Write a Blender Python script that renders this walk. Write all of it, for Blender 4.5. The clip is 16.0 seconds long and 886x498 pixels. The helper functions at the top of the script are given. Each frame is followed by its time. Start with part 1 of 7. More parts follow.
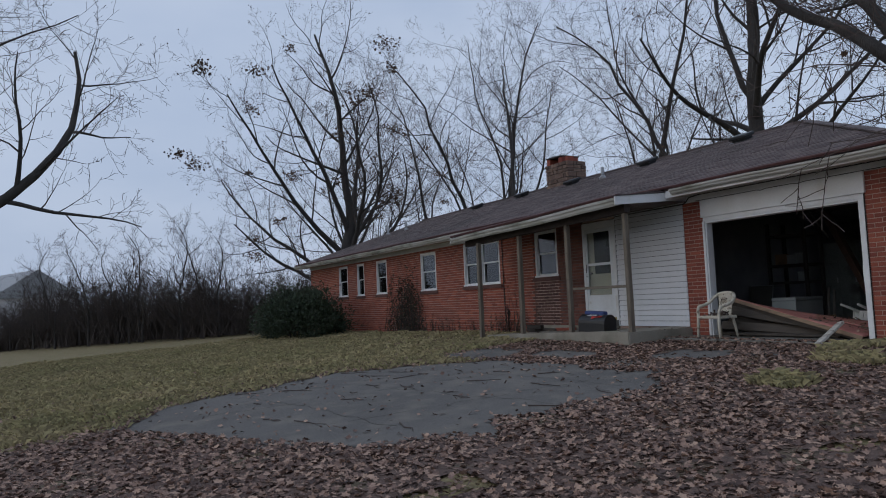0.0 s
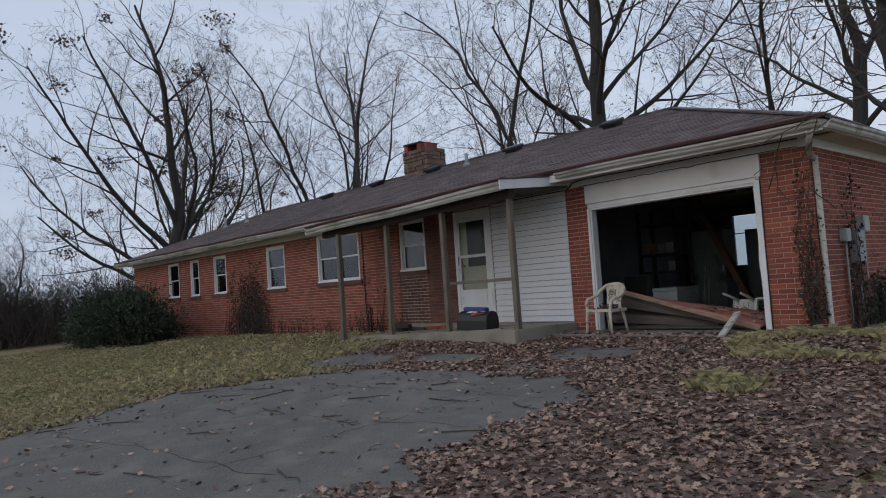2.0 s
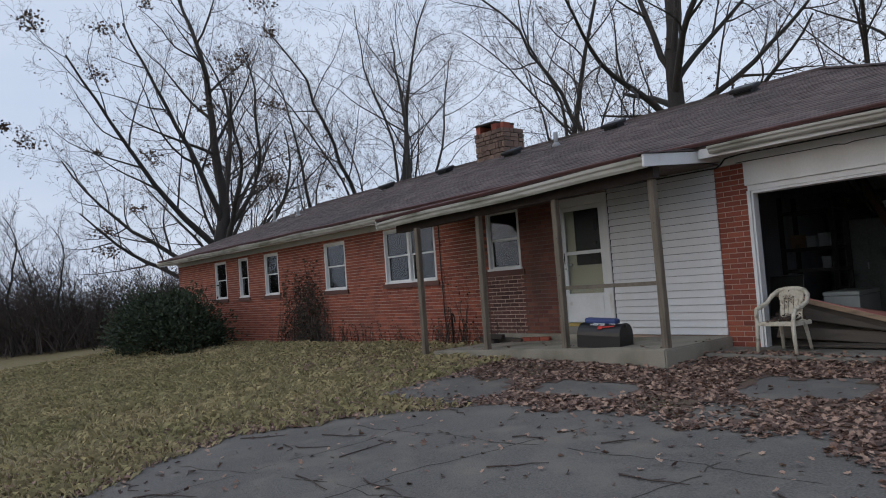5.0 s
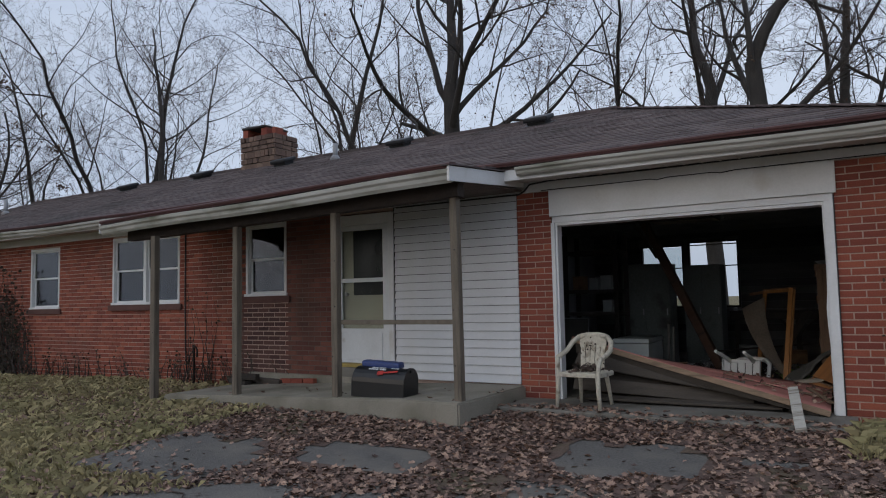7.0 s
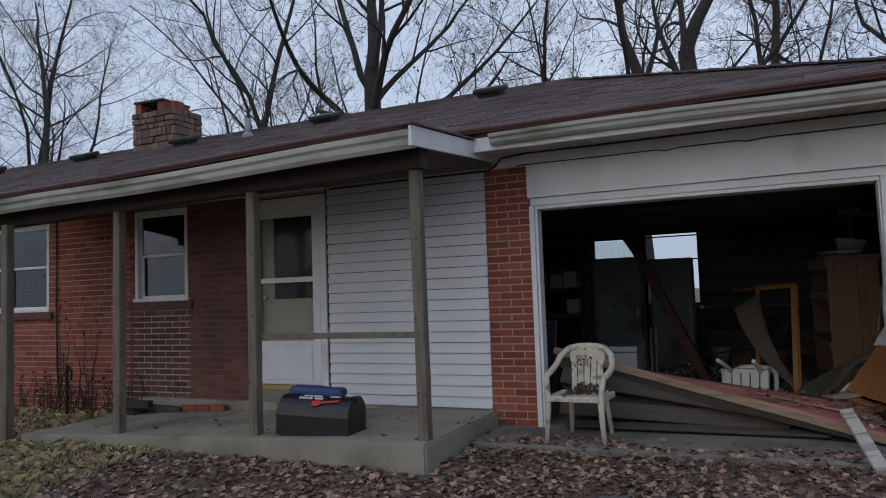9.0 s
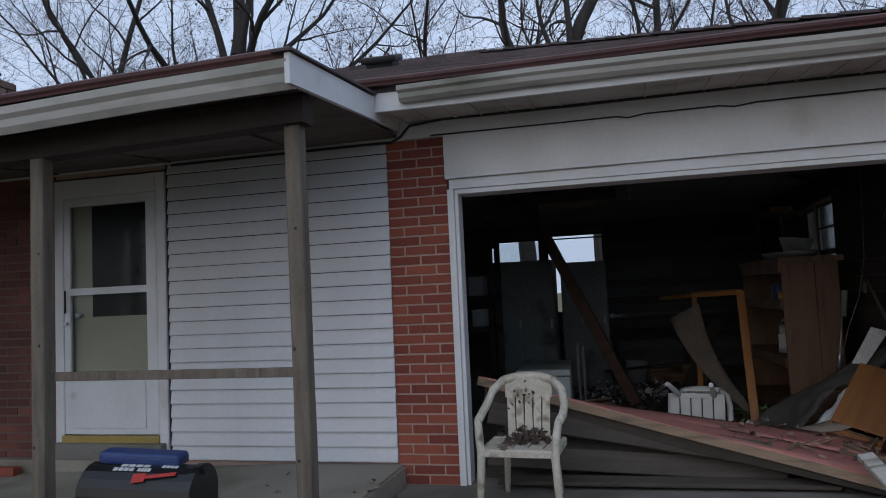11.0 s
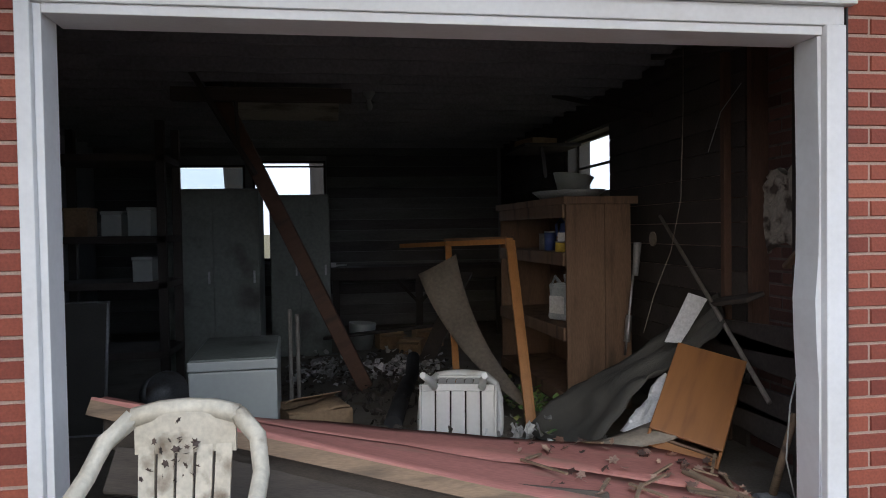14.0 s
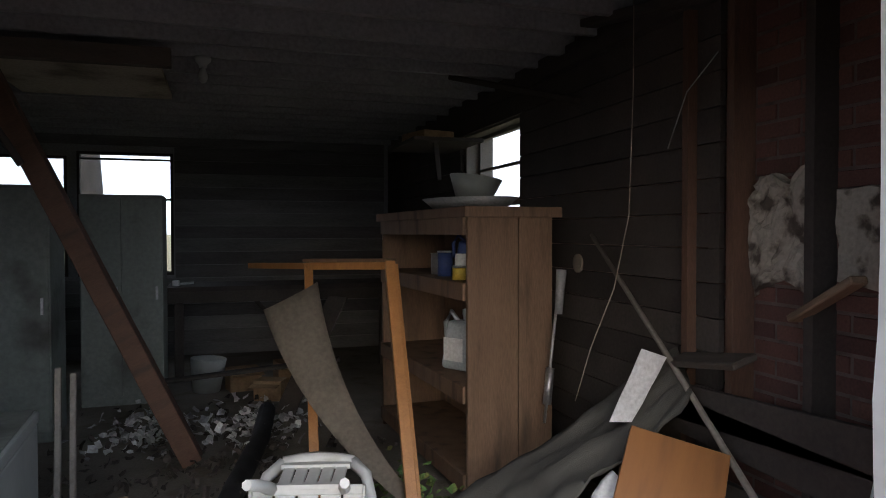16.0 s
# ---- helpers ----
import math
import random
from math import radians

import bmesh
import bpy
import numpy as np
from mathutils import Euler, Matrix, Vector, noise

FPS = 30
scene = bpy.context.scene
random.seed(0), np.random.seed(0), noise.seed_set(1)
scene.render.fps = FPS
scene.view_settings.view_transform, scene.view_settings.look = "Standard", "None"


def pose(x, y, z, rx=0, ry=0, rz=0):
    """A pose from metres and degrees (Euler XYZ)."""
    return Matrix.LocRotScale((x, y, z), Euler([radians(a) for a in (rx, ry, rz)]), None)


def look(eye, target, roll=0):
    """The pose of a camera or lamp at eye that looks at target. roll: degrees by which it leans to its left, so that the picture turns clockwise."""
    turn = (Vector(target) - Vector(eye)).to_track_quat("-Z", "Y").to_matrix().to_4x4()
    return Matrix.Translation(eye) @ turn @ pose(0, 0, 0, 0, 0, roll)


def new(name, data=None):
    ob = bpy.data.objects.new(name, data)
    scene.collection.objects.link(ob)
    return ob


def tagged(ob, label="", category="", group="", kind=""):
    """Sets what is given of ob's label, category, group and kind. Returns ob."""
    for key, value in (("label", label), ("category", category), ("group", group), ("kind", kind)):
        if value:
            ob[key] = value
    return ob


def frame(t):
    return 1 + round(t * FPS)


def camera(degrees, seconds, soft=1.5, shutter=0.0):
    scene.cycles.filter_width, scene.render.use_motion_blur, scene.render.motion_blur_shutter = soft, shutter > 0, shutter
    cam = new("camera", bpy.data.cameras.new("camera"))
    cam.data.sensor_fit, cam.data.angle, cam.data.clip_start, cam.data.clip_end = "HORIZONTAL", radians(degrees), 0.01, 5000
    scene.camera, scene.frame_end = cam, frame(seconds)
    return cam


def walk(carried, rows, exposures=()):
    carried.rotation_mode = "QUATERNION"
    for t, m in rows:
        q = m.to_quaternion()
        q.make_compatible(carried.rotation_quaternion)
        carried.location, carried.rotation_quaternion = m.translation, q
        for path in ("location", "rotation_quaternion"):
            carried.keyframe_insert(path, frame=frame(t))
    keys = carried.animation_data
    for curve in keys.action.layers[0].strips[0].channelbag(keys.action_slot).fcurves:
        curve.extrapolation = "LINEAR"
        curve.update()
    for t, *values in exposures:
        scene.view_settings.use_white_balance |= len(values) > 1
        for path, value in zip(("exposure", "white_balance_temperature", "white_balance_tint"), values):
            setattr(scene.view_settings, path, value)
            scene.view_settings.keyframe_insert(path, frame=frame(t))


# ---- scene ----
cam = camera(64.0, 16.0, soft=1.0)
PATH = [
    (0, (9.679, -11.334, 0.869), (7.938, -10.36, 1.018), -2.4),
    (0.5, (9.264, -11.224, 0.896), (7.633, -10.081, 1.077), -3.1),
    (1, (8.802, -11.046, 0.961), (7.253, -9.795, 1.152), -3.9),
    (1.5, (8.304, -10.953, 0.936), (6.808, -9.635, 1.088), -4.0),
    (2, (7.821, -10.825, 0.944), (6.346, -9.478, 1.055), -3.8),
    (2.5, (7.338, -10.674, 1.006), (5.88, -9.306, 1.08), -3.5),
    (3, (6.881, -10.544, 1.031), (5.41, -9.189, 1.086), -3.7),
    (3.5, (6.46, -10.429, 1.023), (4.915, -9.159, 1.071), -4.7),
    (3.7, (6.244, -10.355, 1.072), (4.644, -9.157, 1.121), -5.4),
    (5.8, (4.46, -9.44, 1.235), (3.114, -7.975, 1.416), -1.7),
    (6, (4.303, -9.285, 1.235), (3.081, -7.712, 1.414), -1.1),
    (6.5, (3.923, -8.875, 1.27), (2.8, -7.228, 1.426), -1.1),
    (7, (3.558, -8.485, 1.268), (2.515, -6.784, 1.414), -1.2),
    (7.5, (3.221, -8.1, 1.283), (2.222, -6.372, 1.413), -1.6),
    (8, (2.875, -7.69, 1.308), (1.927, -5.933, 1.43), -1.9),
    (8.5, (2.511, -7.345, 1.333), (1.628, -5.555, 1.456), -2.0),
    (8.7, (2.373, -7.207, 1.339), (1.511, -5.406, 1.466), -2.0),
    (10.8, (1.348, -5.462, 1.431), (0.826, -3.536, 1.566), -2.5),
    (11, (1.274, -5.295, 1.415), (0.788, -3.36, 1.55), -2.6),
    (11.5, (1.095, -4.854, 1.435), (0.69, -2.899, 1.558), -2.9),
    (12, (0.978, -4.375, 1.456), (0.716, -2.395, 1.561), -2.9),
    (12.5, (0.931, -3.942, 1.438), (0.84, -1.947, 1.546), -2.6),
    (13, (0.879, -3.565, 1.505), (0.948, -1.567, 1.562), -2.2),
    (13.5, (0.955, -3.104, 1.47), (1.13, -1.112, 1.465), -1.8),
    (14, (1.085, -2.693, 1.415), (1.387, -0.717, 1.363), -0.9),
    (14.5, (1.141, -2.279, 1.474), (1.538, -0.32, 1.403), -0.3),
    (15, (1.294, -1.901, 1.463), (1.744, 0.047, 1.404), 0.1),
    (15.5, (1.453, -1.551, 1.5), (1.97, 0.38, 1.431), 0.1),
    (16, (1.526, -1.207, 1.515), (2.123, 0.701, 1.468), -0.1),
]
walk(cam, [(t, look(eye, aim, roll)) for t, eye, aim, roll in PATH],
     exposures=[(0.0, 0.05, 5950, 10), (1.5, 0.15, 6200, 10), (3.0, 0.45, 6300, 10), (3.5, 0.48, 6300, 10), (7.0, 0.27, 6200, 10), (8.5, 0.2, 6050, 10), (11.0, 0.3, 5750, 10),
                (11.5, 0.33, 5720, 10), (12.0, 0.75, 5800, 10), (13.0, 1.22, 5880, 10), (13.5, 1.3, 5950, 10), (14.0, 1.55, 6080, 10), (14.5, 1.85, 5950, 10), (15.5, 2.1, 5850, 10), (16.0, 2.25, 6150, 10)])

# ---- light ----
world = bpy.data.worlds.new("world")
scene.world = world
world.use_nodes = True
wn, wl = world.node_tree.nodes, world.node_tree.links
wn.clear()
w_out = wn.new("ShaderNodeOutputWorld")
w_bg = wn.new("ShaderNodeBackground")
w_sky = wn.new("ShaderNodeTexSky")
w_sky.sky_type = "NISHITA"
w_sky.sun_disc = False
w_sky.sun_elevation = radians(14)
w_sky.sun_rotation = radians(200)
w_sky.dust_density = 6.0
w_gain = wn.new("ShaderNodeVectorMath")
w_gain.operation = "SCALE"
w_gain.inputs["Scale"].default_value = 0.10
w_tc = wn.new("ShaderNodeTexCoord")
w_map = wn.new("ShaderNodeMapping")
w_map.inputs["Scale"].default_value = (1.0, 1.0, 2.6)
w_noise = wn.new("ShaderNodeTexNoise")
w_noise.inputs["Scale"].default_value = 1.7
w_noise.inputs["Detail"].default_value = 5.0
w_ramp = wn.new("ShaderNodeValToRGB")
w_ramp.color_ramp.elements[0].position = 0.3
w_ramp.color_ramp.elements[0].color = (0.43, 0.50, 0.63, 1)
w_ramp.color_ramp.elements[1].position = 0.7
w_ramp.color_ramp.elements[1].color = (0.60, 0.65, 0.74, 1)
w_mix = wn.new("ShaderNodeMix")
w_mix.data_type = "RGBA"
w_mix.inputs[0].default_value = 0.85
wl.new(w_tc.outputs["Generated"], w_map.inputs["Vector"])
wl.new(w_map.outputs["Vector"], w_noise.inputs["Vector"])
wl.new(w_noise.outputs["Fac"], w_ramp.inputs["Fac"])
wl.new(w_sky.outputs["Color"], w_gain.inputs[0])
wl.new(w_gain.outputs["Vector"], w_mix.inputs[6])
wl.new(w_ramp.outputs["Color"], w_mix.inputs[7])
wl.new(w_mix.outputs[2], w_bg.inputs["Color"])
w_bg.inputs["Strength"].default_value = 1.0
wl.new(w_bg.outputs["Background"], w_out.inputs["Surface"])

sun_data = bpy.data.lights.new("sun", "SUN")
sun_data.energy = 0.25
sun_data.angle = radians(30)
sun_data.color = (1.0, 0.99, 0.97)
sun = new("sun", sun_data)
sun.matrix_world = look((0, -30, 30), (0, 0, 0))


# ---- materials ----
def material(name, base, second=None, rough=0.8, metal=0.0, scale=6.0, fine=60.0, bump=0.2, spread=0.0,
             stain=None, stain_scale=1.5, stain_at=(0.55, 0.75), stretch=(1, 1, 1), island=False, spec=0.5, dist=0.004, grain=0.35):
    """Two scales of colour noise, an optional third stain colour, spread by object or island, and fine relief."""
    m = bpy.data.materials.new(name)
    m.use_nodes = True
    n, k = m.node_tree.nodes, m.node_tree.links
    b = n["Principled BSDF"]
    b.inputs["Metallic"].default_value = metal
    b.inputs["Specular IOR Level"].default_value = spec
    second = second or tuple(c * 0.7 for c in base)
    tc = n.new("ShaderNodeTexCoord")
    mp = n.new("ShaderNodeMapping")
    mp.inputs["Scale"].default_value = stretch
    k.new(tc.outputs["Object"], mp.inputs["Vector"])

    def nz(s, d=4.0):
        t = n.new("ShaderNodeTexNoise")
        t.inputs["Scale"].default_value = s
        t.inputs["Detail"].default_value = d
        k.new(mp.outputs["Vector"], t.inputs["Vector"])
        return t

    def mix(fac, a, c, mode="MIX"):
        x = n.new("ShaderNodeMix")
        x.data_type, x.blend_type = "RGBA", mode
        for sock, v in ((x.inputs[0], fac), (x.inputs[6], a), (x.inputs[7], c)):
            if isinstance(v, (int, float)):
                sock.default_value = v
            elif isinstance(v, tuple):
                sock.default_value = (*v, 1)
            else:
                k.new(v, sock)
        return x.outputs[2]

    def ramp(v, a, c):
        r = n.new("ShaderNodeMapRange")
        r.inputs[1].default_value, r.inputs[2].default_value = a, c
        k.new(v, r.inputs[0])
        return r.outputs[0]

    big, small = nz(scale), nz(fine, 3.0)
    col = mix(ramp(big.outputs["Fac"], 0.3, 0.7), base, second)
    col = mix(grain, col, mix(ramp(small.outputs["Fac"], 0.3, 0.7), tuple(c * 0.6 for c in base), tuple(min(1, c * 1.35) for c in base)))
    if spread:
        if island:
            rnd = n.new("ShaderNodeNewGeometry").outputs["Random Per Island"]
        else:
            rnd = n.new("ShaderNodeObjectInfo").outputs["Random"]
        hs = n.new("ShaderNodeHueSaturation")
        k.new(ramp_out(n, k, rnd, 1 - spread, 1 + spread), hs.inputs["Value"])
        k.new(ramp_out(n, k, rnd, 0.5 - spread * 0.015, 0.5 + spread * 0.015), hs.inputs["Hue"])
        k.new(col, hs.inputs["Color"])
        col = hs.outputs["Color"]
    if stain:
        st = nz(stain_scale, 6.0)
        col = mix(ramp(st.outputs["Fac"], *stain_at), col, stain)
    k.new(col, b.inputs["Base Color"])
    k.new(ramp_out(n, k, big.outputs["Fac"], max(0, rough - 0.12), min(1, rough + 0.12)), b.inputs["Roughness"])
    bp = n.new("ShaderNodeBump")
    bp.inputs["Strength"].default_value = bump
    bp.inputs["Distance"].default_value = dist
    k.new(small.outputs["Fac"], bp.inputs["Height"])
    k.new(bp.outputs["Normal"], b.inputs["Normal"])
    return m


def ramp_out(n, k, v, a, c):
    r = n.new("ShaderNodeMapRange")
    r.inputs[3].default_value, r.inputs[4].default_value = a, c
    k.new(v, r.inputs[0])
    return r.outputs[0]


M = {}
M["brick"] = material("brick", (0.27, 0.072, 0.042), (0.215, 0.057, 0.036), 0.85, scale=3, fine=90, bump=0.5, spread=0.28, island=True, stain=(0.12, 0.05, 0.035), stain_scale=0.9, stain_at=(0.55, 0.85))
M["brick_piece"] = material("brick_piece", (0.27, 0.07, 0.042), (0.21, 0.055, 0.036), 0.85, scale=3, fine=90, bump=0.5, spread=0.28, stain=(0.12, 0.05, 0.035), stain_scale=0.9, stain_at=(0.55, 0.85))
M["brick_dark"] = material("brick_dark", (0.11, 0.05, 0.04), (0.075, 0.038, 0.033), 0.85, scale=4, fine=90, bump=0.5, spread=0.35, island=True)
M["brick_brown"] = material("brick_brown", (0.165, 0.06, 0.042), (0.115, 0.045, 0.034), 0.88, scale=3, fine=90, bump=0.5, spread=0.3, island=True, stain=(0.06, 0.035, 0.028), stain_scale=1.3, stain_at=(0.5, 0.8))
M["mortar"] = material("mortar", (0.46, 0.34, 0.28), (0.37, 0.27, 0.22), 0.95, scale=5, fine=120, bump=0.5)
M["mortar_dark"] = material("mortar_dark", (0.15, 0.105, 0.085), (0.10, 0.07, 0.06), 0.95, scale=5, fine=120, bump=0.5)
M["mortar_pale"] = material("mortar_pale", (0.26, 0.22, 0.19), (0.19, 0.16, 0.14), 0.95, scale=5, fine=120, bump=0.5)
M["white_paint"] = material("white_paint", (0.74, 0.75, 0.76), (0.64, 0.64, 0.63), 0.6, scale=2, fine=40, bump=0.12, stain=(0.42, 0.38, 0.31), stain_scale=2.2, stain_at=(0.62, 0.9), grain=0.08)
M["siding"] = material("siding", (0.66, 0.67, 0.69), (0.59, 0.60, 0.61), 0.55, scale=1.3, fine=30, bump=0.06, stain=(0.55, 0.54, 0.5), stain_scale=1.1, stain_at=(0.6, 0.95), grain=0.08)
M["gutter"] = material("gutter", (0.52, 0.51, 0.48), (0.41, 0.40, 0.36), 0.5, scale=3, fine=50, bump=0.1, stain=(0.15, 0.155, 0.11), stain_scale=3.4, stain_at=(0.47, 0.72), stretch=(0.4, 1, 1), grain=0.08)
M["drip_red"] = material("drip_red", (0.085, 0.03, 0.029), (0.05, 0.02, 0.02), 0.5, scale=4)
M["shingle"] = material("shingle", (0.112, 0.086, 0.084), (0.08, 0.063, 0.063), 0.95, scale=1.5, fine=160, bump=0.7, spread=0.3, island=True, stain=(0.05, 0.045, 0.042), stain_scale=0.5, stain_at=(0.5, 0.8))
M["soffit"] = material("soffit", (0.55, 0.53, 0.50), (0.45, 0.42, 0.39), 0.7, scale=2, fine=40, stain=(0.25, 0.2, 0.17), stain_scale=2.0, stain_at=(0.55, 0.85), grain=0.08)
M["post_wood"] = material("post_wood", (0.19, 0.158, 0.12), (0.095, 0.08, 0.062), 0.85, scale=5, fine=70, bump=0.5, stretch=(5, 5, 0.5), stain=(0.07, 0.055, 0.045), stain_scale=3, stain_at=(0.55, 0.75))
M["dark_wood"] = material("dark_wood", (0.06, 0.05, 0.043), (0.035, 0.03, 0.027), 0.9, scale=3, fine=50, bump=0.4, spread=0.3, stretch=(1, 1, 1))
# lifted grey: stray light deep in the garage is put into this colour
M["lifted_grey"] = material("lifted_grey", (0.27, 0.275, 0.28), (0.17, 0.174, 0.18), 0.9, scale=2, fine=40, bump=0.5)
M["rear_board"] = material("rear_board", (0.17, 0.168, 0.165), (0.09, 0.089, 0.088), 0.9, scale=3, fine=40, bump=0.4, spread=0.35, stretch=(0.5, 2, 3))
M["concrete"] = material("concrete", (0.22, 0.205, 0.18), (0.14, 0.132, 0.115), 0.9, scale=2, fine=80, bump=0.5, stain=(0.10, 0.095, 0.075), stain_scale=1.4, stain_at=(0.48, 0.75))
M["dirt_dark"] = material("dirt_dark", (0.035, 0.03, 0.025), (0.055, 0.048, 0.036), 1.0, scale=4, fine=90, bump=0.6)
M["porch_concrete"] = material("porch_concrete", (0.30, 0.275, 0.225), (0.20, 0.185, 0.15), 0.9, scale=1.6, fine=80, bump=0.5, stain=(0.115, 0.105, 0.07), stain_scale=1.2, stain_at=(0.46, 0.72))
M["dirt_floor"] = material("dirt_floor", (0.19, 0.17, 0.14), (0.10, 0.09, 0.075), 0.95, scale=2.5, fine=60, bump=0.8, stain=(0.10, 0.075, 0.045), stain_scale=4, stain_at=(0.55, 0.75))
M["asphalt"] = material("asphalt", (0.15, 0.141, 0.13), (0.088, 0.083, 0.078), 0.9, scale=0.55, fine=55, bump=1.0, stain=(0.185, 0.168, 0.145), stain_scale=2.4, stain_at=(0.48, 0.74), grain=0.55, dist=0.012, spec=0.2)


def glass_material(name, tint=(1, 1, 1), rough=0.02, ior=1.5):
    """A thin pane: mostly clear, with a mirror's share that grows at a grazing angle."""
    m = bpy.data.materials.new(name)
    m.use_nodes = True
    n, k = m.node_tree.nodes, m.node_tree.links
    n.remove(n["Principled BSDF"])
    gl, tr, mx, fr = n.new("ShaderNodeBsdfGlossy"), n.new("ShaderNodeBsdfTransparent"), n.new("ShaderNodeMixShader"), n.new("ShaderNodeFresnel")
    gl.inputs["Roughness"].default_value = rough
    tr.inputs["Color"].default_value = (*tint, 1)
    fr.inputs["IOR"].default_value = ior
    k.new(fr.outputs[0], mx.inputs[0])
    k.new(tr.outputs[0], mx.inputs[1])
    k.new(gl.outputs[0], mx.inputs[2])
    k.new(mx.outputs[0], n["Material Output"].inputs["Surface"])
    return m


M["door_glass"] = glass_material("door_glass", (0.86, 0.88, 0.87), 0.02, 1.16)
M["glass"] = glass_material("glass", (0.8, 0.83, 0.82), 0.02, 1.85)

M["lawn"] = material("lawn", (0.21, 0.17, 0.08), (0.13, 0.125, 0.045), 0.95, scale=1.1, fine=26, bump=1.0, dist=0.03, grain=0.6, stain=(0.22, 0.165, 0.09), stain_scale=2.2, stain_at=(0.45, 0.7))
M["old_board"] = material("old_board", (0.46, 0.41, 0.33), (0.33, 0.29, 0.23), 0.9, scale=2, fine=40, stain=(0.06, 0.05, 0.04), stain_scale=2)
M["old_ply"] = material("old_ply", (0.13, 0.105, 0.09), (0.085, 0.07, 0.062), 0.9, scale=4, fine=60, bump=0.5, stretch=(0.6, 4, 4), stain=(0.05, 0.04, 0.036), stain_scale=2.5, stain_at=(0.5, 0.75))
M["black_plastic"] = material("black_plastic", (0.018, 0.019, 0.021), (0.012, 0.012, 0.014), 0.5, scale=5, fine=80, bump=0.1)
M["white_metal"] = material("white_metal", (0.70, 0.72, 0.73), (0.62, 0.63, 0.63), 0.4, scale=3, fine=30, bump=0.08, stain=(0.36, 0.30, 0.22), stain_scale=5, stain_at=(0.66, 0.85), grain=0.08)
M["blind"] = material("blind", (0.55, 0.54, 0.5), (0.42, 0.41, 0.38), 0.6, scale=4, grain=0.08)
M["room_paint"] = material("room_paint", (0.20, 0.19, 0.17), (0.14, 0.13, 0.12), 0.9, scale=1)
M["brass"] = material("brass", (0.42, 0.32, 0.10), (0.3, 0.22, 0.08), 0.5, metal=0.4, scale=6)
M["door_cream"] = material("door_cream", (0.62, 0.58, 0.47), (0.52, 0.48, 0.38), 0.6, scale=2, fine=30, grain=0.08)
M["dark_glass"] = material("dark_glass", (0.012, 0.013, 0.015), (0.008, 0.008, 0.01), 0.3, scale=2, bump=0.0)
M["steel"] = material("steel", (0.45, 0.45, 0.46), (0.32, 0.32, 0.33), 0.4, metal=0.8, scale=8)
M["grey_wood"] = material("grey_wood", (0.20, 0.18, 0.155), (0.12, 0.11, 0.095), 0.85, scale=5, fine=60, bump=0.4)
M["dusty_glass"] = glass_material("dusty_glass", (0.92, 0.92, 0.91), 0.15, 1.04)
M["plastic_white"] = material("plastic_white", (0.68, 0.68, 0.66), (0.60, 0.60, 0.57), 0.45, scale=4, fine=40, bump=0.08, stain=(0.36, 0.33, 0.26), stain_scale=4, stain_at=(0.6, 0.9), grain=0.08)
M["plastic_dirty"] = material("plastic_dirty", (0.58, 0.54, 0.45), (0.44, 0.40, 0.31), 0.6, scale=5, fine=40, bump=0.15, stain=(0.16, 0.12, 0.08), stain_scale=7, stain_at=(0.58, 0.72))
M["red_paint"] = material("red_paint", (0.43, 0.18, 0.15), (0.33, 0.135, 0.112), 0.7, scale=3, fine=50, bump=0.3, stain=(0.28, 0.18, 0.13), stain_scale=4, stain_at=(0.58, 0.75), stretch=(0.4, 1.5, 1))
M["raw_plank"] = material("raw_plank", (0.26, 0.18, 0.115), (0.17, 0.12, 0.08), 0.85, scale=4, fine=50, bump=0.4, stretch=(0.5, 5, 5), stain=(0.07, 0.055, 0.04), stain_scale=3)
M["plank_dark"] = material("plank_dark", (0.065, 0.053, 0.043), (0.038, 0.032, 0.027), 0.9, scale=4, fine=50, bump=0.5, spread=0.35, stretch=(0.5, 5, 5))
M["plank_white"] = material("plank_white", (0.52, 0.50, 0.45), (0.36, 0.33, 0.28), 0.8, scale=4, fine=50, bump=0.5, stretch=(5, 0.5, 5), stain=(0.16, 0.13, 0.1), stain_scale=4)
M["shelf_wood"] = material("shelf_wood", (0.17, 0.105, 0.065), (0.105, 0.065, 0.042), 0.75, scale=3, fine=40, bump=0.3, stretch=(3, 3, 0.5), stain=(0.05, 0.035, 0.025), stain_scale=3, stain_at=(0.55, 0.8))
M["orange_wood"] = material("orange_wood", (0.36, 0.165, 0.05), (0.27, 0.12, 0.037), 0.5, scale=4, fine=40, bump=0.15, stretch=(4, 4, 0.6))
M["cab_wood"] = material("cab_wood", (0.30, 0.13, 0.042), (0.22, 0.095, 0.033), 0.45, scale=2.5, fine=40, bump=0.12, stretch=(4, 1, 0.6), stain=(0.12, 0.055, 0.025), stain_scale=2.5, stain_at=(0.55, 0.85), grain=0.08)
M["beam_wood"] = material("beam_wood", (0.13, 0.075, 0.05), (0.08, 0.048, 0.034), 0.85, scale=4, fine=50, bump=0.5, stretch=(3, 3, 0.6), stain=(0.03, 0.025, 0.02), stain_scale=2.5)
M["enamel"] = material("enamel", (0.36, 0.385, 0.37), (0.29, 0.31, 0.30), 0.5, scale=2, fine=30, bump=0.08, stain=(0.16, 0.13, 0.1), stain_scale=3, stain_at=(0.62, 0.85), grain=0.08)
M["prop_wood"] = material("prop_wood", (0.115, 0.062, 0.04), (0.07, 0.04, 0.028), 0.85, scale=4, fine=50, bump=0.5, stretch=(3, 3, 0.6), stain=(0.03, 0.025, 0.02), stain_scale=2.5)
M["locker"] = material("locker", (0.17, 0.19, 0.17), (0.13, 0.145, 0.13), 0.55, scale=2, fine=30, bump=0.1, stain=(0.04, 0.035, 0.03), stain_scale=2)
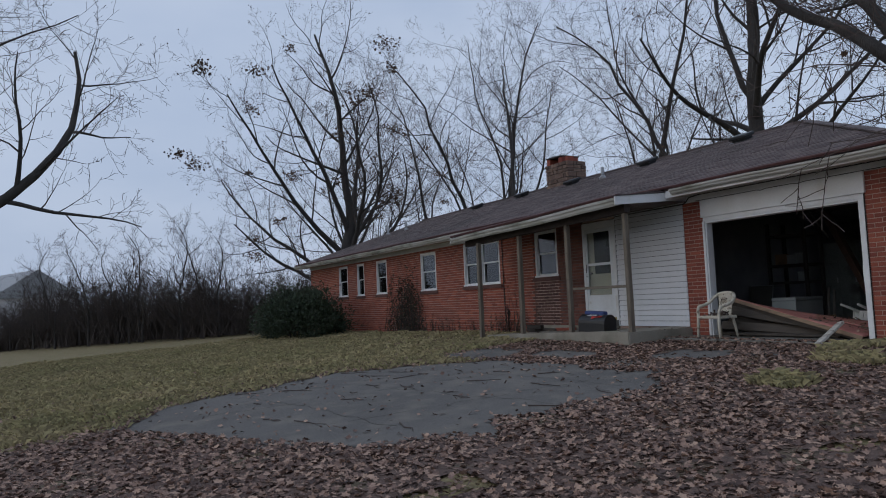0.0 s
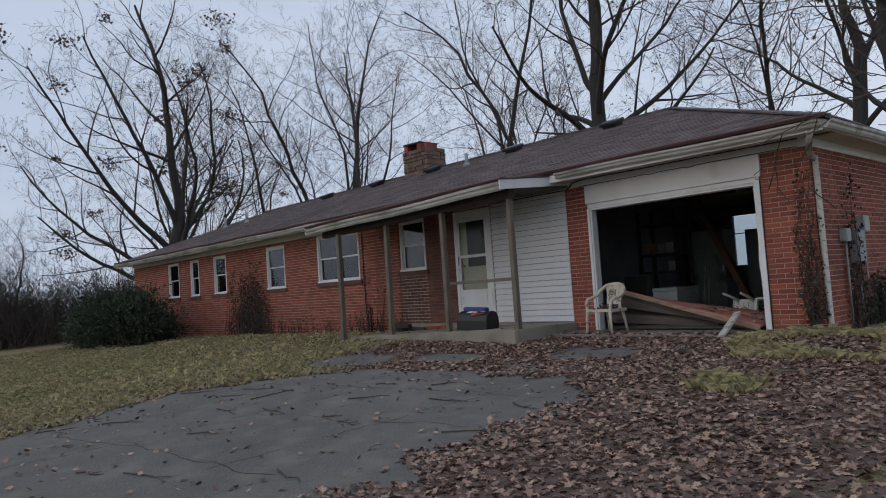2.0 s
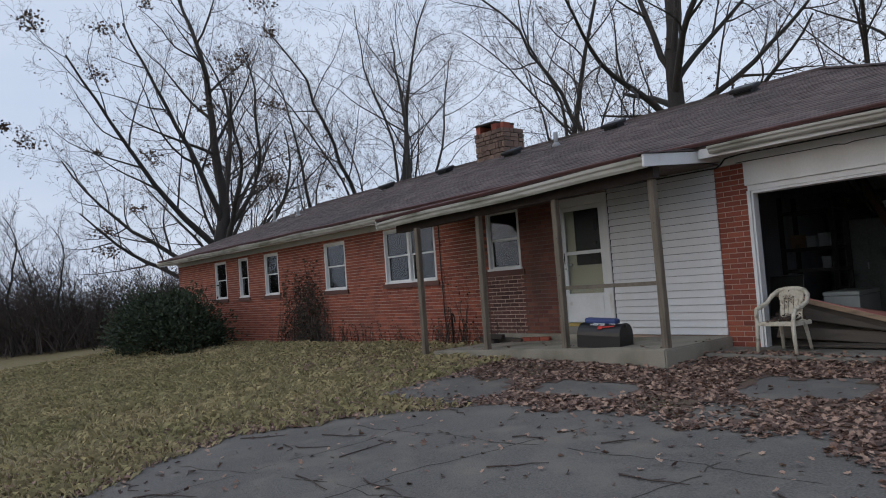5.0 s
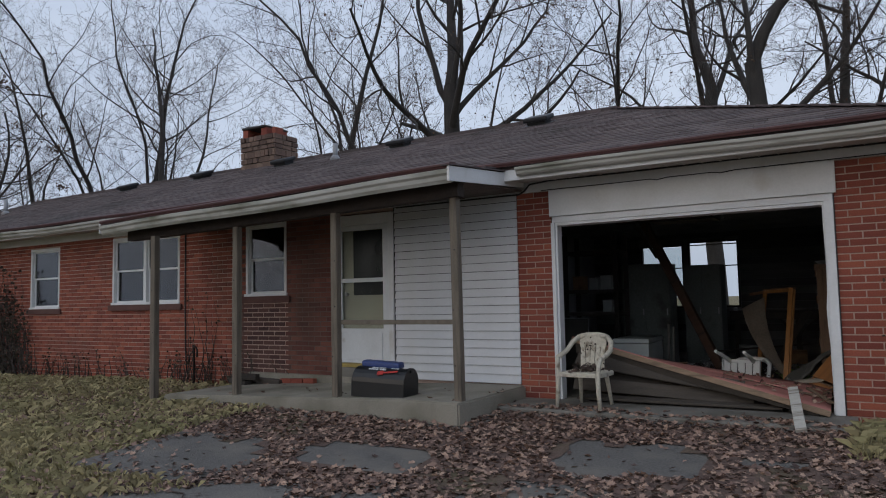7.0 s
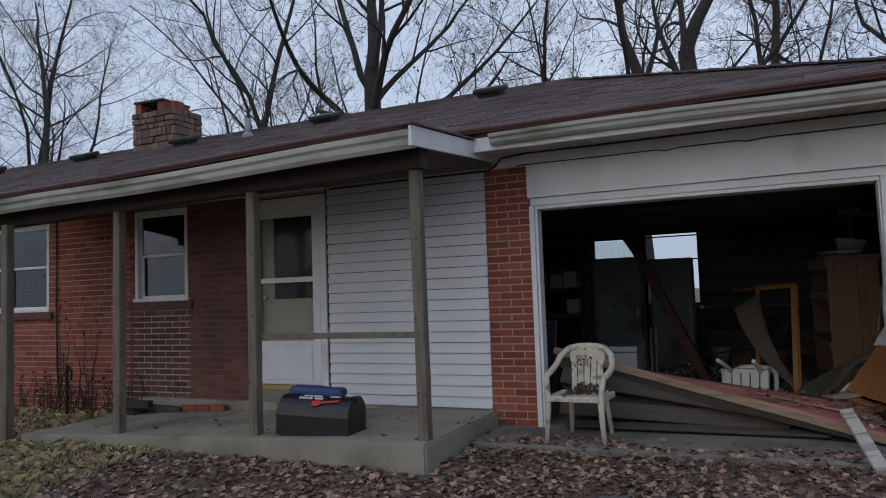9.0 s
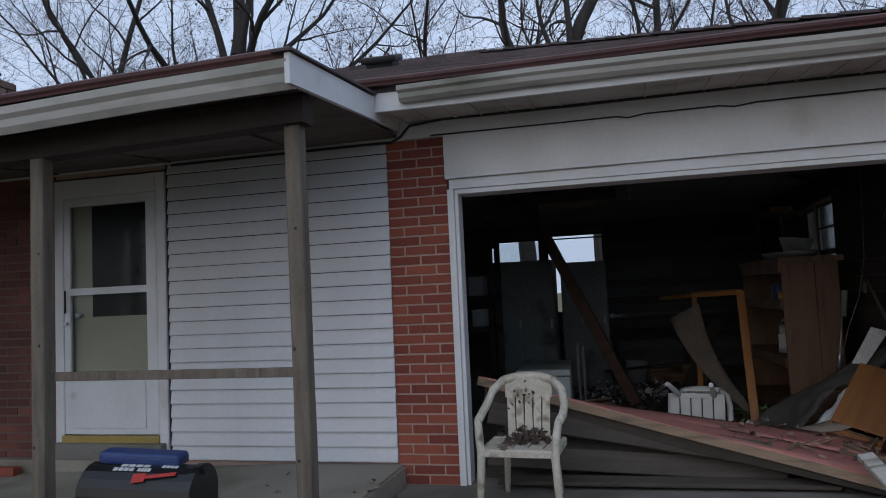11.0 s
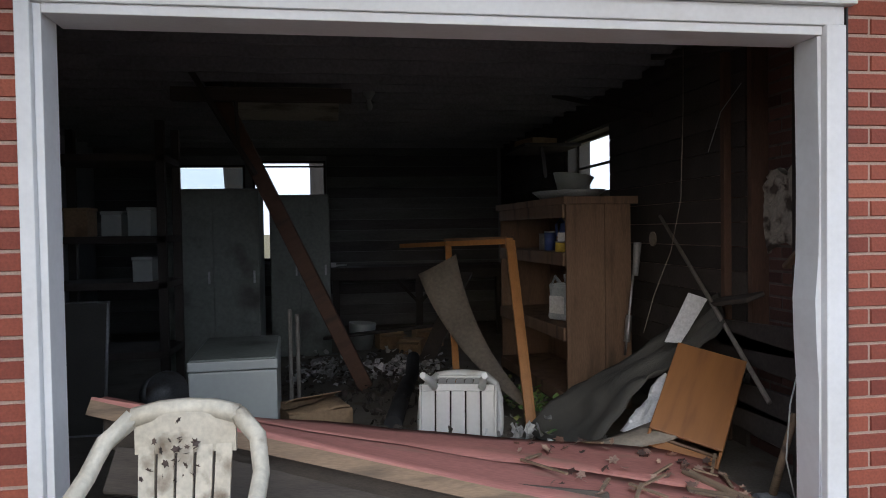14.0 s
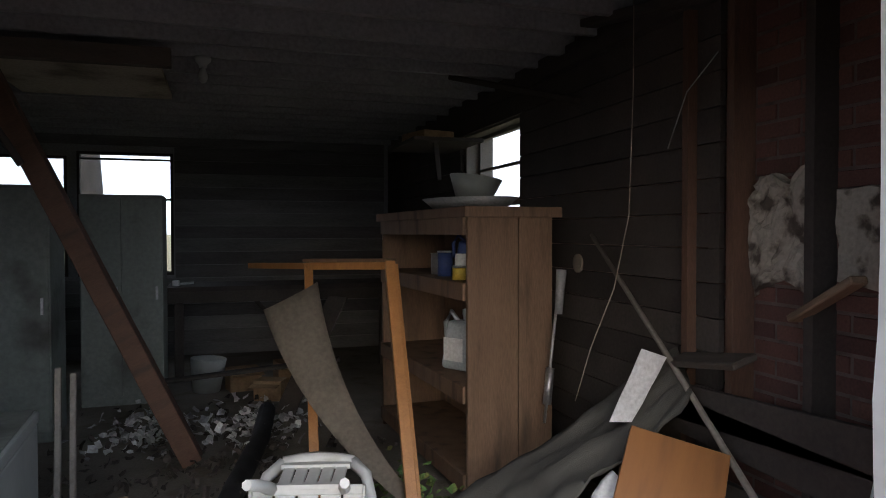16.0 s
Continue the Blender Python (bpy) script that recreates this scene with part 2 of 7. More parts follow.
M["cardboard"] = material("cardboard", (0.30, 0.20, 0.115), (0.22, 0.145, 0.085), 0.9, scale=4, fine=40, bump=0.2, stain=(0.10, 0.065, 0.04), stain_scale=4)
M["carpet"] = material("carpet", (0.07, 0.067, 0.058), (0.05, 0.048, 0.043), 1.0, scale=4, fine=200, bump=0.6)
M["cloth_white"] = material("cloth_white", (0.62, 0.63, 0.64), (0.5, 0.51, 0.52), 0.85, scale=6, fine=60, bump=0.2)
M["vinyl"] = material("vinyl", (0.28, 0.24, 0.19), (0.2, 0.17, 0.135), 0.7, scale=4, fine=40, bump=0.15)
M["foam"] = material("foam", (0.36, 0.33, 0.28), (0.24, 0.21, 0.17), 0.95, scale=9, fine=50, bump=0.9, stain=(0.07, 0.055, 0.045), stain_scale=9, stain_at=(0.52, 0.62))
M["paper"] = material("paper", (0.50, 0.50, 0.49), (0.22, 0.21, 0.195), 0.9, scale=4, spread=0.5, island=True)
M["rubber"] = material("rubber", (0.016, 0.016, 0.017), (0.01, 0.01, 0.011), 0.7, scale=6)
M["blue_plastic"] = material("blue_plastic", (0.035, 0.06, 0.19), (0.025, 0.045, 0.14), 0.5, scale=6, bump=0.3)
M["red_plastic"] = material("red_plastic", (0.45, 0.03, 0.02), (0.36, 0.025, 0.02), 0.45, scale=6)
M["jug"] = material("jug", (0.36, 0.40, 0.43), (0.28, 0.31, 0.34), 0.4, scale=5)
M["yellow_tin"] = material("yellow_tin", (0.5, 0.36, 0.05), (0.4, 0.28, 0.05), 0.5, scale=6)
M["green_scrap"] = material("green_scrap", (0.06, 0.2, 0.06), (0.3, 0.2, 0.05), 0.7, scale=9, spread=0.5, island=True)
M["bark"] = material("bark", (0.052, 0.046, 0.042), (0.032, 0.029, 0.027), 0.95, scale=2, fine=30, bump=0.9, stretch=(3, 3, 0.6), dist=0.02)
M["twig"] = material("twig", (0.07, 0.052, 0.046), (0.05, 0.038, 0.034), 0.95, scale=3)
M["brush"] = material("brush", (0.066, 0.052, 0.044), (0.046, 0.036, 0.032), 0.95, scale=2, spread=0.3, island=True)
M["leaf_mat"] = material("leaf_mat", (0.13, 0.083, 0.064), (0.075, 0.05, 0.04), 0.95, scale=9, fine=45, bump=1.0, stain=(0.10, 0.09, 0.04), stain_scale=1.2, stain_at=(0.55, 0.75), dist=0.02)
M["dead_leaf"] = material("dead_leaf", (0.26, 0.165, 0.125), (0.165, 0.105, 0.082), 0.8, scale=8, fine=80, bump=0.2, spread=0.8, island=True)
M["tree_leaf"] = material("tree_leaf", (0.09, 0.055, 0.035), (0.06, 0.038, 0.026), 0.85, scale=4, spread=0.4, island=True)
M["grass"] = material("grass", (0.36, 0.295, 0.16), (0.195, 0.19, 0.085), 0.85, scale=0.8, fine=6, spread=0.4, island=True)
M["yew"] = material("yew", (0.036, 0.052, 0.026), (0.020, 0.031, 0.016), 0.8, scale=2, spread=0.5, island=True)
M["ivy"] = material("ivy", (0.06, 0.04, 0.03), (0.035, 0.04, 0.02), 0.85, scale=3, spread=0.5, island=True)
M["stone"] = material("stone", (0.19, 0.12, 0.09), (0.10, 0.075, 0.062), 0.9, scale=3, fine=30, bump=0.7, spread=0.4)
M["grey_metal"] = material("grey_metal", (0.30, 0.31, 0.32), (0.22, 0.22, 0.23), 0.5, metal=0.3, scale=4, stain=(0.16, 0.1, 0.07), stain_scale=5, stain_at=(0.6, 0.8))
M["leaf_wet"] = material("leaf_wet", (0.075, 0.05, 0.04), (0.045, 0.032, 0.027), 0.7, scale=8, spread=0.5, island=True)
M["black_gloss"] = material("black_gloss", (0.014, 0.015, 0.017), (0.01, 0.011, 0.012), 0.35, scale=4, fine=60, bump=0.06)
M["rust_beam_shade"] = material("rust_beam_shade", (0.036, 0.025, 0.02), (0.022, 0.017, 0.015), 0.9, scale=8)
M["barn"] = material("barn", (0.55, 0.54, 0.55), (0.46, 0.45, 0.46), 0.9, scale=0.5)


# ---- building tools ----
def add_box(bm, a, b, m=None):
    """A box between two corners, placed by m."""
    x0, y0, z0 = a
    x1, y1, z1 = b
    v = [bm.verts.new((m @ Vector(p)) if m else p) for p in
         ((x0, y0, z0), (x1, y0, z0), (x1, y1, z0), (x0, y1, z0), (x0, y0, z1), (x1, y0, z1), (x1, y1, z1), (x0, y1, z1))]
    for f in ((0, 3, 2, 1), (4, 5, 6, 7), (0, 1, 5, 4), (1, 2, 6, 5), (2, 3, 7, 6), (3, 0, 4, 7)):
        bm.faces.new([v[i] for i in f])
    return bm


def box(a, b, bevel=0.0, m=None, seg=2):
    bm = bmesh.new()
    add_box(bm, a, b, m)
    if bevel:
        bmesh.ops.bevel(bm, geom=bm.edges[:], offset=bevel, segments=seg, affect="EDGES", profile=0.6)
    return bm


def add_tube(bm, pts, radii, sides=6, cap=True):
    """A tapered tube through points."""
    rings = []
    up = Vector((0.31, 0.17, 0.93))
    for i, p in enumerate(pts):
        p = Vector(p)
        d = Vector(pts[min(i + 1, len(pts) - 1)]) - Vector(pts[max(i - 1, 0)])
        d.normalize()
        s = d.cross(up)
        if s.length < 1e-3:
            s = d.cross(Vector((1, 0, 0)))
        s.normalize()
        u = s.cross(d)
        r = radii[i] if isinstance(radii, (list, tuple)) else radii
        rings.append([bm.verts.new(p + (s * math.cos(q) + u * math.sin(q)) * r) for q in (2 * math.pi * j / sides for j in range(sides))])
    for a, b in zip(rings, rings[1:]):
        for j in range(sides):
            f = bm.faces.new((a[j], a[(j + 1) % sides], b[(j + 1) % sides], b[j]))
            f.smooth = sides > 4
    if cap:
        bm.faces.new(rings[0][::-1])
        bm.faces.new(rings[-1])
    return bm


def tube(pts, radii, sides=8):
    return add_tube(bmesh.new(), pts, radii, sides)


def lathe(profile, sides=24, m=None):
    """A body of revolution about z from (radius, height) pairs."""
    bm = bmesh.new()
    rings = []
    for r, z in profile:
        rings.append([bm.verts.new((m or Matrix()) @ Vector((r * math.cos(q), r * math.sin(q), z))) for q in (2 * math.pi * j / sides for j in range(sides))])
    for a, b in zip(rings, rings[1:]):
        for j in range(sides):
            bm.faces.new((a[j], a[(j + 1) % sides], b[(j + 1) % sides], b[j])).smooth = True
    bm.faces.new(rings[0][::-1])
    bm.faces.new(rings[-1])
    return bm


def mesh_of(name, bm, mat):
    bmesh.ops.recalc_face_normals(bm, faces=bm.faces[:])
    me = bpy.data.meshes.new(name)
    bm.to_mesh(me)
    bm.free()
    me.materials.append(M[mat] if isinstance(mat, str) else mat)
    return me


def part(name, bm, mat, parent, label="", at=None):
    ob = new(name, mesh_of(name, bm, mat))
    ob.parent = parent
    if at is not None:
        ob.matrix_basis = at
    if label:
        tagged(ob, label)
    return ob


def thing(name, label, category, at=None, group="", kind=""):
    ob = new(name)
    ob.empty_display_size = 0.1
    if at is not None:
        ob.matrix_basis = at
    return tagged(ob, label, category, group, kind)


def solid(name, bm, mat, label, category, at=None, group="", kind=""):
    ob = new(name, mesh_of(name, bm, mat))
    if at is not None:
        ob.matrix_basis = at
    return tagged(ob, label, category, group, kind)


def from_arrays(name, verts, faces, mat, smooth=False):
    me = bpy.data.meshes.new(name)
    me.from_pydata(verts, [], faces)
    if smooth:
        me.polygons.foreach_set("use_smooth", [True] * len(me.polygons))
    me.materials.append(M[mat] if isinstance(mat, str) else mat)
    me.update()
    return me


rnd = random.Random(7)

# ---- the plan ----
X0, X1, YB = -24.0, 3.93, 8.3           # outer faces of the house
EAVE, RIDGE_Y, RIDGE_Z = 2.93, 4.2, 4.73
WALL_TOP = 2.75
# windows of the front wall: x0, x1, sill, head
WINDOWS = [(-20.14, -19.1, 1.27, 2.58), (-18.02, -17.27, 1.27, 2.58), (-16.02, -15.05, 1.28, 2.57),
           (-12.2, -11.1, 1.28, 2.56), (-9.27, -7.27, 1.33, 2.62), (-5.56, -4.63, 1.42, 2.62)]
ENTRY = (-3.62, -2.49, 0.17, 2.62)
GATE = (0.0, 3.2, -0.3, 2.31)
SIDING = (-2.49, -0.48)


def ground_z(x, y):
    """The yard falls away from the house, most towards the camera's start."""
    s = min(max(-1.0 - y, 0.0), 13.0)
    z = -0.06 - 0.057 * s
    if x < -5:
        z -= 0.016 * min(-5 - x, 20)
    if y < -14:
        z -= 0.01 * min(-14 - y, 60)
    if x > 5:
        z -= 0.02 * min(x - 5, 10)
    return z + 0.02 * math.sin(x * 0.9 + 1) * math.sin(y * 0.8)
# ---- ground ----
def axis(lo, hi, near0, near1, fine, coarse):
    vals, v = [], lo
    while v < hi:
        vals.append(v)
        v += fine if near0 <= v < near1 else coarse * (1 if min(abs(v - near0), abs(v - near1)) < 40 else 6)
    return vals + [hi]


gx, gy = axis(-900, 900, -26, 13, 0.45, 4), axis(-900, 900, -16, 0.5, 0.45, 4)
gv = [(x, y, ground_z(x, y) - (0.12 if (-23.7 < x < 3.6 and 0.3 < y < 8.0) else 0)) for y in gy for x in gx]
gf = [(j * len(gx) + i, j * len(gx) + i + 1, (j + 1) * len(gx) + i + 1, (j + 1) * len(gx) + i) for j in range(len(gy) - 1) for i in range(len(gx) - 1)]
ground = new("ground", from_arrays("ground", gv, gf, "lawn", True))
tagged(ground, "sloping winter lawn of dry yellow-green grass round the house", "ground", kind="structure")


def wob(q):
    return 0.12 * math.sin(q * 2.1) + 0.08 * math.sin(q * 5.3 + 1) + 0.05 * math.sin(q * 11.7)


def lerp(q, pts):
    """Piecewise line through (q, value) pairs."""
    if q <= pts[0][0]:
        return pts[0][1]
    for (a, u), (b, v) in zip(pts, pts[1:]):
        if q <= b:
            return u + (v - u) * (q - a) / (b - a)
    return pts[-1][1]


DRIVE_L = ((-13.5, 1.5), (-10.5, -0.4), (-9.6, -1.8), (-8.4, -2.3), (-6.8, -2.9), (-5.5, -2.6), (-4.6, -1.7), (-4.15, -0.9))
DRIVE_R = ((-13.5, 1.5), (-10.5, -0.3), (-9.6, 1.2), (-8.8, 3.2), (-7.6, 3.7), (-7.1, 3.0), (-6.4, 3.35), (-5.1, 3.2), (-4.2, 2.6))


def on_asphalt(x, y):
    """The tongue of bare asphalt that the leaves leave open."""
    if not -10.5 < y < -4.15 + wob(x * 1.5):
        return False
    return lerp(y, DRIVE_L) + wob(y) < x < lerp(y, DRIVE_R) + wob(y * 1.3 + 4)


BARE = [(1.55, -2.35, 0.75, 0.55), (-0.6, -3.15, 0.8, 0.42), (-2.3, -3.6, 0.75, 0.5)]


def bare_patch(x, y):
    return any(((x - a) / p) ** 2 + ((y - b) / q) ** 2 < 1 + 0.35 * math.sin(7 * x + 3 * y) for a, b, p, q in BARE)


av, af, idx = [], [], {}
step = 0.1
for i in range(-33, 41):
    for j in range(-112, -4):
        x, y = (i + 0.5) * step, (j + 0.5) * step
        if (on_asphalt(x, y) or (-4.4 < y < -0.4 and -3.3 < x < 3.3) or (on_asphalt(x - 0.5, y) or on_asphalt(x + 0.3, y) or on_asphalt(x, y + 0.3))) and not (x < -0.42 and y > -1.74):
            ks = ((i, j), (i + 1, j), (i + 1, j + 1), (i, j + 1))
            for p in ks:
                if p not in idx:
                    idx[p] = len(av)
                    av.append((p[0] * step, p[1] * step, ground_z(p[0] * step, p[1] * step) + 0.014))
            af.append([idx[p] for p in ks])
drive = new("road", from_arrays("road", av, af, "asphalt", True))
tagged(drive, "worn grey asphalt driveway strewn with twigs and leaves", "driveway", kind="structure")


# ---- house shell ----
def wall_cells(bm, u0, u1, z0, z1, holes, y0, y1, along_x=True):
    """A wall slab with openings through it, built of upright strips."""
    cuts = sorted({u0, u1, *(h[i] for h in holes for i in (0, 1) if u0 < h[i] < u1)})
    for a, b in zip(cuts, cuts[1:]):
        zs, gaps = z0, sorted((h[2], h[3]) for h in holes if h[0] <= a + 1e-6 and h[1] >= b - 1e-6)
        for lo, hi in gaps + [(z1, z1)]:
            if lo > zs + 1e-4:
                add_box(bm, (a, y0, zs) if along_x else (y0, a, zs), (b, y1, lo) if along_x else (y1, b, lo))
            zs = max(zs, hi)


bm = bmesh.new()
wall_cells(bm, X0, X1, -0.8, WALL_TOP, WINDOWS + [ENTRY, GATE], 0.0, 0.2)
wall_front = solid("wall_front", bm, "mortar", "long red brick front wall with pale mortar", "wall", kind="structure")
SIDE_WIN = (3.7, 5.05, 1.1, 2.44)
bm = bmesh.new()
wall_cells(bm, 0.2, YB, -0.8, WALL_TOP, [SIDE_WIN], X1 - 0.2, X1, along_x=False)
wall_right = solid("wall_right", bm, "mortar", "red brick end wall of the garage", "wall", kind="structure")
bm = bmesh.new()
wall_cells(bm, 0.2, YB, -0.8, WALL_TOP, [], X0, X0 + 0.2, along_x=False)
wall_left = solid("wall_left", bm, "mortar", "far brick end wall of the house", "wall", kind="structure")
BACK_WIN = [(-1.16, -0.2, 1.0, 2.42), (-0.09, 0.97, 1.0, 2.48)]
bm = bmesh.new()
wall_cells(bm, X0 + 0.2, X1 - 0.2, -0.8, WALL_TOP, BACK_WIN, YB - 0.2, YB)
wall_back = solid("wall_back", bm, "lifted_grey", "dark rear wall of the garage with two small windows", "wall", kind="structure")
solid("wall_inner", box((-2.42, 0.2, -0.1), (-2.3, YB - 0.2, WALL_TOP)), "lifted_grey", "dark dividing wall between garage and house", "wall", kind="structure")
solid("floor", box((X0 + 0.2, 0.2, -0.35), (X1 - 0.2, YB - 0.2, 0.0)), "dirt_floor", "dirty concrete garage floor under litter", "floor", kind="structure")
solid("floor_house", box((X0 + 0.2, 0.2, 0.004), (-2.42, YB - 0.2, 0.2)), "dark_wood", "dark wooden floor of the house", "floor", kind="structure")
solid("garage_sill", box((-0.42, -0.82, -0.4), (3.3, 0.2, -0.004), 0.015), "concrete", "weathered concrete sill before the garage opening", "threshold", kind="structure")

# ceiling: boards on joists, one piece of pale board left
bm = bmesh.new()
add_box(bm, (X0 + 0.2, 0.2, 2.79), (X1 - 0.2, YB - 0.2, 2.84))
for k in range(19):
    y = 0.5 + k * 0.41
    add_box(bm, (-2.3, y, 2.66 + 0.01 * (k % 3)), (X1 - 0.2, y + 0.045, 2.789))
solid("ceiling", bm, "lifted_grey", "dim grey ceiling of boards and joists", "ceiling", kind="structure")
solid("ceiling_board", box((0.05, 3.5, 2.62), (1.15, 5.1, 2.655), 0.004), "old_board", "stained remnant of pale ceiling board", "ceiling board", kind="structure")

# roof: a hip roof, its front slope and garage end laid with shingle tabs
ex0, ex1, ey0, ey1 = X0 - 0.42, X1 + 0.42, -0.62, YB + 0.62
half = (ey1 - ey0) / 2
ry = (ey0 + ey1) / 2
rv = [(ex0, ey0, EAVE), (ex1, ey0, EAVE), (ex1, ey1, EAVE), (ex0, ey1, EAVE), (ex0 + half, ry, RIDGE_Z), (ex1 - half, ry, RIDGE_Z)]
bm = bmesh.new()
vs = [bm.verts.new(p) for p in rv] + [bm.verts.new((p[0], p[1], p[2] - 0.06)) for p in rv[:4]]
for f in ((0, 1, 5, 4), (1, 2, 5), (2, 3, 4, 5), (3, 0, 4), (6, 7, 1, 0), (7, 8, 2, 1), (8, 9, 3, 2), (9, 6, 0, 3), (6, 9, 8, 7)):
    bm.faces.new([vs[i] for i in f])
roof = solid("roof", bm, "shingle", "long low hip roof of dark brown asphalt shingles", "roof", kind="structure")


def tabs(u0, u1, put, rows, run, inset, r):
    """Overlapping shingle tabs on a slope, row by row; put maps (along, up, proud) to the place."""
    v, f = [], []
    for k in range(rows):
        s0, s1 = k / rows, min(1.0, (k + 1.15) / rows)
        a, b = u0 + inset * s0, u1 - inset * s0
        x = a - (0.15 if k % 2 else 0.0)
        while x < b:
            w = r.choice((0.22, 0.30, 0.30, 0.38))
            xa, xb = max(a, x), min(b, x + w - 0.008)
            if xb - xa > 0.04:
                d = 0.012 + r.random() * 0.008
                j = r.random() * 0.12 / rows
                n = len(v)
                v += [put(xa, s0 - j, 0.002), put(xb, s0 - j, 0.002), put(xb, s0 - j, d), put(xa, s0 - j, d), put(xb, s1, 0.004), put(xa, s1, 0.004)]
                f += [(n, n + 1, n + 2, n + 3), (n + 3, n + 2, n + 4, n + 5), (n + 1, n + 4, n + 2), (n, n + 3, n + 5)]
            x += w
    return v, f


rise = RIDGE_Z - EAVE
v, f = tabs(ex0, ex1, lambda u, s, d: (u, ey0 + half * s, EAVE + rise * s + d), 34, half, half, random.Random(3))
ob = new("shingles", from_arrays("shingles", v, f, "shingle"))
ob.parent = roof
tagged(ob, kind="stuff")
v, f = tabs(ey0, ey1, lambda u, s, d: (ex1 - half * s, u, EAVE + rise * s + d), 34, half, half, random.Random(4))
ob = new("shingles", from_arrays("shingles", v, f, "shingle"))
ob.parent = roof
tagged(ob, kind="stuff")
bm = bmesh.new()
x = ex0 + half
while x < ex1 - half:
    add_box(bm, (x, ry - 0.15, RIDGE_Z - 0.05), (x + 0.27, ry + 0.15, RIDGE_Z + 0.012 + 0.006 * rnd.random()))
    x += 0.28
for q in range(22):
    p = Vector((ex1 - half * q / 22, ey0 + half * q / 22, EAVE + rise * q / 22 + 0.012))
    add_box(bm, (-0.12, -0.02, -0.012), (0.12, 0.28, 0.012), Matrix.Translation(p) @ pose(0, 0, 0, 17, 0, 45))
part("ridge_caps", bm, "shingle", roof)

# soffit, frieze, fascia and gutters
def tilted(bm, c, drop):
    """A sloping slab under four corner points, added to bm."""
    t = [bm.verts.new(q) for q in c]
    l = [bm.verts.new((q[0], q[1], q[2] - drop)) for q in c]
    bm.faces.new(t)
    bm.faces.new(l[::-1])
    for i in range(4):
        bm.faces.new((t[i], l[i], l[(i + 1) % 4], t[(i + 1) % 4]))
    return bm


def slab(c, drop):
    return tilted(bmesh.new(), c, drop)


bm = slab([(ex0 + 0.03, ey0 + 0.03, 2.765), (ex1 - 0.03, ey0 + 0.03, 2.765), (ex1 - 0.03, -0.004, 2.815), (ex0 + 0.03, -0.004, 2.815)], 0.02)
add_box(bm, (X1 + 0.004, 0.0, 2.765), (ex1 - 0.03, ey1 - 0.03, 2.785))
add_box(bm, (ex0 + 0.03, 0.0, 2.765), (X0 - 0.004, ey1 - 0.03, 2.785))
soffit = solid("soffit", bm, "soffit", "stained pale soffit under the eaves", "soffit", kind="structure")
x = -0.3
while x < 4.2:
    part("soffit_rib", slab([(x, ey0 + 0.06, 2.747), (x + 0.014, ey0 + 0.06, 2.747), (x + 0.014, -0.03, 2.793), (x, -0.03, 2.793)], 0.008), "soffit", soffit)
    x += 0.2
bm = bmesh.new()
add_box(bm, (X0, -0.035, 2.66), (X1 + 0.004, -0.002, 2.80))
add_box(bm, (X1 + 0.002, 0.0, 2.64), (X1 + 0.035, YB, 2.764))
solid("frieze", bm, "white_paint", "dirty white frieze board under the soffit", "trim", kind="structure")


def gutter_run(name, p, q, out, parent_label, k=1.0):
    """An ogee gutter between two points, open on top, that hangs out sideways."""
    p, q, out = Vector(p), Vector(q), Vector(out)
    prof = [(0.0, 0.0), (0.0, -0.115), (0.045, -0.125), (0.075, -0.095), (0.085, -0.06), (0.11, -0.04), (0.118, -0.005), (0.105, 0.0), (0.105, -0.012), (0.07, -0.06), (0.04, -0.1), (0.01, -0.1), (0.01, 0.0)]
    bm = bmesh.new()
    n = max(2, int((q - p).length / 0.8))
    rings = []
    for i in range(n + 1):
        c = p.lerp(q, i / n) + Vector((0, 0, 0.012 * math.sin(i * 1.3 + p.x)))
        rings.append([bm.verts.new(c + out * a + Vector((0, 0, b * k))) for a, b in prof])
    for a, b in zip(rings, rings[1:]):
        for j in range(len(prof)):
            bm.faces.new((a[j], a[(j + 1) % len(prof)], b[(j + 1) % len(prof)], b[j]))
    bm.faces.new(rings[0])
    bm.faces.new(rings[-1][::-1])
    return solid(name, bm, "gutter", parent_label, "gutter", kind="structure")


gutter_run("gutter", (-0.15, ey0 - 0.005, 2.878), (ex1, ey0 - 0.005, 2.878), (0, -1, 0), "mossy off-white metal gutter along the eave", 0.85)
gutter_run("gutter", (ex0, ey0 - 0.005, EAVE - 0.05), (-6.75, ey0 - 0.005, EAVE - 0.05), (0, -1, 0), "mossy off-white metal gutter along the eave")
gutter_run("gutter", (ex1 + 0.005, ey0, EAVE - 0.035), (ex1 + 0.005, ey1, EAVE - 0.035), (1, 0, 0), "off-white gutter along the garage end")
def rolled_edge(p, q, out):
    """A folded metal edge along an eave: a rounded nose over a drip leg."""
    p, q, out = Vector(p), Vector(q), Vector(out)
    prof = [(-0.1, 0.052), (-0.02, 0.044), (0.03, 0.038), (0.046, 0.026), (0.044, 0.008), (0.034, -0.008), (0.03, -0.022), (0.02, -0.022), (0.02, 0.0), (-0.1, 0.012)]
    bm = bmesh.new()
    n = max(2, int((q - p).length / 1.1))
    rings = [[bm.verts.new(p.lerp(q, i / n) + out * a + Vector((0, 0, b + 0.006 * math.sin(i * 1.9)))) for a, b in prof] for i in range(n + 1)]
    for a, b in zip(rings, rings[1:]):
        for j in range(len(prof)):
            bm.faces.new((a[j], a[(j + 1) % len(prof)], b[(j + 1) % len(prof)], b[j]))
    bm.faces.new(rings[0])
    bm.faces.new(rings[-1][::-1])
    return bm


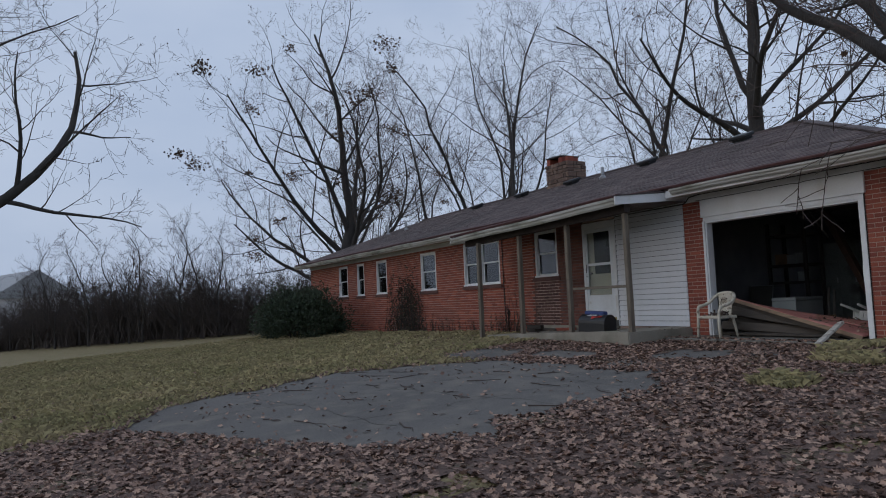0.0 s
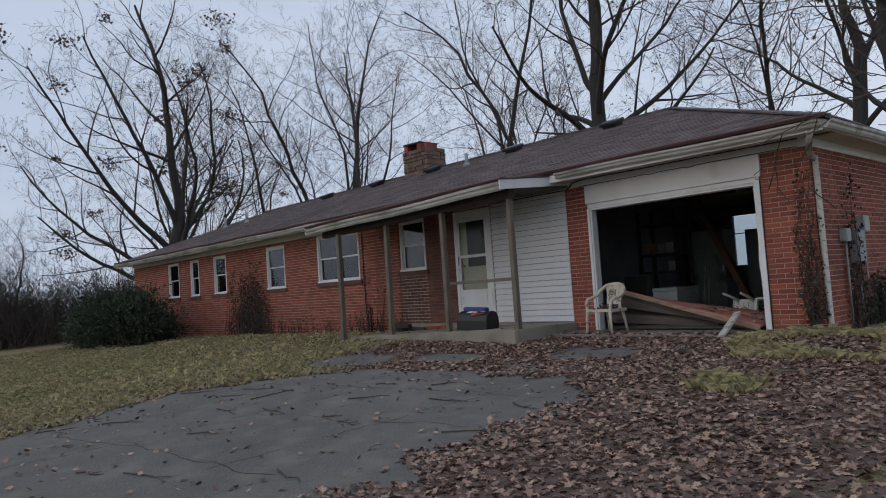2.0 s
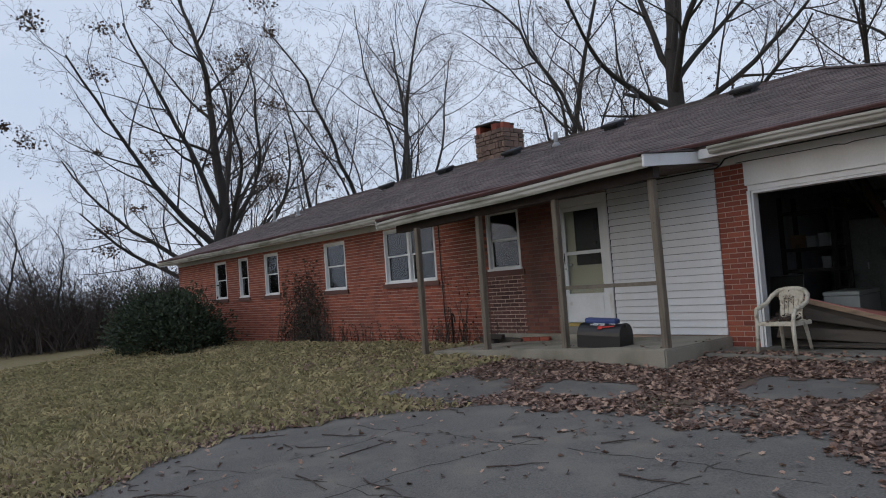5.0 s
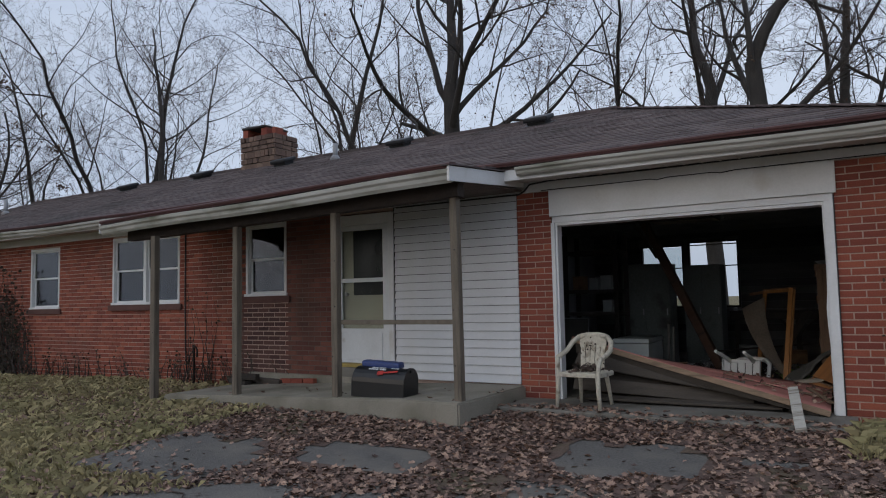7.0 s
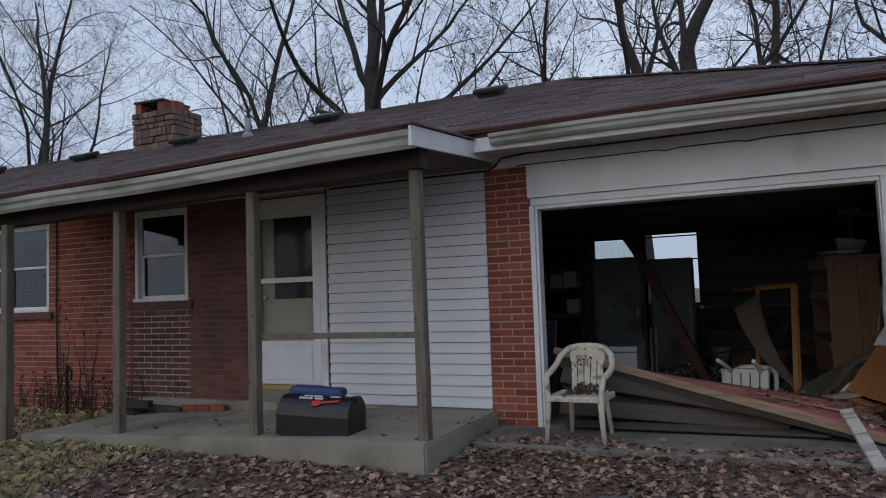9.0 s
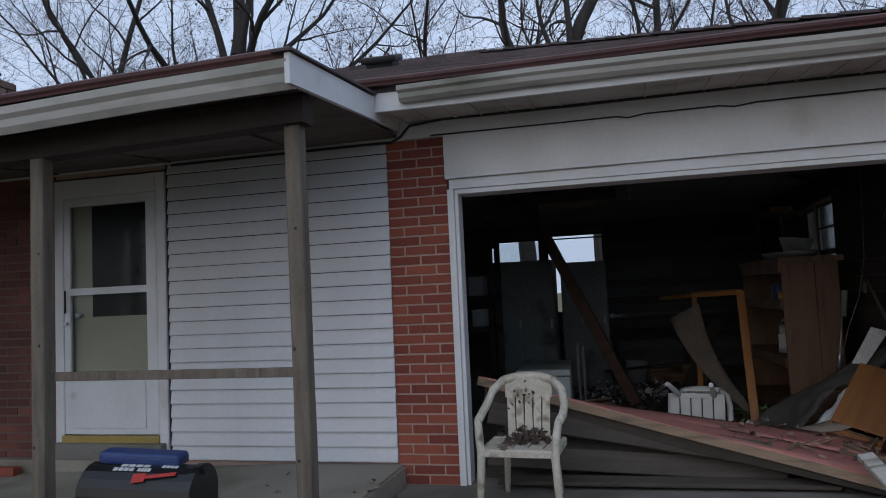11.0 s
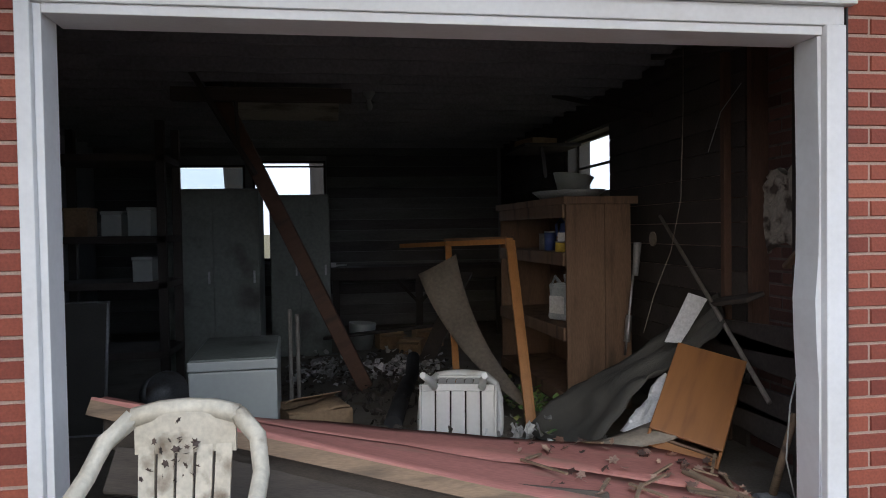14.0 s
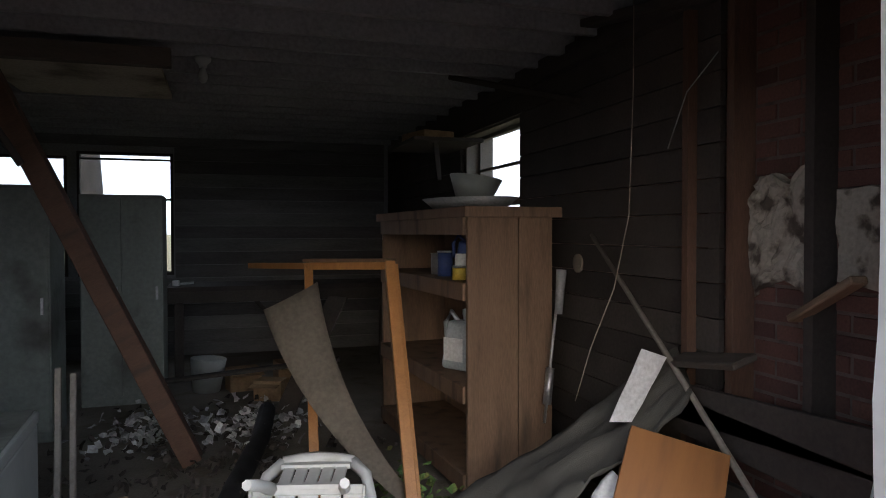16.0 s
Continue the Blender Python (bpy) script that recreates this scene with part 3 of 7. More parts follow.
solid("drip_edge", rolled_edge((ex0 - 0.02, ey0 - 0.03, EAVE), (ex1 + 0.05, ey0 - 0.03, EAVE), (0, -1, 0)), "drip_red", "dark red metal drip edge along the front eave", "trim", kind="structure")
solid("drip_edge", rolled_edge((ex1 + 0.02, ey0, EAVE - 0.01), (ex1 + 0.02, ey1, EAVE - 0.01), (1, 0, 0)), "drip_red", "dark red metal drip edge at the garage end", "trim", kind="structure")
bm = bmesh.new()
add_box(bm, (ex0, ey0 - 0.002, 2.735), (ex1, ey0 + 0.028, EAVE - 0.062))
add_box(bm, (ex1 - 0.028, ey0 + 0.03, 2.76), (ex1 + 0.002, ey1, EAVE - 0.062))
solid("fascia", bm, "white_paint", "off-white fascia board", "trim", kind="structure")

# porch
def porch_z(x):
    """The slab has sunk towards its far end."""
    return 0.15 + 0.036 * min(0.0, x + 1.2)


bm = slab([(-5.4, -1.74, porch_z(-5.4)), (-1.2, -1.74, 0.15), (-1.2, -0.004, 0.15), (-5.4, -0.004, porch_z(-5.4))], 0.6)
tilted(bm, [(-1.2, -1.74, 0.15), (-0.42, -1.74, 0.15), (-0.42, -0.004, 0.15), (-1.2, -0.004, 0.15)], 0.6)
bmesh.ops.remove_doubles(bm, verts=bm.verts[:], dist=0.0005)
bmesh.ops.bevel(bm, geom=[e for e in bm.edges if e.calc_face_angle(0) > 0.5], offset=0.02, segments=2, affect="EDGES")
porch_slab = solid("porch_slab", bm, "porch_concrete", "low weathered concrete porch slab, stained and sunken at one end", "porch", kind="structure")
solid("wall_footing", box((-5.4, -0.11, -0.2), (-2.5, -0.002, 0.165), 0.012), "porch_concrete", "concrete ledge along the foot of the porch wall", "footing", kind="structure")


def post(x, y, zb, zt, lean):
    m = pose(x, y, zb, lean[0], lean[1], rnd.uniform(-4, 4))
    th = thing("porch_post", "weathered grey wooden porch post, split and knotted", "post", m, group="porch posts")
    bm = bmesh.new()
    n, h = 9, zt - zb
    rings = []
    for i in range(n + 1):
        s = 0.047 + 0.003 * rnd.random()
        rings.append([bm.verts.new((a * s, b * s, h * i / n)) for a, b in ((-1, -0.85), (-0.85, -1), (0.85, -1), (1, -0.85), (1, 0.85), (0.85, 1), (-0.85, 1), (-1, 0.85))])
    for a, b in zip(rings, rings[1:]):
        for j in range(8):
            bm.faces.new((a[j], a[(j + 1) % 8], b[(j + 1) % 8], b[j]))
    bm.faces.new(rings[0][::-1])
    bm.faces.new(rings[-1])
    part("shaft", bm, "post_wood", th)
    for q in range(3):
        z = h * (0.2 + 0.25 * q) + rnd.uniform(-0.1, 0.1)
        a = rnd.uniform(-0.03, 0.03)
        part("knot", tube([(a, -0.046, z), (a, -0.0505, z)], [0.012, 0.009], 7), "dark_wood", th)
    return th


for x, y, zb, zt, lean in ((-5.6, -1.75, -0.12, 2.32, (0, 0)), (-4.03, -1.6, porch_z(-4.03), 2.36, (0, 0.3)), (-2.25, -1.6, porch_z(-2.25), 2.41, (0, 0)), (-0.5, -1.57, 0.15, 2.46, (0, -0.4))):
    post(x, y, zb, zt, lean)
rail = thing("porch_rail", "thin weathered wooden porch rail between two posts", "rail", kind="")
part("rail", box((-2.2, -1.575, 1.0), (-0.55, -1.54, 1.055), 0.005), "post_wood", rail)
part("peg", box((-0.6, -1.54, 1.01), (-0.5, -1.505, 1.045), 0.003), "post_wood", rail)


PF, PB = -1.83, -0.61
PL, PR = 2.575, 2.735                    # its front edge at the far and the near end


def porch_edge(x):
    return PL + (PR - PL) * (x + 6.7) / 6.32


porch_roof = solid("porch_roof", slab([(-6.7, PF, PL), (-0.38, PF, PR), (-0.38, PB, 2.9), (-6.7, PB, 2.9)], 0.03), "shingle", "shallow shingled porch roof over the entrance", "roof", kind="structure")
v, f = tabs(-6.7, -0.38, lambda u, s, d: (u, PF - 0.03 + (PB - PF) * s, porch_edge(u) + (2.905 - porch_edge(u)) * s + d), 9, 1.2, 0.0, random.Random(8))
ob = new("shingles", from_arrays("shingles", v, f, "shingle"))
ob.parent = porch_roof
tagged(ob, kind="stuff")
part("end_board", slab([(-0.38, PF - 0.12, 2.735), (-0.35, PF - 0.12, 2.735), (-0.35, -0.04, 2.895), (-0.38, -0.04, 2.895)], 0.165), "white_paint", porch_roof, "white painted end board")
part("end_shingle", slab([(-0.45, PF - 0.14, 2.752), (-0.33, PF - 0.14, 2.752), (-0.33, -0.2, 2.912), (-0.45, -0.2, 2.912)], 0.014), "shingle", porch_roof, "ragged shingle edge")
part("end_board", slab([(-6.73, PF - 0.1, 2.57), (-6.7, PF - 0.1, 2.57), (-6.7, PB, 2.88), (-6.73, PB, 2.88)], 0.15), "white_paint", porch_roof, "white painted end board")
part("red_edge", rolled_edge((-6.72, PF - 0.06, PL + 0.005), (-0.36, PF - 0.06, PR + 0.005), (0, -1, 0)), "drip_red", porch_roof, "dark red metal edge")
# near-black colour puts the shade under the roof into the beam
part("beam", slab([(-6.4, -1.66, 2.46), (-0.42, -1.66, 2.60), (-0.42, -1.52, 2.60), (-6.4, -1.52, 2.46)], 0.16), "rust_beam_shade", porch_roof, "near-black beam, roof shade put into its colour")
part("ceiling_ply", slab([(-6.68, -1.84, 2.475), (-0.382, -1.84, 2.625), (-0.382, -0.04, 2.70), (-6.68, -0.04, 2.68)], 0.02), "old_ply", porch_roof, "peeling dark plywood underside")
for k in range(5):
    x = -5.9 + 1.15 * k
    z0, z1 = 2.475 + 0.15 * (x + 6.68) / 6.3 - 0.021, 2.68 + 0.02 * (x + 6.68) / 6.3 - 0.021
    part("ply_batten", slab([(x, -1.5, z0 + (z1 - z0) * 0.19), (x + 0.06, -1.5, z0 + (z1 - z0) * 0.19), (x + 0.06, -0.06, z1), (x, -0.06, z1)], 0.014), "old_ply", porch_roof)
gutter_run("gutter", (-6.7, PF - 0.005, PL - 0.035), (-0.37, PF - 0.005, PR - 0.035), (0, -1, 0), "dented off-white gutter along the porch roof", 1.2)
# the conduit that runs along the frieze
bm = tube([(-2.4, -0.05, 2.64), (-0.6, -0.05, 2.645), (-0.42, -0.06, 2.64), (-0.34, -0.06, 2.68), (-0.27, -0.05, 2.76), (0.0, -0.05, 2.785), (1.0, -0.05, 2.78), (2.2, -0.05, 2.785), (3.8, -0.05, 2.78)], 0.011, 6)
solid("cable", bm, "black_plastic", "thin black cable clipped under the soffit", "cable")
bm = tube([(-0.1, -0.062, 2.664), (0.9, -0.062, 2.66), (1.3, -0.062, 2.662), (1.38, -0.062, 2.645), (1.5, -0.062, 2.663), (2.0, -0.062, 2.664), (2.1, -0.062, 2.648), (2.25, -0.062, 2.665), (3.8, -0.062, 2.668)], 0.006, 5)
solid("cable", bm, "black_plastic", "thin sagging black wire along the header", "cable")

solid("wall_conduit", tube([(-7.08, -0.03, 2.62), (-7.09, -0.03, 1.5), (-7.07, -0.03, 0.5), (-7.0, -0.04, 0.0)], 0.012, 6), "black_plastic", "thin black pipe down the brick wall beside the window", "pipe")
# garage opening: header board, casing, stops
solid("garage_header", box((-0.005, -0.056, 2.318), (3.225, -0.002, 2.658), 0.003), "white_paint", "white painted board over the garage opening", "trim", kind="structure")
casing = thing("garage_casing", "white painted wooden casing round the garage opening, its jamb dented", "door casing", kind="structure")
part("head", box((0.018, -0.022, 2.238), (3.19, 0.1, 2.3165), 0.005), "white_paint", casing)
part("head_liner", box((0.084, -0.008, 2.2), (3.1, 0.2, 2.2375), 0.004), "white_paint", casing)
part("stop", box((0.055, -0.006, 0.0), (0.083, 0.14, 2.2375), 0.004), "white_paint", casing)
part("jamb", box((0.003, -0.034, 0.0), (0.0545, 0.2, 2.2375), 0.006), "white_paint", casing)
bm = box((3.085, 0.0, 0.0), (3.098, 0.15, 2.198), 0.0)
bmesh.ops.subdivide_edges(bm, edges=bm.edges[:], cuts=11, use_grid_fill=True)
for q in bm.verts:
    w = 1 if q.co.x < 3.091 else 0.0
    q.co.x += w * (0.004 * math.sin(q.co.z * 5.0) - 0.022 * math.exp(-((q.co.z - 1.02) / 0.1) ** 2) + 0.006 * math.exp(-((q.co.z - 0.8) / 0.12) ** 2))
part("jamb_metal", bm, "white_metal", casing, "bent white metal strip")
part("jamb", box((3.1, -0.034, 0.0), (3.19, 0.155, 2.2375), 0.006), "white_paint", casing)
# thin black strip stands in for the dark gap between jamb and brick
part("jamb_strip", box((3.194, -0.03, 0.0), (3.202, -0.012, 2.31), 0.002), "black_plastic", casing, "black strip painted as the dark gap by the jamb")

# lap siding
# black backing sheet deepens the shadow lines between the laps by colour
siding = solid("siding", box((SIDING[0], -0.006, 0.16), (SIDING[1], -0.002, 2.658)), "rubber", "white horizontal lap siding beside the entrance", "siding", kind="structure")
z, course = 0.168, None
while z < 2.65:
    h = min(0.1143, 2.657 - z)
    bm = bmesh.new()
    vs = [bm.verts.new((x, y, q)) for x in (SIDING[0] + 0.03, SIDING[1]) for y, q in ((-0.008, 0.004), (-0.034, -0.002), (-0.036, 0.006), (-0.015, h - 0.006), (-0.008, h - 0.006))]
    for j in range(5):
        bm.faces.new((vs[j], vs[(j + 1) % 5], vs[5 + (j + 1) % 5], vs[5 + j]))
    bm.faces.new(vs[:5][::-1])
    bm.faces.new(vs[5:])
    if course is None or h < 0.114:
        course = mesh_of("siding_board", bm, "siding")
    else:
        bm.free()
    ob = new("siding_board", course)
    ob.parent = siding
    ob.matrix_basis = pose(0, 0, z, 0, rnd.uniform(-0.02, 0.02), 0)
    z += 0.1143


# ---- windows and doors ----
def window(name, x0, x1, z0, z1, units=1, blind=0.0, label="white double-hung wooden window in the brick wall"):
    th = thing(name, label, "window", pose(0, 0, 0), kind="structure")
    fr = bmesh.new()
    t = 0.05
    for a, b in (((x0, -0.012, z0), (x0 + t, 0.1, z1)), ((x1 - t, -0.012, z0), (x1, 0.1, z1)), ((x0 + t, -0.012, z1 - t), (x1 - t, 0.1, z1))):
        add_box(fr, a, b)
    step = (x1 - x0 - 2 * t) / units
    for k in range(1, units):
        xm = x0 + t + step * k
        add_box(fr, (xm - 0.04, -0.01, z0), (xm + 0.04, 0.1, z1 - t))
    part("frame", fr, "white_paint", th)
    part("sill", box((x0 - 0.02, -0.035, z0 - 0.012), (x1 + 0.02, 0.1, z0 + 0.03), 0.004), "white_paint", th)
    part("brick_sill", box((x0 - 0.09, -0.05, z0 - 0.12), (x1 + 0.09, -0.009, z0 - 0.014), 0.006), "brick_dark", th, "dark red brick window sill")
    for k in range(units):
        a, b = x0 + t + step * k + (0.04 if k else 0), x0 + t + step * (k + 1) - (0.04 if k < units - 1 else 0)
        zm = (z0 + z1) / 2
        for lo, hi, y in ((zm - 0.02, z1 - t, 0.03), (z0 + 0.03, zm + 0.02, 0.06)):
            sash = bmesh.new()
            s = 0.035
            for c, d in (((a, y, lo), (a + s, y + 0.028, hi)), ((b - s, y, lo), (b, y + 0.028, hi)), ((a + s, y, lo), (b - s, y + 0.028, lo + s)), ((a + s, y, hi - s), (b - s, y + 0.028, hi))):
                add_box(sash, c, d)
            sh = part("sash", sash, "white_paint", th)
            pane = part("pane", box((a + s, y + 0.012, lo + s), (b - s, y + 0.016, hi - s)), "glass", sh)
            pane.visible_shadow = False
        if blind:
            bl = bmesh.new()
            zt, q = z1 - t, 0
            while zt - q * 0.03 > z1 - (z1 - z0) * blind:
                add_box(bl, (a, 0.12, -0.012), (b, 0.124, 0.012), Matrix.Translation((0, 0, zt - q * 0.03)))
                q += 1
            part("blind", bl, "blind", th, "dusty pale slatted blind")
    return th


for k, (x0, x1, z0, z1) in enumerate(WINDOWS):
    window("window_%d" % (k + 1), x0, x1, z0, z1, 2 if x1 - x0 > 1.5 else 1, (0.4, 0.0, 0.5, 0.35, 0.5, 0.2)[k])
# rooms behind the windows
bm = bmesh.new()
wall_cells(bm, X0 + 0.2, -2.42, 0.2, 2.78, [], 3.2, 3.3)
for x in (-21.0, -17.3 + 0.6, -14.2, -10.4, -6.4):
    add_box(bm, (x, 0.2, 0.2), (x + 0.1, 3.2, 2.78))
solid("wall_rooms", bm, "room_paint", "dim plaster walls of the rooms inside", "wall", kind="structure")

# the entrance: storm door over an inner door
x0, x1 = ENTRY[0], ENTRY[1]
door = thing("door_1", "white storm door with two glass panels, closed, on the porch", "door", kind="structure")
bm = bmesh.new()
for a, b in (((x0, -0.03, 0.16), (x0 + 0.09, 0.1, 2.6)), ((x1 - 0.09, -0.03, 0.16), (x1, 0.1, 2.6)), ((x0 + 0.09, -0.03, 2.44), (x1 - 0.09, 0.1, 2.6))):
    add_box(bm, a, b)
bmesh.ops.bevel(bm, geom=bm.edges[:], offset=0.006, segments=1, affect="EDGES")
part("casing", bm, "white_paint", door)
part("threshold", box((x0 + 0.02, -0.1, 0.156), (x1 - 0.02, 0.09, 0.3), 0.008), "concrete", door)
part("kick_strip", box((x0 + 0.08, -0.05, 0.3), (x1 - 0.08, -0.025, 0.36), 0.004), "brass", door, "worn yellow threshold strip")
a, b = x0 + 0.095, x1 - 0.095
bm = bmesh.new()
for c, d in (((a, -0.02, 0.37), (a + 0.06, 0.012, 2.435)), ((b - 0.1, -0.02, 0.37), (b, 0.012, 2.435)), ((a + 0.06, -0.02, 2.36), (b - 0.1, 0.012, 2.435)),
             ((a + 0.06, -0.02, 1.575), (b - 0.1, 0.012, 1.635)), ((a + 0.06, -0.02, 0.37), (b - 0.1, 0.012, 0.88))):
    add_box(bm, c, d)
storm = part("storm_leaf", bm, "white_metal", door)
part("panel", box((a + 0.08, -0.03, 0.42), (b - 0.12, -0.021, 0.82), 0.006), "white_metal", storm)
for lo, hi in ((0.88, 1.575), (1.635, 2.36)):
    g = part("pane", box((a + 0.06, -0.004, lo), (b - 0.1, 0.0, hi)), "door_glass", storm)
    g.visible_shadow = False
inner = part("inner_leaf", box((a + 0.01, 0.05, 0.31), (b - 0.01, 0.09, 2.43)), "door_cream", door, "cream inner door with a dark window")
part("inner_pane", box((a + 0.24, 0.044, 1.38), (b - 0.12, 0.049, 2.36)), "dark_glass", inner)
part("latch", tube([(a + 0.03, -0.05, 1.33), (a + 0.03, -0.02, 1.33)], [0.02, 0.012], 10), "steel", storm)
part("handle", tube([(a + 0.028, -0.045, 1.62), (a + 0.028, -0.045, 1.42)], 0.009, 6), "black_plastic", storm)
part("knob", lathe([(0.012, 0), (0.012, 0.03), (0.03, 0.045), (0.028, 0.07), (0.01, 0.078)], 12, pose(a + 0.13, 0.05, 1.4, 90)), "steel", inner)

# side and rear windows of the garage
sw = thing("window_7", "narrow wooden window in the garage end wall", "window", kind="structure")
y0, y1, z0, z1 = SIDE_WIN
bm = bmesh.new()
for a, b in (((3.7, y0, z0), (3.96, y0 + 0.05, z1)), ((3.7, y1 - 0.05, z0), (3.96, y1, z1)), ((3.7, y0 + 0.05, z1 - 0.05), (3.96, y1 - 0.05, z1)), ((3.7, y0 + 0.05, z0), (3.98, y1 - 0.05, z0 + 0.04))):
    add_box(bm, a, b)
part("frame", bm, "grey_wood", sw)
zm = (z0 + z1) / 2
for lo, hi in ((z0 + 0.04, zm), (zm, z1 - 0.05)):
    bm = bmesh.new()
    for c, d in (((3.82, y0 + 0.05, lo), (3.85, y1 - 0.05, lo + 0.03)), ((3.82, y0 + 0.05, hi - 0.03), (3.85, y1 - 0.05, hi)), ((3.82, y0 + 0.05, lo), (3.85, y0 + 0.085, hi)), ((3.82, y1 - 0.085, lo), (3.85, y1 - 0.05, hi)), ((3.82, y0 + 0.08, (lo + hi) / 2 - 0.012), (3.85, y1 - 0.08, (lo + hi) / 2 + 0.012))):
        add_box(bm, c, d)
    sh = part("sash", bm, "grey_wood", sw)
    part("pane", box((3.833, y0 + 0.08, lo + 0.03), (3.837, y1 - 0.08, hi - 0.03)), "dusty_glass", sh).visible_shadow = False
for k, (x0, x1, z0, z1) in enumerate(BACK_WIN):
    th = thing("window_%d" % (8 + k), "small dirty rear window of the garage", "window", kind="structure")
    bm = bmesh.new()
    for a, b in (((x0, 8.06, z0), (x0 + 0.03, 8.16, z1)), ((x1 - 0.03, 8.06, z0), (x1, 8.16, z1)), ((x0 + 0.03, 8.06, z1 - 0.03), (x1 - 0.03, 8.16, z1)), ((x0 + 0.03, 8.06, z0), (x1 - 0.03, 8.16, z0 + 0.03))):
        add_box(bm, a, b)
    part("frame", bm, "dark_wood", th)
    for lo, hi in ((z0 + 0.03, 1.92), (1.92, 2.4), (2.4, z1 - 0.03)) if k else ((z0 + 0.03, 1.9), (1.9, z1 - 0.03)):
        bm = bmesh.new()
        add_box(bm, (x0 + 0.03, 8.1, lo - 0.012), (x1 - 0.03, 8.13, lo + 0.012))
        sh = part("bar", bm, "dark_wood", th)
        part("pane", box((x0 + 0.03, 8.112, lo + 0.012), (x1 - 0.03, 8.116, hi - 0.012)), "dusty_glass" if k else "glass", sh).visible_shadow = False
# ---- porch and front things ----
def monobloc(name, label, mat, at, dirty=False):
    """A moulded plastic armchair: it stands on its origin and faces -y."""
    th = thing(name, label, "chair", at, group="white plastic garden chairs")
    for sx in (-1, 1):
        part("front_leg", tube([(sx * 0.30, -0.27, 0), (sx * 0.285, -0.265, 0.2), (sx * 0.275, -0.255, 0.4), (sx * 0.29, -0.24, 0.52), (sx * 0.305, -0.2, 0.6)], [0.024, 0.03, 0.033, 0.032, 0.03], 7), mat, th)
        part("rear_leg", tube([(sx * 0.22, 0.29, 0), (sx * 0.2, 0.25, 0.22), (sx * 0.185, 0.2, 0.42)], [0.023, 0.028, 0.033], 7), mat, th)
        pts = [(sx * 0.305, -0.2, 0.6), (sx * 0.315, -0.05, 0.625), (sx * 0.31, 0.1, 0.67), (sx * 0.28, 0.2, 0.76), (sx * 0.2, 0.26, 0.825)]
        part("armrest", tube(pts, [0.031, 0.032, 0.032, 0.034, 0.036], 7), mat, th)
    bm = tube([(-0.2, 0.26, 0.825), (-0.1, 0.275, 0.845), (0, 0.28, 0.85), (0.1, 0.275, 0.845), (0.2, 0.26, 0.825)], 0.036, 7)
    part("top_rail", bm, mat, th)
    back = bmesh.new()
    add_box(back, (-0.19, 0.245, 0.70), (0.19, 0.268, 0.84))
    back_ob = part("backrest", back, mat, th)
    part("back_rail", box((-0.17, 0.195, 0.40), (0.17, 0.22, 0.47), 0.004), mat, th)
    for k in range(5):
        x = -0.152 + k * 0.076
        bm = bmesh.new()
        w = 0.03
        prev = None
        for z, y in ((0.44, 0.20), (0.55, 0.215), (0.66, 0.237), (0.74, 0.256)):
            ring = [bm.verts.new((x * (0.9 + 0.2 * (z - 0.44)) + a * w, y + b, z)) for a, b in ((-1, -0.008), (1, -0.008), (1, 0.008), (-1, 0.008))]
            if prev:
                for j in range(4):
                    bm.faces.new((prev[j], prev[(j + 1) % 4], ring[(j + 1) % 4], ring[j]))
            prev = ring
        part("slat", bm, mat, back_ob)
    # seat with slots, a lip in front
    seat = bmesh.new()
    for k in range(5):
        x = -0.232 + k * 0.116
        part("seat_slat", box((x - 0.052, -0.2, 0.405), (x + 0.052, 0.17, 0.42), 0.004, None, 1), mat, th)
    add_box(seat, (-0.285, -0.265, 0.403), (0.285, -0.2, 0.425))
    add_box(seat, (-0.285, 0.17, 0.403), (0.285, 0.215, 0.425))
    add_box(seat, (-0.285, -0.275, 0.375), (0.285, -0.262, 0.42))
    for sx in (-1, 1):
        add_box(seat, (sx * 0.287 - 0.008, -0.27, 0.37), (sx * 0.287 + 0.008, 0.215, 0.42))
    bmesh.ops.bevel(seat, geom=seat.edges[:], offset=0.004, segments=1, affect="EDGES")
    part("seat", seat, mat, th)
    return th


monobloc("plastic_chair", "grimy white plastic garden chair with leaves on its seat", "plastic_dirty", pose(0.56, -0.43, -0.004, 0, 0, -3) @ Matrix.Diagonal((0.88, 0.95, 0.97, 1)))
monobloc("plastic_chair", "clean white plastic garden chair tipped forward on its face among litter", "plastic_white",
         pose(1.79, 1.6, 0.24, 0, 0, -14) @ pose(0, 0, 0, -100) @ pose(0, 0, 0, 0, 0, 180) @ Matrix.Diagonal((0.88, 0.95, 0.95, 1)))


def leaf_shapes(n, place, size, r, flat=0.35):
    """Curled lobed leaves: place gives each one's point."""
    v, f = [], []
    outline = [(0, -0.5), (0.16, -0.28), (0.42, -0.2), (0.24, 0.02), (0.34, 0.26), (0.1, 0.22), (0, 0.55), (-0.1, 0.22), (-0.34, 0.26), (-0.24, 0.02), (-0.42, -0.2), (-0.16, -0.28)]
    for _ in range(n):
        p = place(r)
        if p is None:
            continue
        s = size * r.uniform(0.55, 1.3)
        q = Euler((r.gauss(0, flat), r.gauss(0, flat), r.uniform(0, 6.3))).to_matrix()
        curl = r.uniform(-0.6, 1.0)
        k = len(v)
        for a, b in outline:
            c = q @ Vector((a * s, b * s, curl * (a * a + 0.3 * b * b) * s))
            v.append((p[0] + c.x, p[1] + c.y, p[2] + c.z))
        m = q @ Vector((0, 0, -0.03 * s))
        v.append((p[0] + m.x, p[1] + m.y, p[2] + m.z))
        f += [(k + i, k + (i + 1) % 12, k + 12) for i in range(12)]
    return v, f


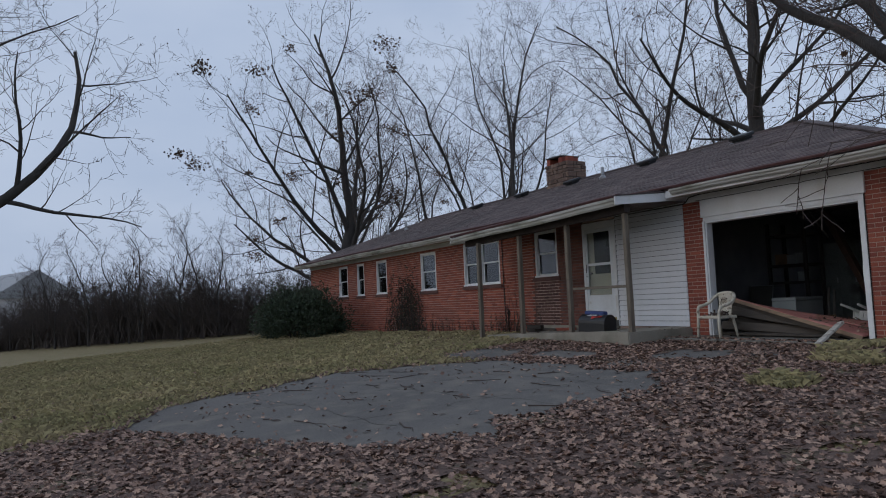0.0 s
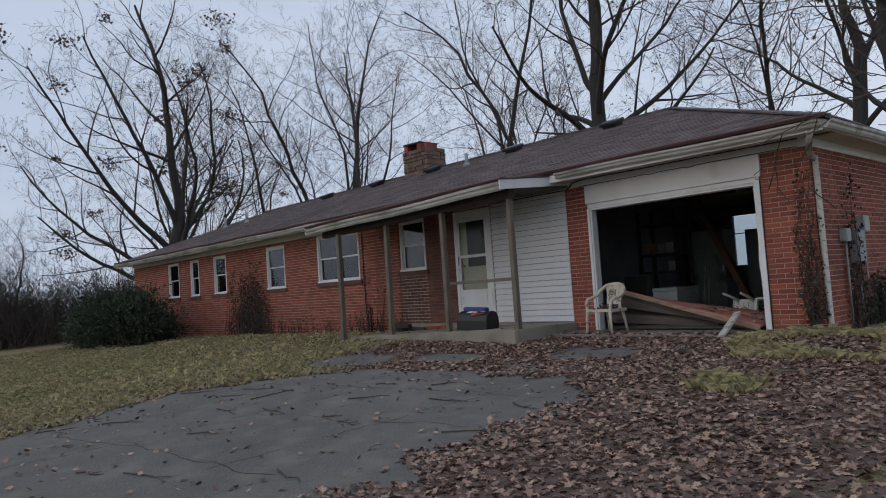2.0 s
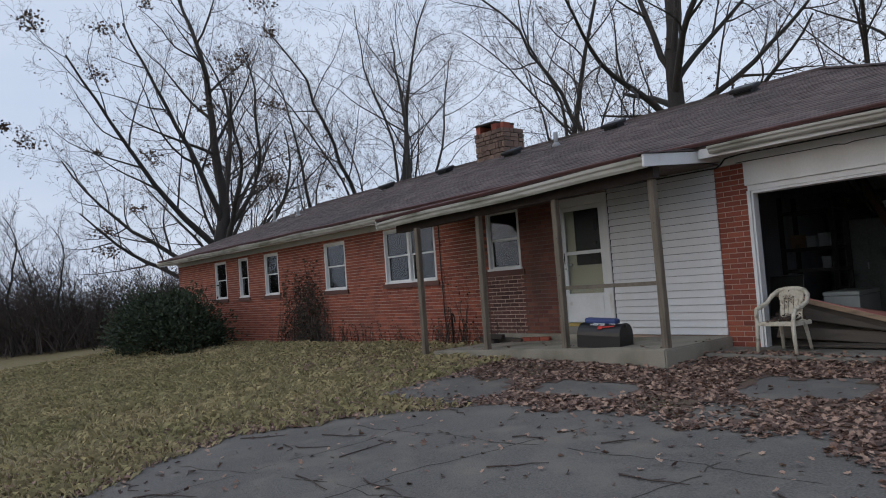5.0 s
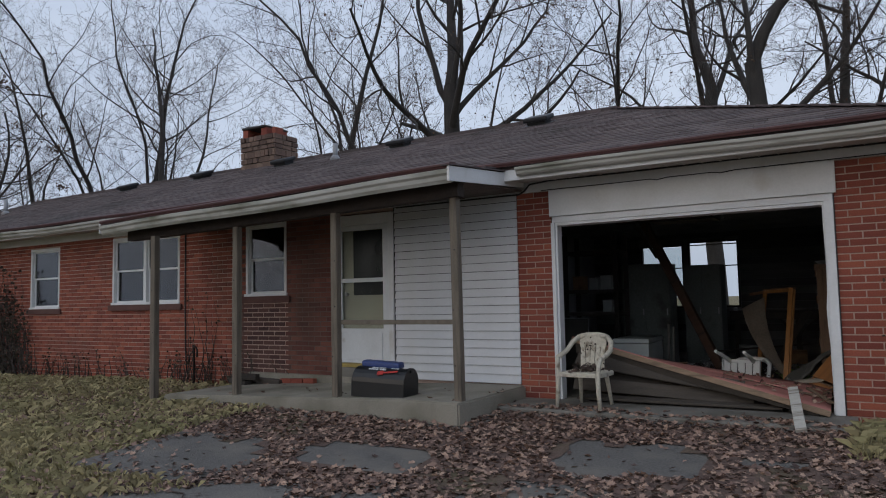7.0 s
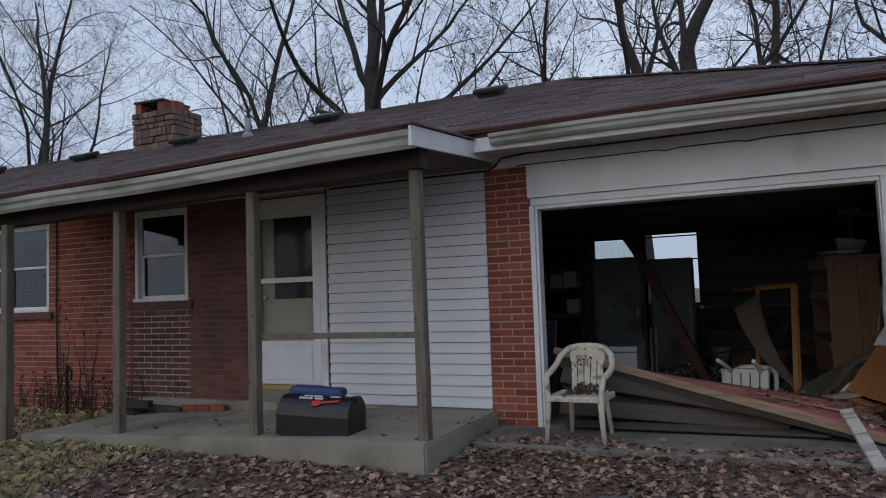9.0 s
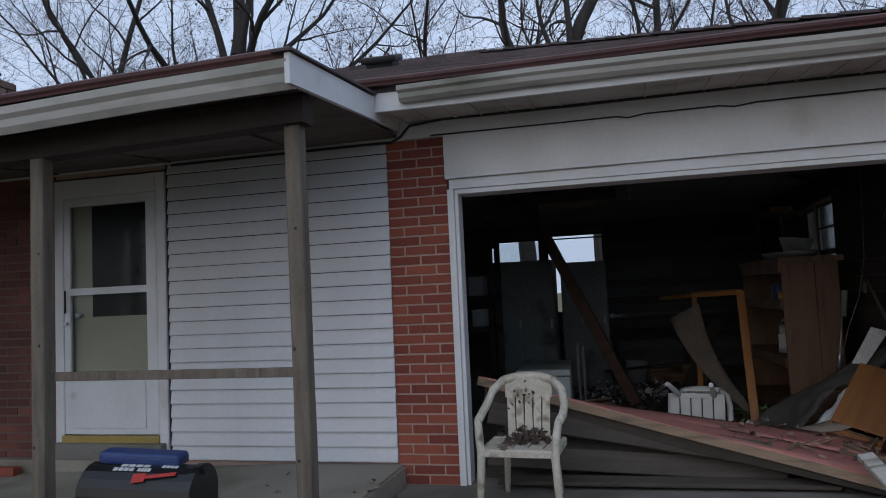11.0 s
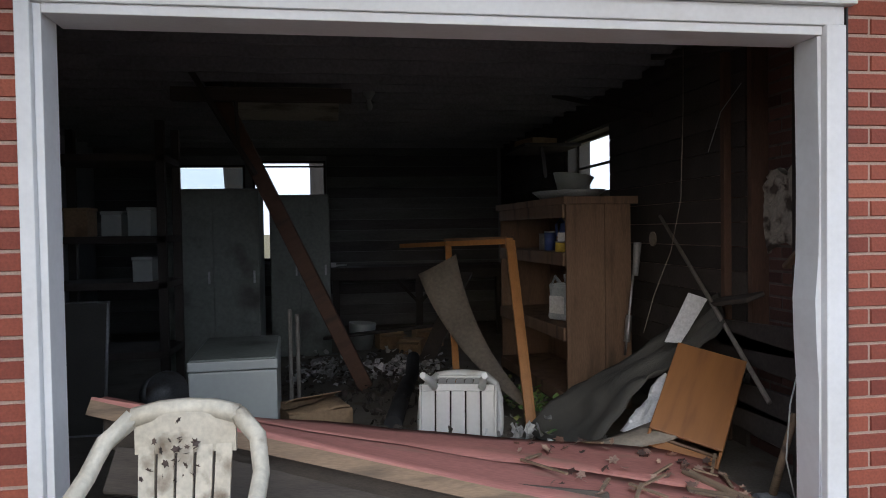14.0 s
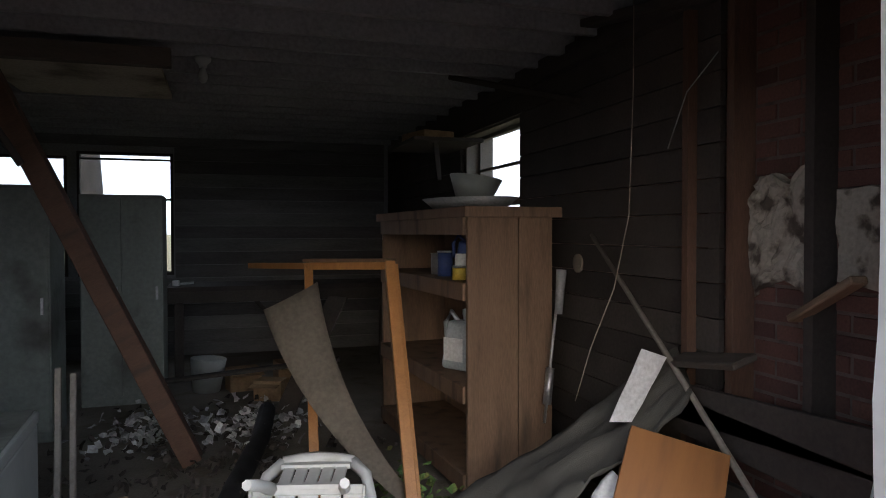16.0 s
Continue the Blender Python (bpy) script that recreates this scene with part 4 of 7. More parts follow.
r = random.Random(5)
v, f = leaf_shapes(120, lambda q: (0.56 + q.gauss(0, 0.085), -0.38 + q.gauss(0, 0.09), 0.412 + abs(q.gauss(0, 0.035))), 0.055, r, 0.7)
v2, f2 = leaf_shapes(34, lambda q: (0.56 + q.gauss(0, 0.05), -0.215, 0.66 + q.gauss(0, 0.07)), 0.03, r, 0.9)
f += [tuple(i + len(v) for i in t) for t in f2]
v += v2
ob = new("leaf_heap", from_arrays("leaf_heap", v, f, "leaf_wet"))
tagged(ob, "heap of brown wet leaves on the chair seat", "leaves", kind="stuff")

# the mailbox on the porch
mb = thing("mailbox", "black curbside mailbox lying on the porch slab, red flag down", "mailbox", pose(-1.63, -1.45, porch_z(-1.8), 0, 2, 4) @ Matrix.Diagonal((0.9, 1, 1, 1)))
bm = bmesh.new()
prof = [(-0.17, 0.0), (-0.17, 0.18)] + [(-0.17 * math.cos(a), 0.18 + 0.17 * math.sin(a)) for a in (math.pi * q / 10 for q in range(1, 10))] + [(0.17, 0.18), (0.17, 0.0)]
rings = []
for x, s in ((-0.42, 0.97), (-0.41, 1.0), (0.38, 1.0), (0.39, 0.97)):
    rings.append([bm.verts.new((x, a * s, b * s)) for a, b in prof])
for a, b in zip(rings, rings[1:]):
    for j in range(len(prof)):
        bm.faces.new((a[j], a[(j + 1) % len(prof)], b[(j + 1) % len(prof)], b[j]))
bm.faces.new(rings[0])
bm.faces.new(rings[-1][::-1])
part("body", bm, "black_gloss", mb)
bm = bmesh.new()
ring = [[bm.verts.new((x, a * 1.04, b * 1.03)) for a, b in prof] for x in (0.37, 0.405, 0.41)]
for a, b in zip(ring, ring[1:]):
    for j in range(len(prof)):
        bm.faces.new((a[j], a[(j + 1) % len(prof)], b[(j + 1) % len(prof)], b[j]))
bm.faces.new(ring[0])
bm.faces.new(ring[-1][::-1])
front = part("front_flap", bm, "black_gloss", mb)
part("flap_pull", box((0.41, -0.03, 0.3), (0.43, 0.03, 0.34), 0.006), "black_gloss", front)
flag = part("flag_arm", box((-0.14, -0.012, 0.0), (0.14, 0.012, 0.008), 0.003, pose(0.14, -0.125, 0.305, 45, -6, 6)), "red_plastic", mb, "red plastic flag")
part("flag_tab", box((-0.16, -0.03, 0.0), (-0.07, 0.03, 0.01), 0.004, pose(0.14, -0.125, 0.305, 45, -6, 6)), "red_plastic", flag)
for k, (x, w, y, z, t) in enumerate(((-0.2, 0.16, -0.085, 0.33, 30), (-0.02, 0.1, -0.085, 0.33, 30), (-0.16, 0.22, -0.053, 0.345, 18), (0.14, 0.12, -0.053, 0.345, 18))):
    bm = bmesh.new()
    for q in range(4):
        add_box(bm, (x + w * q / 4, -0.013, 0), (x + w * (q + 0.8) / 4, 0.013, 0.002))
    part("lettering", bm, "cloth_white", mb, "worn white stick-on lettering", pose(0, y, z, t, 0, 0))
bm = box((-0.28, -0.07, 0), (0.26, 0.07, 0.075), 0.028, None, 3)
for q in bm.verts:
    q.co.z += 0.012 * math.sin(q.co.x * 14) - 0.01 * abs(q.co.y) / 0.07
solid("blue_bag", bm, "blue_plastic", "folded blue plastic bag on top of the mailbox", "bag", pose(-1.66, -1.42, 0.478, 4, 2, 4))

# loose bricks and wood at the back of the porch
for k, (x, y, s, a, mname) in enumerate(((-4.95, -0.28, 0.9, 4, "plank_dark"), (-5.25, -0.42, 0.5, -12, "plank_dark"), (-5.05, -0.5, 0.42, 20, "plank_dark"))):
    solid("scrap_timber", box((-s / 2, -0.07, 0), (s / 2, 0.07, 0.085), 0.01), mname, "dark damp length of scrap timber on the porch", "timber", pose(x, y, porch_z(x) + 0.003 + 0.086 * (k == 2), 0, 2, a), group="scrap timber on the porch")
for k in range(3):
    solid("loose_brick", box((-0.1, -0.045, 0), (0.1, 0.045, 0.07), 0.006), "brick_piece", "loose old red brick on the porch slab", "brick", pose(-4.45 + 0.24 * k, -0.2, porch_z(-4.45 + 0.24 * k) + 0.002, 0, 0, rnd.uniform(-12, 12)), group="loose bricks")

# ---- garage door wreck and planks ----
def patch(p00, p10, p11, p01, n, m, thick, wave=0.0, seed=0):
    """A warped board or cloth between four corners, with thickness."""
    a, b, c, d = (Vector(q) for q in (p00, p10, p11, p01))
    nrm = (b - a).cross(d - a).normalized()
    if nrm.z < 0:
        nrm = -nrm
    bm = bmesh.new()
    top, low = [], []
    for j in range(m + 1):
        for i in range(n + 1):
            s, t = i / n, j / m
            p = (a * (1 - s) + b * s) * (1 - t) + (d * (1 - s) + c * s) * t
            w = wave * (noise.noise(Vector((s * 3 + seed, t * 3, seed * 1.7))) + 0.5 * noise.noise(Vector((s * 8 + seed, t * 8, 3))))
            top.append(bm.verts.new(p + nrm * (w + thick / 2)))
            low.append(bm.verts.new(p + nrm * (w - thick / 2)))
    w = n + 1
    for j in range(m):
        for i in range(n):
            q = (j * w + i, j * w + i + 1, (j + 1) * w + i + 1, (j + 1) * w + i)
            bm.faces.new([top[k] for k in q]).smooth = wave > 0.01
            bm.faces.new([low[k] for k in q[::-1]]).smooth = wave > 0.01
    edge = [j for j in range(w)] + [j * w + n for j in range(1, m + 1)] + [m * w + i for i in range(n - 1, -1, -1)] + [j * w for j in range(m - 1, 0, -1)]
    for p, q in zip(edge, edge[1:] + edge[:1]):
        bm.faces.new((top[p], low[p], low[q], top[q]))
    return bm


def plank(p, q, w, t, mat, label, name="plank", group="", roll=0.0):
    """A board from p to q, w wide and t thick."""
    p, q = Vector(p), Vector(q)
    d = q - p
    m = Matrix.Translation(p) @ d.to_track_quat("X", "Z").to_matrix().to_4x4() @ pose(0, 0, 0, roll, 0, 0)
    bm = box((0, -w / 2, -t / 2), (d.length, w / 2, t / 2), min(0.006, t * 0.2), None, 1)
    return solid(name, bm, mat, label, "plank", m, group)


gd = thing("garage_door", "collapsed red wooden garage door lying twisted across the opening", "garage door")
A, B, C, D = Vector((0.11, 0.30, 0.76)), Vector((3.06, -0.14, 0.05)), Vector((3.02, 0.98, 0.15)), Vector((0.14, 0.88, 0.58))
for k in range(2):
    t0, t1 = k * 0.5, k * 0.5 + 0.49
    part("section", patch(A.lerp(D, t0), B.lerp(C, t0), B.lerp(C, t1), A.lerp(D, t1), 14, 4, 0.03, 0.02, k), "red_paint", gd, "faded red painted door section")
part("rail", patch(A + Vector((0, -0.03, -0.02)), B + Vector((0, -0.03, -0.02)), B + Vector((0, 0.0, -0.03)), A + Vector((0, 0.0, -0.03)), 8, 1, 0.06), "raw_plank", gd, "bare splintered edge rail")
part("backing", patch(A + Vector((0.05, -0.005, -0.06)), B + Vector((-0.1, 0.0, -0.035)), B + Vector((-0.1, 0.02, -0.06)), A + Vector((0.05, 0.03, -0.2)), 8, 1, 0.02), "plank_dark", gd)
part("stile", patch(A + Vector((0.9, -0.04, -0.33)), A + Vector((2.4, -0.15, -0.66)), A + Vector((2.4, -0.1, -0.71)), A + Vector((0.9, 0.0, -0.42)), 4, 1, 0.03), "raw_plank", gd, "bare splintered edge rail")
for k, (p, q, w) in enumerate((((0.2, 0.22, 0.5), (2.2, 0.1, 0.22), 0.18), ((0.25, 0.3, 0.34), (1.9, 0.2, 0.16), 0.2), ((0.2, 0.1, 0.2), (2.3, 0.15, 0.1), 0.16), ((0.3, -0.02, 0.05), (2.6, 0.05, 0.04), 0.14), ((0.25, 0.45, 0.12), (2.4, 0.5, 0.05), 0.2))):
    plank(p, q, w, 0.03, "plank_dark", "dark weathered board under the fallen garage door", group="boards under the door", roll=(55, 40, 62, 8, 3)[k])
plank((2.72, -0.12, 0.27), (2.86, -1.0, -0.02), 0.1, 0.045, "plank_white", "paint-worn white board leaning on the fallen door", roll=10)
plank((2.8, 0.62, 0.19), (3.06, 0.1, 0.11), 0.05, 0.02, "raw_plank", "short splintered board end")
plank((2.7, 0.4, 0.18), (3.0, 0.3, 0.14), 0.06, 0.015, "raw_plank", "short splintered board end")
v, f = leaf_shapes(70, lambda q: (lambda s, t: tuple((A * (1 - s) + B * s) * (1 - t) + (D * (1 - s) + C * s) * t + Vector((0, 0, 0.035))))(1.0 - 0.4 * q.random() ** 1.6, q.uniform(0.1, 1.0)), 0.06, r, 0.5)
ob = new("leaf_litter", from_arrays("leaf_litter", v, f, "dead_leaf"))
tagged(ob, "dry leaves and crumbs on the fallen door", "leaves", kind="stuff")
bm = bmesh.new()
for _ in range(13):
    s, t = r.uniform(0.6, 1.0), r.uniform(0.2, 1.0)
    p = (A * (1 - s) + B * s) * (1 - t) + (D * (1 - s) + C * s) * t + Vector((0, 0, 0.04))
    l = r.uniform(0.03, 0.14)
    add_box(bm, (-l, -0.008, -0.004), (l, 0.008, 0.004), Matrix.Translation(p) @ pose(0, 0, 0, r.uniform(-15, 15), r.uniform(-15, 15), r.uniform(0, 180)))
ob = solid("splinters", bm, "raw_plank", "splinters and chips of wood on the fallen door", "debris", kind="stuff")

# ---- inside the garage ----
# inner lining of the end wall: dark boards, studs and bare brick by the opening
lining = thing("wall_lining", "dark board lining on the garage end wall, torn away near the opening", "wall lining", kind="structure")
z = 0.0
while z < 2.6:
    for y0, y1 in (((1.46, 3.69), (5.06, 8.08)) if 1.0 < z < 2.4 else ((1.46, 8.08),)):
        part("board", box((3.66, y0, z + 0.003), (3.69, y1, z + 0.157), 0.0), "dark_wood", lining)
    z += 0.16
for y in (0.42, 0.88, 1.31, 1.62):
    part("stud", box((3.61, y, 0.0 if y != 1.31 else 0.75), (3.725, y + 0.045, 2.66), 0.003), "prop_wood" if y > 1 else "dark_wood", lining)
for z, y0, y1, t in ((0.12, 0.25, 1.7, 1.5), (0.32, 0.25, 1.72, -2), (0.52, 0.3, 1.7, 2), (0.72, 0.25, 1.6, -3)):
    part("loose_board", box((3.57, y0, z), (3.6, y1, z + 0.17), 0.003, pose(0, 0, 0, t, 0, 0)), "dark_wood", lining)
part("rail", box((3.6, 0.3, 2.55), (3.72, 3.2, 2.64), 0.003), "dark_wood", lining)
bm = box((3.69, 0.97, 1.28), (3.728, 1.29, 1.74), 0.0)
bmesh.ops.subdivide_edges(bm, edges=bm.edges[:], cuts=16, use_grid_fill=True)
for q in bm.verts:
    q.co += Vector((0.02 * noise.noise(q.co * 26) - 0.006, 0.05 * noise.noise(q.co * 11), 0.07 * noise.noise(q.co * 9)))
part("plaster_patch", bm, "foam", lining, "crumbling pale plaster left on the brick")
bm = box((3.7, 0.6, 1.32), (3.728, 0.86, 1.68), 0.0)
bmesh.ops.subdivide_edges(bm, edges=bm.edges[:], cuts=8, use_grid_fill=True)
for q in bm.verts:
    q.co += Vector((0.01 * noise.noise(q.co * 14), 0.025 * noise.noise(q.co * 9), 0.04 * noise.noise(q.co * 7)))
part("plaster_patch", bm, "foam", lining, "crumbling pale plaster left on the brick")
# dark sheet between the inner bricks puts the garage's dimness into the joints
part("mortar_bed", box((3.7278, 0.205, 0.0), (3.7295, 1.75, 2.6)), "old_ply", lining)
plank((3.55, 1.62, 0.92), (3.5, 1.1, 1.0), 0.12, 0.03, "plank_dark", "broken board sticking out from the wall", roll=20)
plank((3.62, 0.98, 1.18), (3.5, 0.58, 1.36), 0.06, 0.03, "raw_plank", "broken board sticking out from the wall")
plank((3.6, 2.6, 2.75), (3.45, 0.35, 2.35), 0.1, 0.045, "plank_dark", "dark brace under the ceiling")
plank((3.3, 4.2, 2.75), (3.55, 2.6, 2.3), 0.08, 0.04, "plank_dark", "dark brace under the ceiling")

rear = thing("wall_boards", "grey horizontal boards on the rear wall of the garage", "wall boards", kind="structure")
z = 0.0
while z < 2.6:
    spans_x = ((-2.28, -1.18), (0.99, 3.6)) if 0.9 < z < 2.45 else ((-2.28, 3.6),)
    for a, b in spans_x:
        part("board", box((a, 8.065 - 0.012 * rnd.random(), z + 0.003), (b, 8.094, z + 0.155), 0.0), "rear_board", rear)
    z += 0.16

# bookcase of rough boards: open towards the floor of the garage
bc = thing("bookcase", "tall rough brown wooden shelving, half full of cans and jugs", "shelving", pose(2.83, 2.5, 0, 0, 0, 3))
part("end_board", box((0.0, 0.0, 0.0), (0.31, 0.03, 1.6), 0.004), "shelf_wood", bc)
part("end_board", box((0.315, 0.0, 0.0), (0.53, 0.03, 1.61), 0.004), "shelf_wood", bc)
part("end_board", box((0.0, 1.75, 0.0), (0.53, 1.78, 1.6), 0.004), "shelf_wood", bc)
part("back_panel", box((0.51, 0.03, 0.0), (0.53, 1.75, 1.6)), "shelf_wood", bc)
part("top_board", box((-0.03, -0.03, 1.6), (0.58, 1.84, 1.66), 0.005), "shelf_wood", bc)
part("face_board", box((-0.02, 0.031, 1.5), (0.0, 1.75, 1.6), 0.004), "shelf_wood", bc)
for z in (0.12, 0.62, 1.2):
    part("shelf", box((0.0, 0.03, z), (0.51, 1.75, z + 0.03), 0.003), "shelf_wood", bc)
    part("shelf_lip", box((-0.02, 0.031, z - 0.07), (-0.001, 1.75, z + 0.03), 0.004), "shelf_wood", bc)


def jug(at, mat="jug", s=1.0):
    th = thing("plastic_jug", "grey plastic motor oil jug on the shelf", "jug", at)
    bm = box((-0.1 * s, -0.06 * s, 0), (0.1 * s, 0.06 * s, 0.26 * s), 0.03 * s, None, 3)
    for q in bm.verts:
        if q.co.z > 0.2 * s:
            q.co.x = q.co.x * 0.75 + 0.02 * s
    part("body", bm, mat, th)
    part("neck", lathe([(0.03 * s, 0.25 * s), (0.028 * s, 0.29 * s), (0.033 * s, 0.29 * s), (0.033 * s, 0.32 * s), (0.01, 0.325 * s)], 12, Matrix.Translation((0.05 * s, 0, 0))), "red_plastic" if mat == "enamel" else "jug", th)
    part("handle", tube([(-0.02 * s, 0, 0.25 * s), (-0.07 * s, 0, 0.3 * s), (-0.11 * s, 0, 0.24 * s), (-0.1 * s, 0, 0.14 * s)], 0.014 * s, 7), mat, th)
    part("label", box((-0.07 * s, -0.064 * s, 0.05 * s), (0.06 * s, -0.061 * s, 0.17 * s)), "cloth_white", th)
    return th


jug(pose(2.97, 3.02, 0.65, 0, 0, -60), "jug", 1.2)
jug(pose(3.0, 2.98, 1.23, 0, 0, -40), "blue_plastic", 0.9)


def can(at, rad, h, mat, label):
    th = thing("tin_can", label, "can", at)
    part("body", lathe([(rad, 0), (rad, h)], 16), mat, th)
    part("rim", lathe([(rad * 1.04, h - 0.006), (rad * 1.04, h + 0.004), (rad * 0.95, h + 0.004)], 16), "steel", th)
    return th


can(pose(2.89, 2.82, 1.23), 0.045, 0.08, "yellow_tin", "small yellow tin on the shelf")
can(pose(2.92, 3.2, 1.23), 0.05, 0.16, "blue_plastic", "blue spray can on the shelf")
can(pose(2.95, 3.42, 1.23), 0.06, 0.14, "steel", "dull metal can on the shelf")

# things on top of the shelving
th = thing("roasting_tray", "shallow grey metal tray on the shelving", "tray", pose(3.05, 3.1, 1.66, 0, 0, 12))
part("tray", lathe([(0.2, 0), (0.26, 0.07), (0.27, 0.07), (0.205, 0.008), (0.01, 0.006)], 20, Matrix.Diagonal((1, 1.5, 1, 1))), "grey_metal", th)
th = thing("basin", "pale plastic basin resting on the tray", "basin", pose(3.15, 3.3, 1.735, 0, 8, 0))
part("bowl", lathe([(0.12, 0), (0.17, 0.15), (0.18, 0.15), (0.125, 0.012), (0.01, 0.01)], 20), "enamel", th)
th = thing("wall_bracket_shelf", "dark shelf with a stack of papers high on the wall", "shelf", pose(3.3, 4.9, 0))
part("board", box((-0.25, -0.45, 2.28), (0.36, 0.5, 2.31), 0.003), "dark_wood", th)
part("bracket", box((0.2, -0.3, 1.95), (0.24, -0.26, 2.28), 0.003, pose(0, 0, 0, 0, -6, 0)), "dark_wood", th)
solid("paper_stack", box((-0.15, -0.2, 0), (0.15, 0.2, 0.07), 0.01), "cardboard", "stack of yellowed papers", "papers", pose(3.25, 4.75, 2.31, 0, 0, 14))

# screen frame of orange wood leaning over, with a curled sheet
sf = thing("wooden_frame", "orange varnished wooden furniture frame leaning askew", "furniture frame")
TL, TR = Vector((2.06, 3.40, 1.30)), Vector((2.47, 2.86, 1.32))
dn = Vector((-0.06, -0.78, -1.28))


def bar(name, p, q, w, t, parent, mat):
    p, q = Vector(p), Vector(q)
    d = q - p
    m = Matrix.Translation(p) @ d.to_track_quat("X", "Z").to_matrix().to_4x4()
    return part(name, box((0, -w / 2, -t / 2), (d.length, w / 2, t / 2), 0.005), mat, parent, "", m)


bar("top_rail", TL, TR, 0.06, 0.045, sf, "orange_wood")
bar("post", TR + Vector((0, 0, 0.02)), TR + dn, 0.06, 0.045, sf, "orange_wood")
bar("post", TR + Vector((0.035, 0.03, 0.0)), TR + dn + Vector((0.035, 0.03, 0)), 0.04, 0.04, sf, "orange_wood")
bar("post", TL, TL + dn * 0.98, 0.055, 0.045, sf, "orange_wood")
bar("arm", TL, (1.74, 4.25, 1.27), 0.06, 0.04, sf, "orange_wood")
bar("arm", TR + Vector((0.02, 0.03, 0.03)), TL + Vector((0.0, 0.05, 0.035)), 0.09, 0.02, sf, "shelf_wood")
bm = bmesh.new()
rows = []
for j in range(15):
    t = j / 14
    c = Vector((1.92 + 0.2 * t + 0.32 * t * t, 3.1 - 0.85 * t, 1.14 - 1.25 * t + 0.25 * t * t))
    w = 0.115 * (1 - t) + 0.045
    rows.append([bm.verts.new(c + Vector((w * math.cos(a), -0.35 * w * math.sin(a), (w * 0.5) * math.cos(a) * (1 - t)))) for a in (0.0, 0.6, 1.2, 1.8, 2.4, 3.1)])
for a, b in zip(rows, rows[1:]):
    for j in range(5):
        bm.faces.new((a[j], a[j + 1], b[j + 1], b[j])).smooth = True
bmesh.ops.solidify(bm, geom=bm.faces[:], thickness=0.006)
solid("vinyl_sheet", bm, "vinyl", "curled brown-grey vinyl sheet hanging from the frame", "vinyl sheet")

# small cabinet tipped on its back edge
u = Vector((0.30, -0.21, -0.087)).normalized()
w = Vector((-0.42, -0.42, -0.56))
w = (w - u * w.dot(u)).normalized()
nn = u.cross(w).normalized()
if nn.y > 0:
    nn = -nn
m = Matrix((( u.x, nn.x, -w.x, 0), (u.y, nn.y, -w.y, 0), (u.z, nn.z, -w.z, 0), (0, 0, 0, 1)))
m = Matrix.Translation(Vector((3.16, 1.38, 0.70))) @ m
cb = thing("small_cabinet", "small orange-brown veneered cabinet tipped over, its base open", "cabinet", m)
part("door_panel", box((0.0, -0.004, -0.62), (0.40, 0.014, 0.0), 0.006), "cab_wood", cb)
for x in (0.0, 0.382):
    part("side_panel", box((x, -0.34, -0.72), (x + 0.018, -0.005, 0.0), 0.004), "cab_wood", cb)
part("top_panel", box((0.018, -0.34, -0.018), (0.382, -0.005, 0.0), 0.003), "cab_wood", cb)
part("bottom_panel", box((0.018, -0.34, -0.66), (0.382, -0.005, -0.645), 0.003), "shelf_wood", cb)
part("plinth", box((0.018, -0.02, -0.72), (0.382, -0.005, -0.665), 0.003), "cab_wood", cb)
part("back_mesh", box((0.018, -0.34, -0.64), (0.382, -0.33, -0.02), 0.0), "shelf_wood", cb)

# carpet, cloth, board
bm = patch((3.62, 1.70, 0.96), (2.35, 2.0, 0.06), (2.42, 1.3, 0.05), (3.5, 1.42, 0.80), 26, 14, 0.012, 0.10, 4)
solid("carpet_piece", bm, "carpet", "dark grey-brown carpet slumped over the rubbish", "carpet")
bm = patch((3.13, 1.5, 0.69), (3.31, 1.53, 0.995), (3.44, 1.53, 0.95), (3.24, 1.5, 0.68), 8, 6, 0.004, 0.008, 2)
solid("white_sheet", bm, "cloth_white", "crumpled white sheet sticking out of the carpet", "cloth")
bm = patch((2.75, 1.3, 0.2), (3.08, 1.4, 0.52), (3.12, 1.2, 0.42), (2.85, 1.08, 0.18), 14, 8, 0.004, 0.05, 7)
solid("white_sheet", bm, "cloth_white", "crumpled white sheet beside the cabinet", "cloth")
bm = patch((2.1, 1.15, 0.1), (3.05, 1.2, 0.30), (3.05, 0.98, 0.27), (2.1, 1.0, 0.1), 16, 3, 0.015, 0.03, 9)
solid("fibre_board", bm, "vinyl", "bowed beige fibreboard strip on the floor", "board")

# white goods, lockers, box, tubes
wm = thing("freezer", "dull white enamelled chest freezer with a dusty dark lid", "freezer", pose(0.22, 1.62, 0.0, 0, 0, 3))
part("body", box((0.0, 0.0, 0.02), (0.51, 0.95, 0.60), 0.012), "enamel", wm)
lid = part("lid", box((-0.005, -0.008, 0.605), (0.515, 0.96, 0.665), 0.012), "enamel", wm)
part("lid_panel", box((0.01, 0.01, 0.666), (0.50, 0.94, 0.674), 0.004), "locker", lid)
for a, b in ((0.03, 0.03), (0.45, 0.03), (0.03, 0.9), (0.45, 0.9)):
    part("foot", box((a, b, 0.0), (a + 0.04, b + 0.04, 0.02)), "rubber", wm)


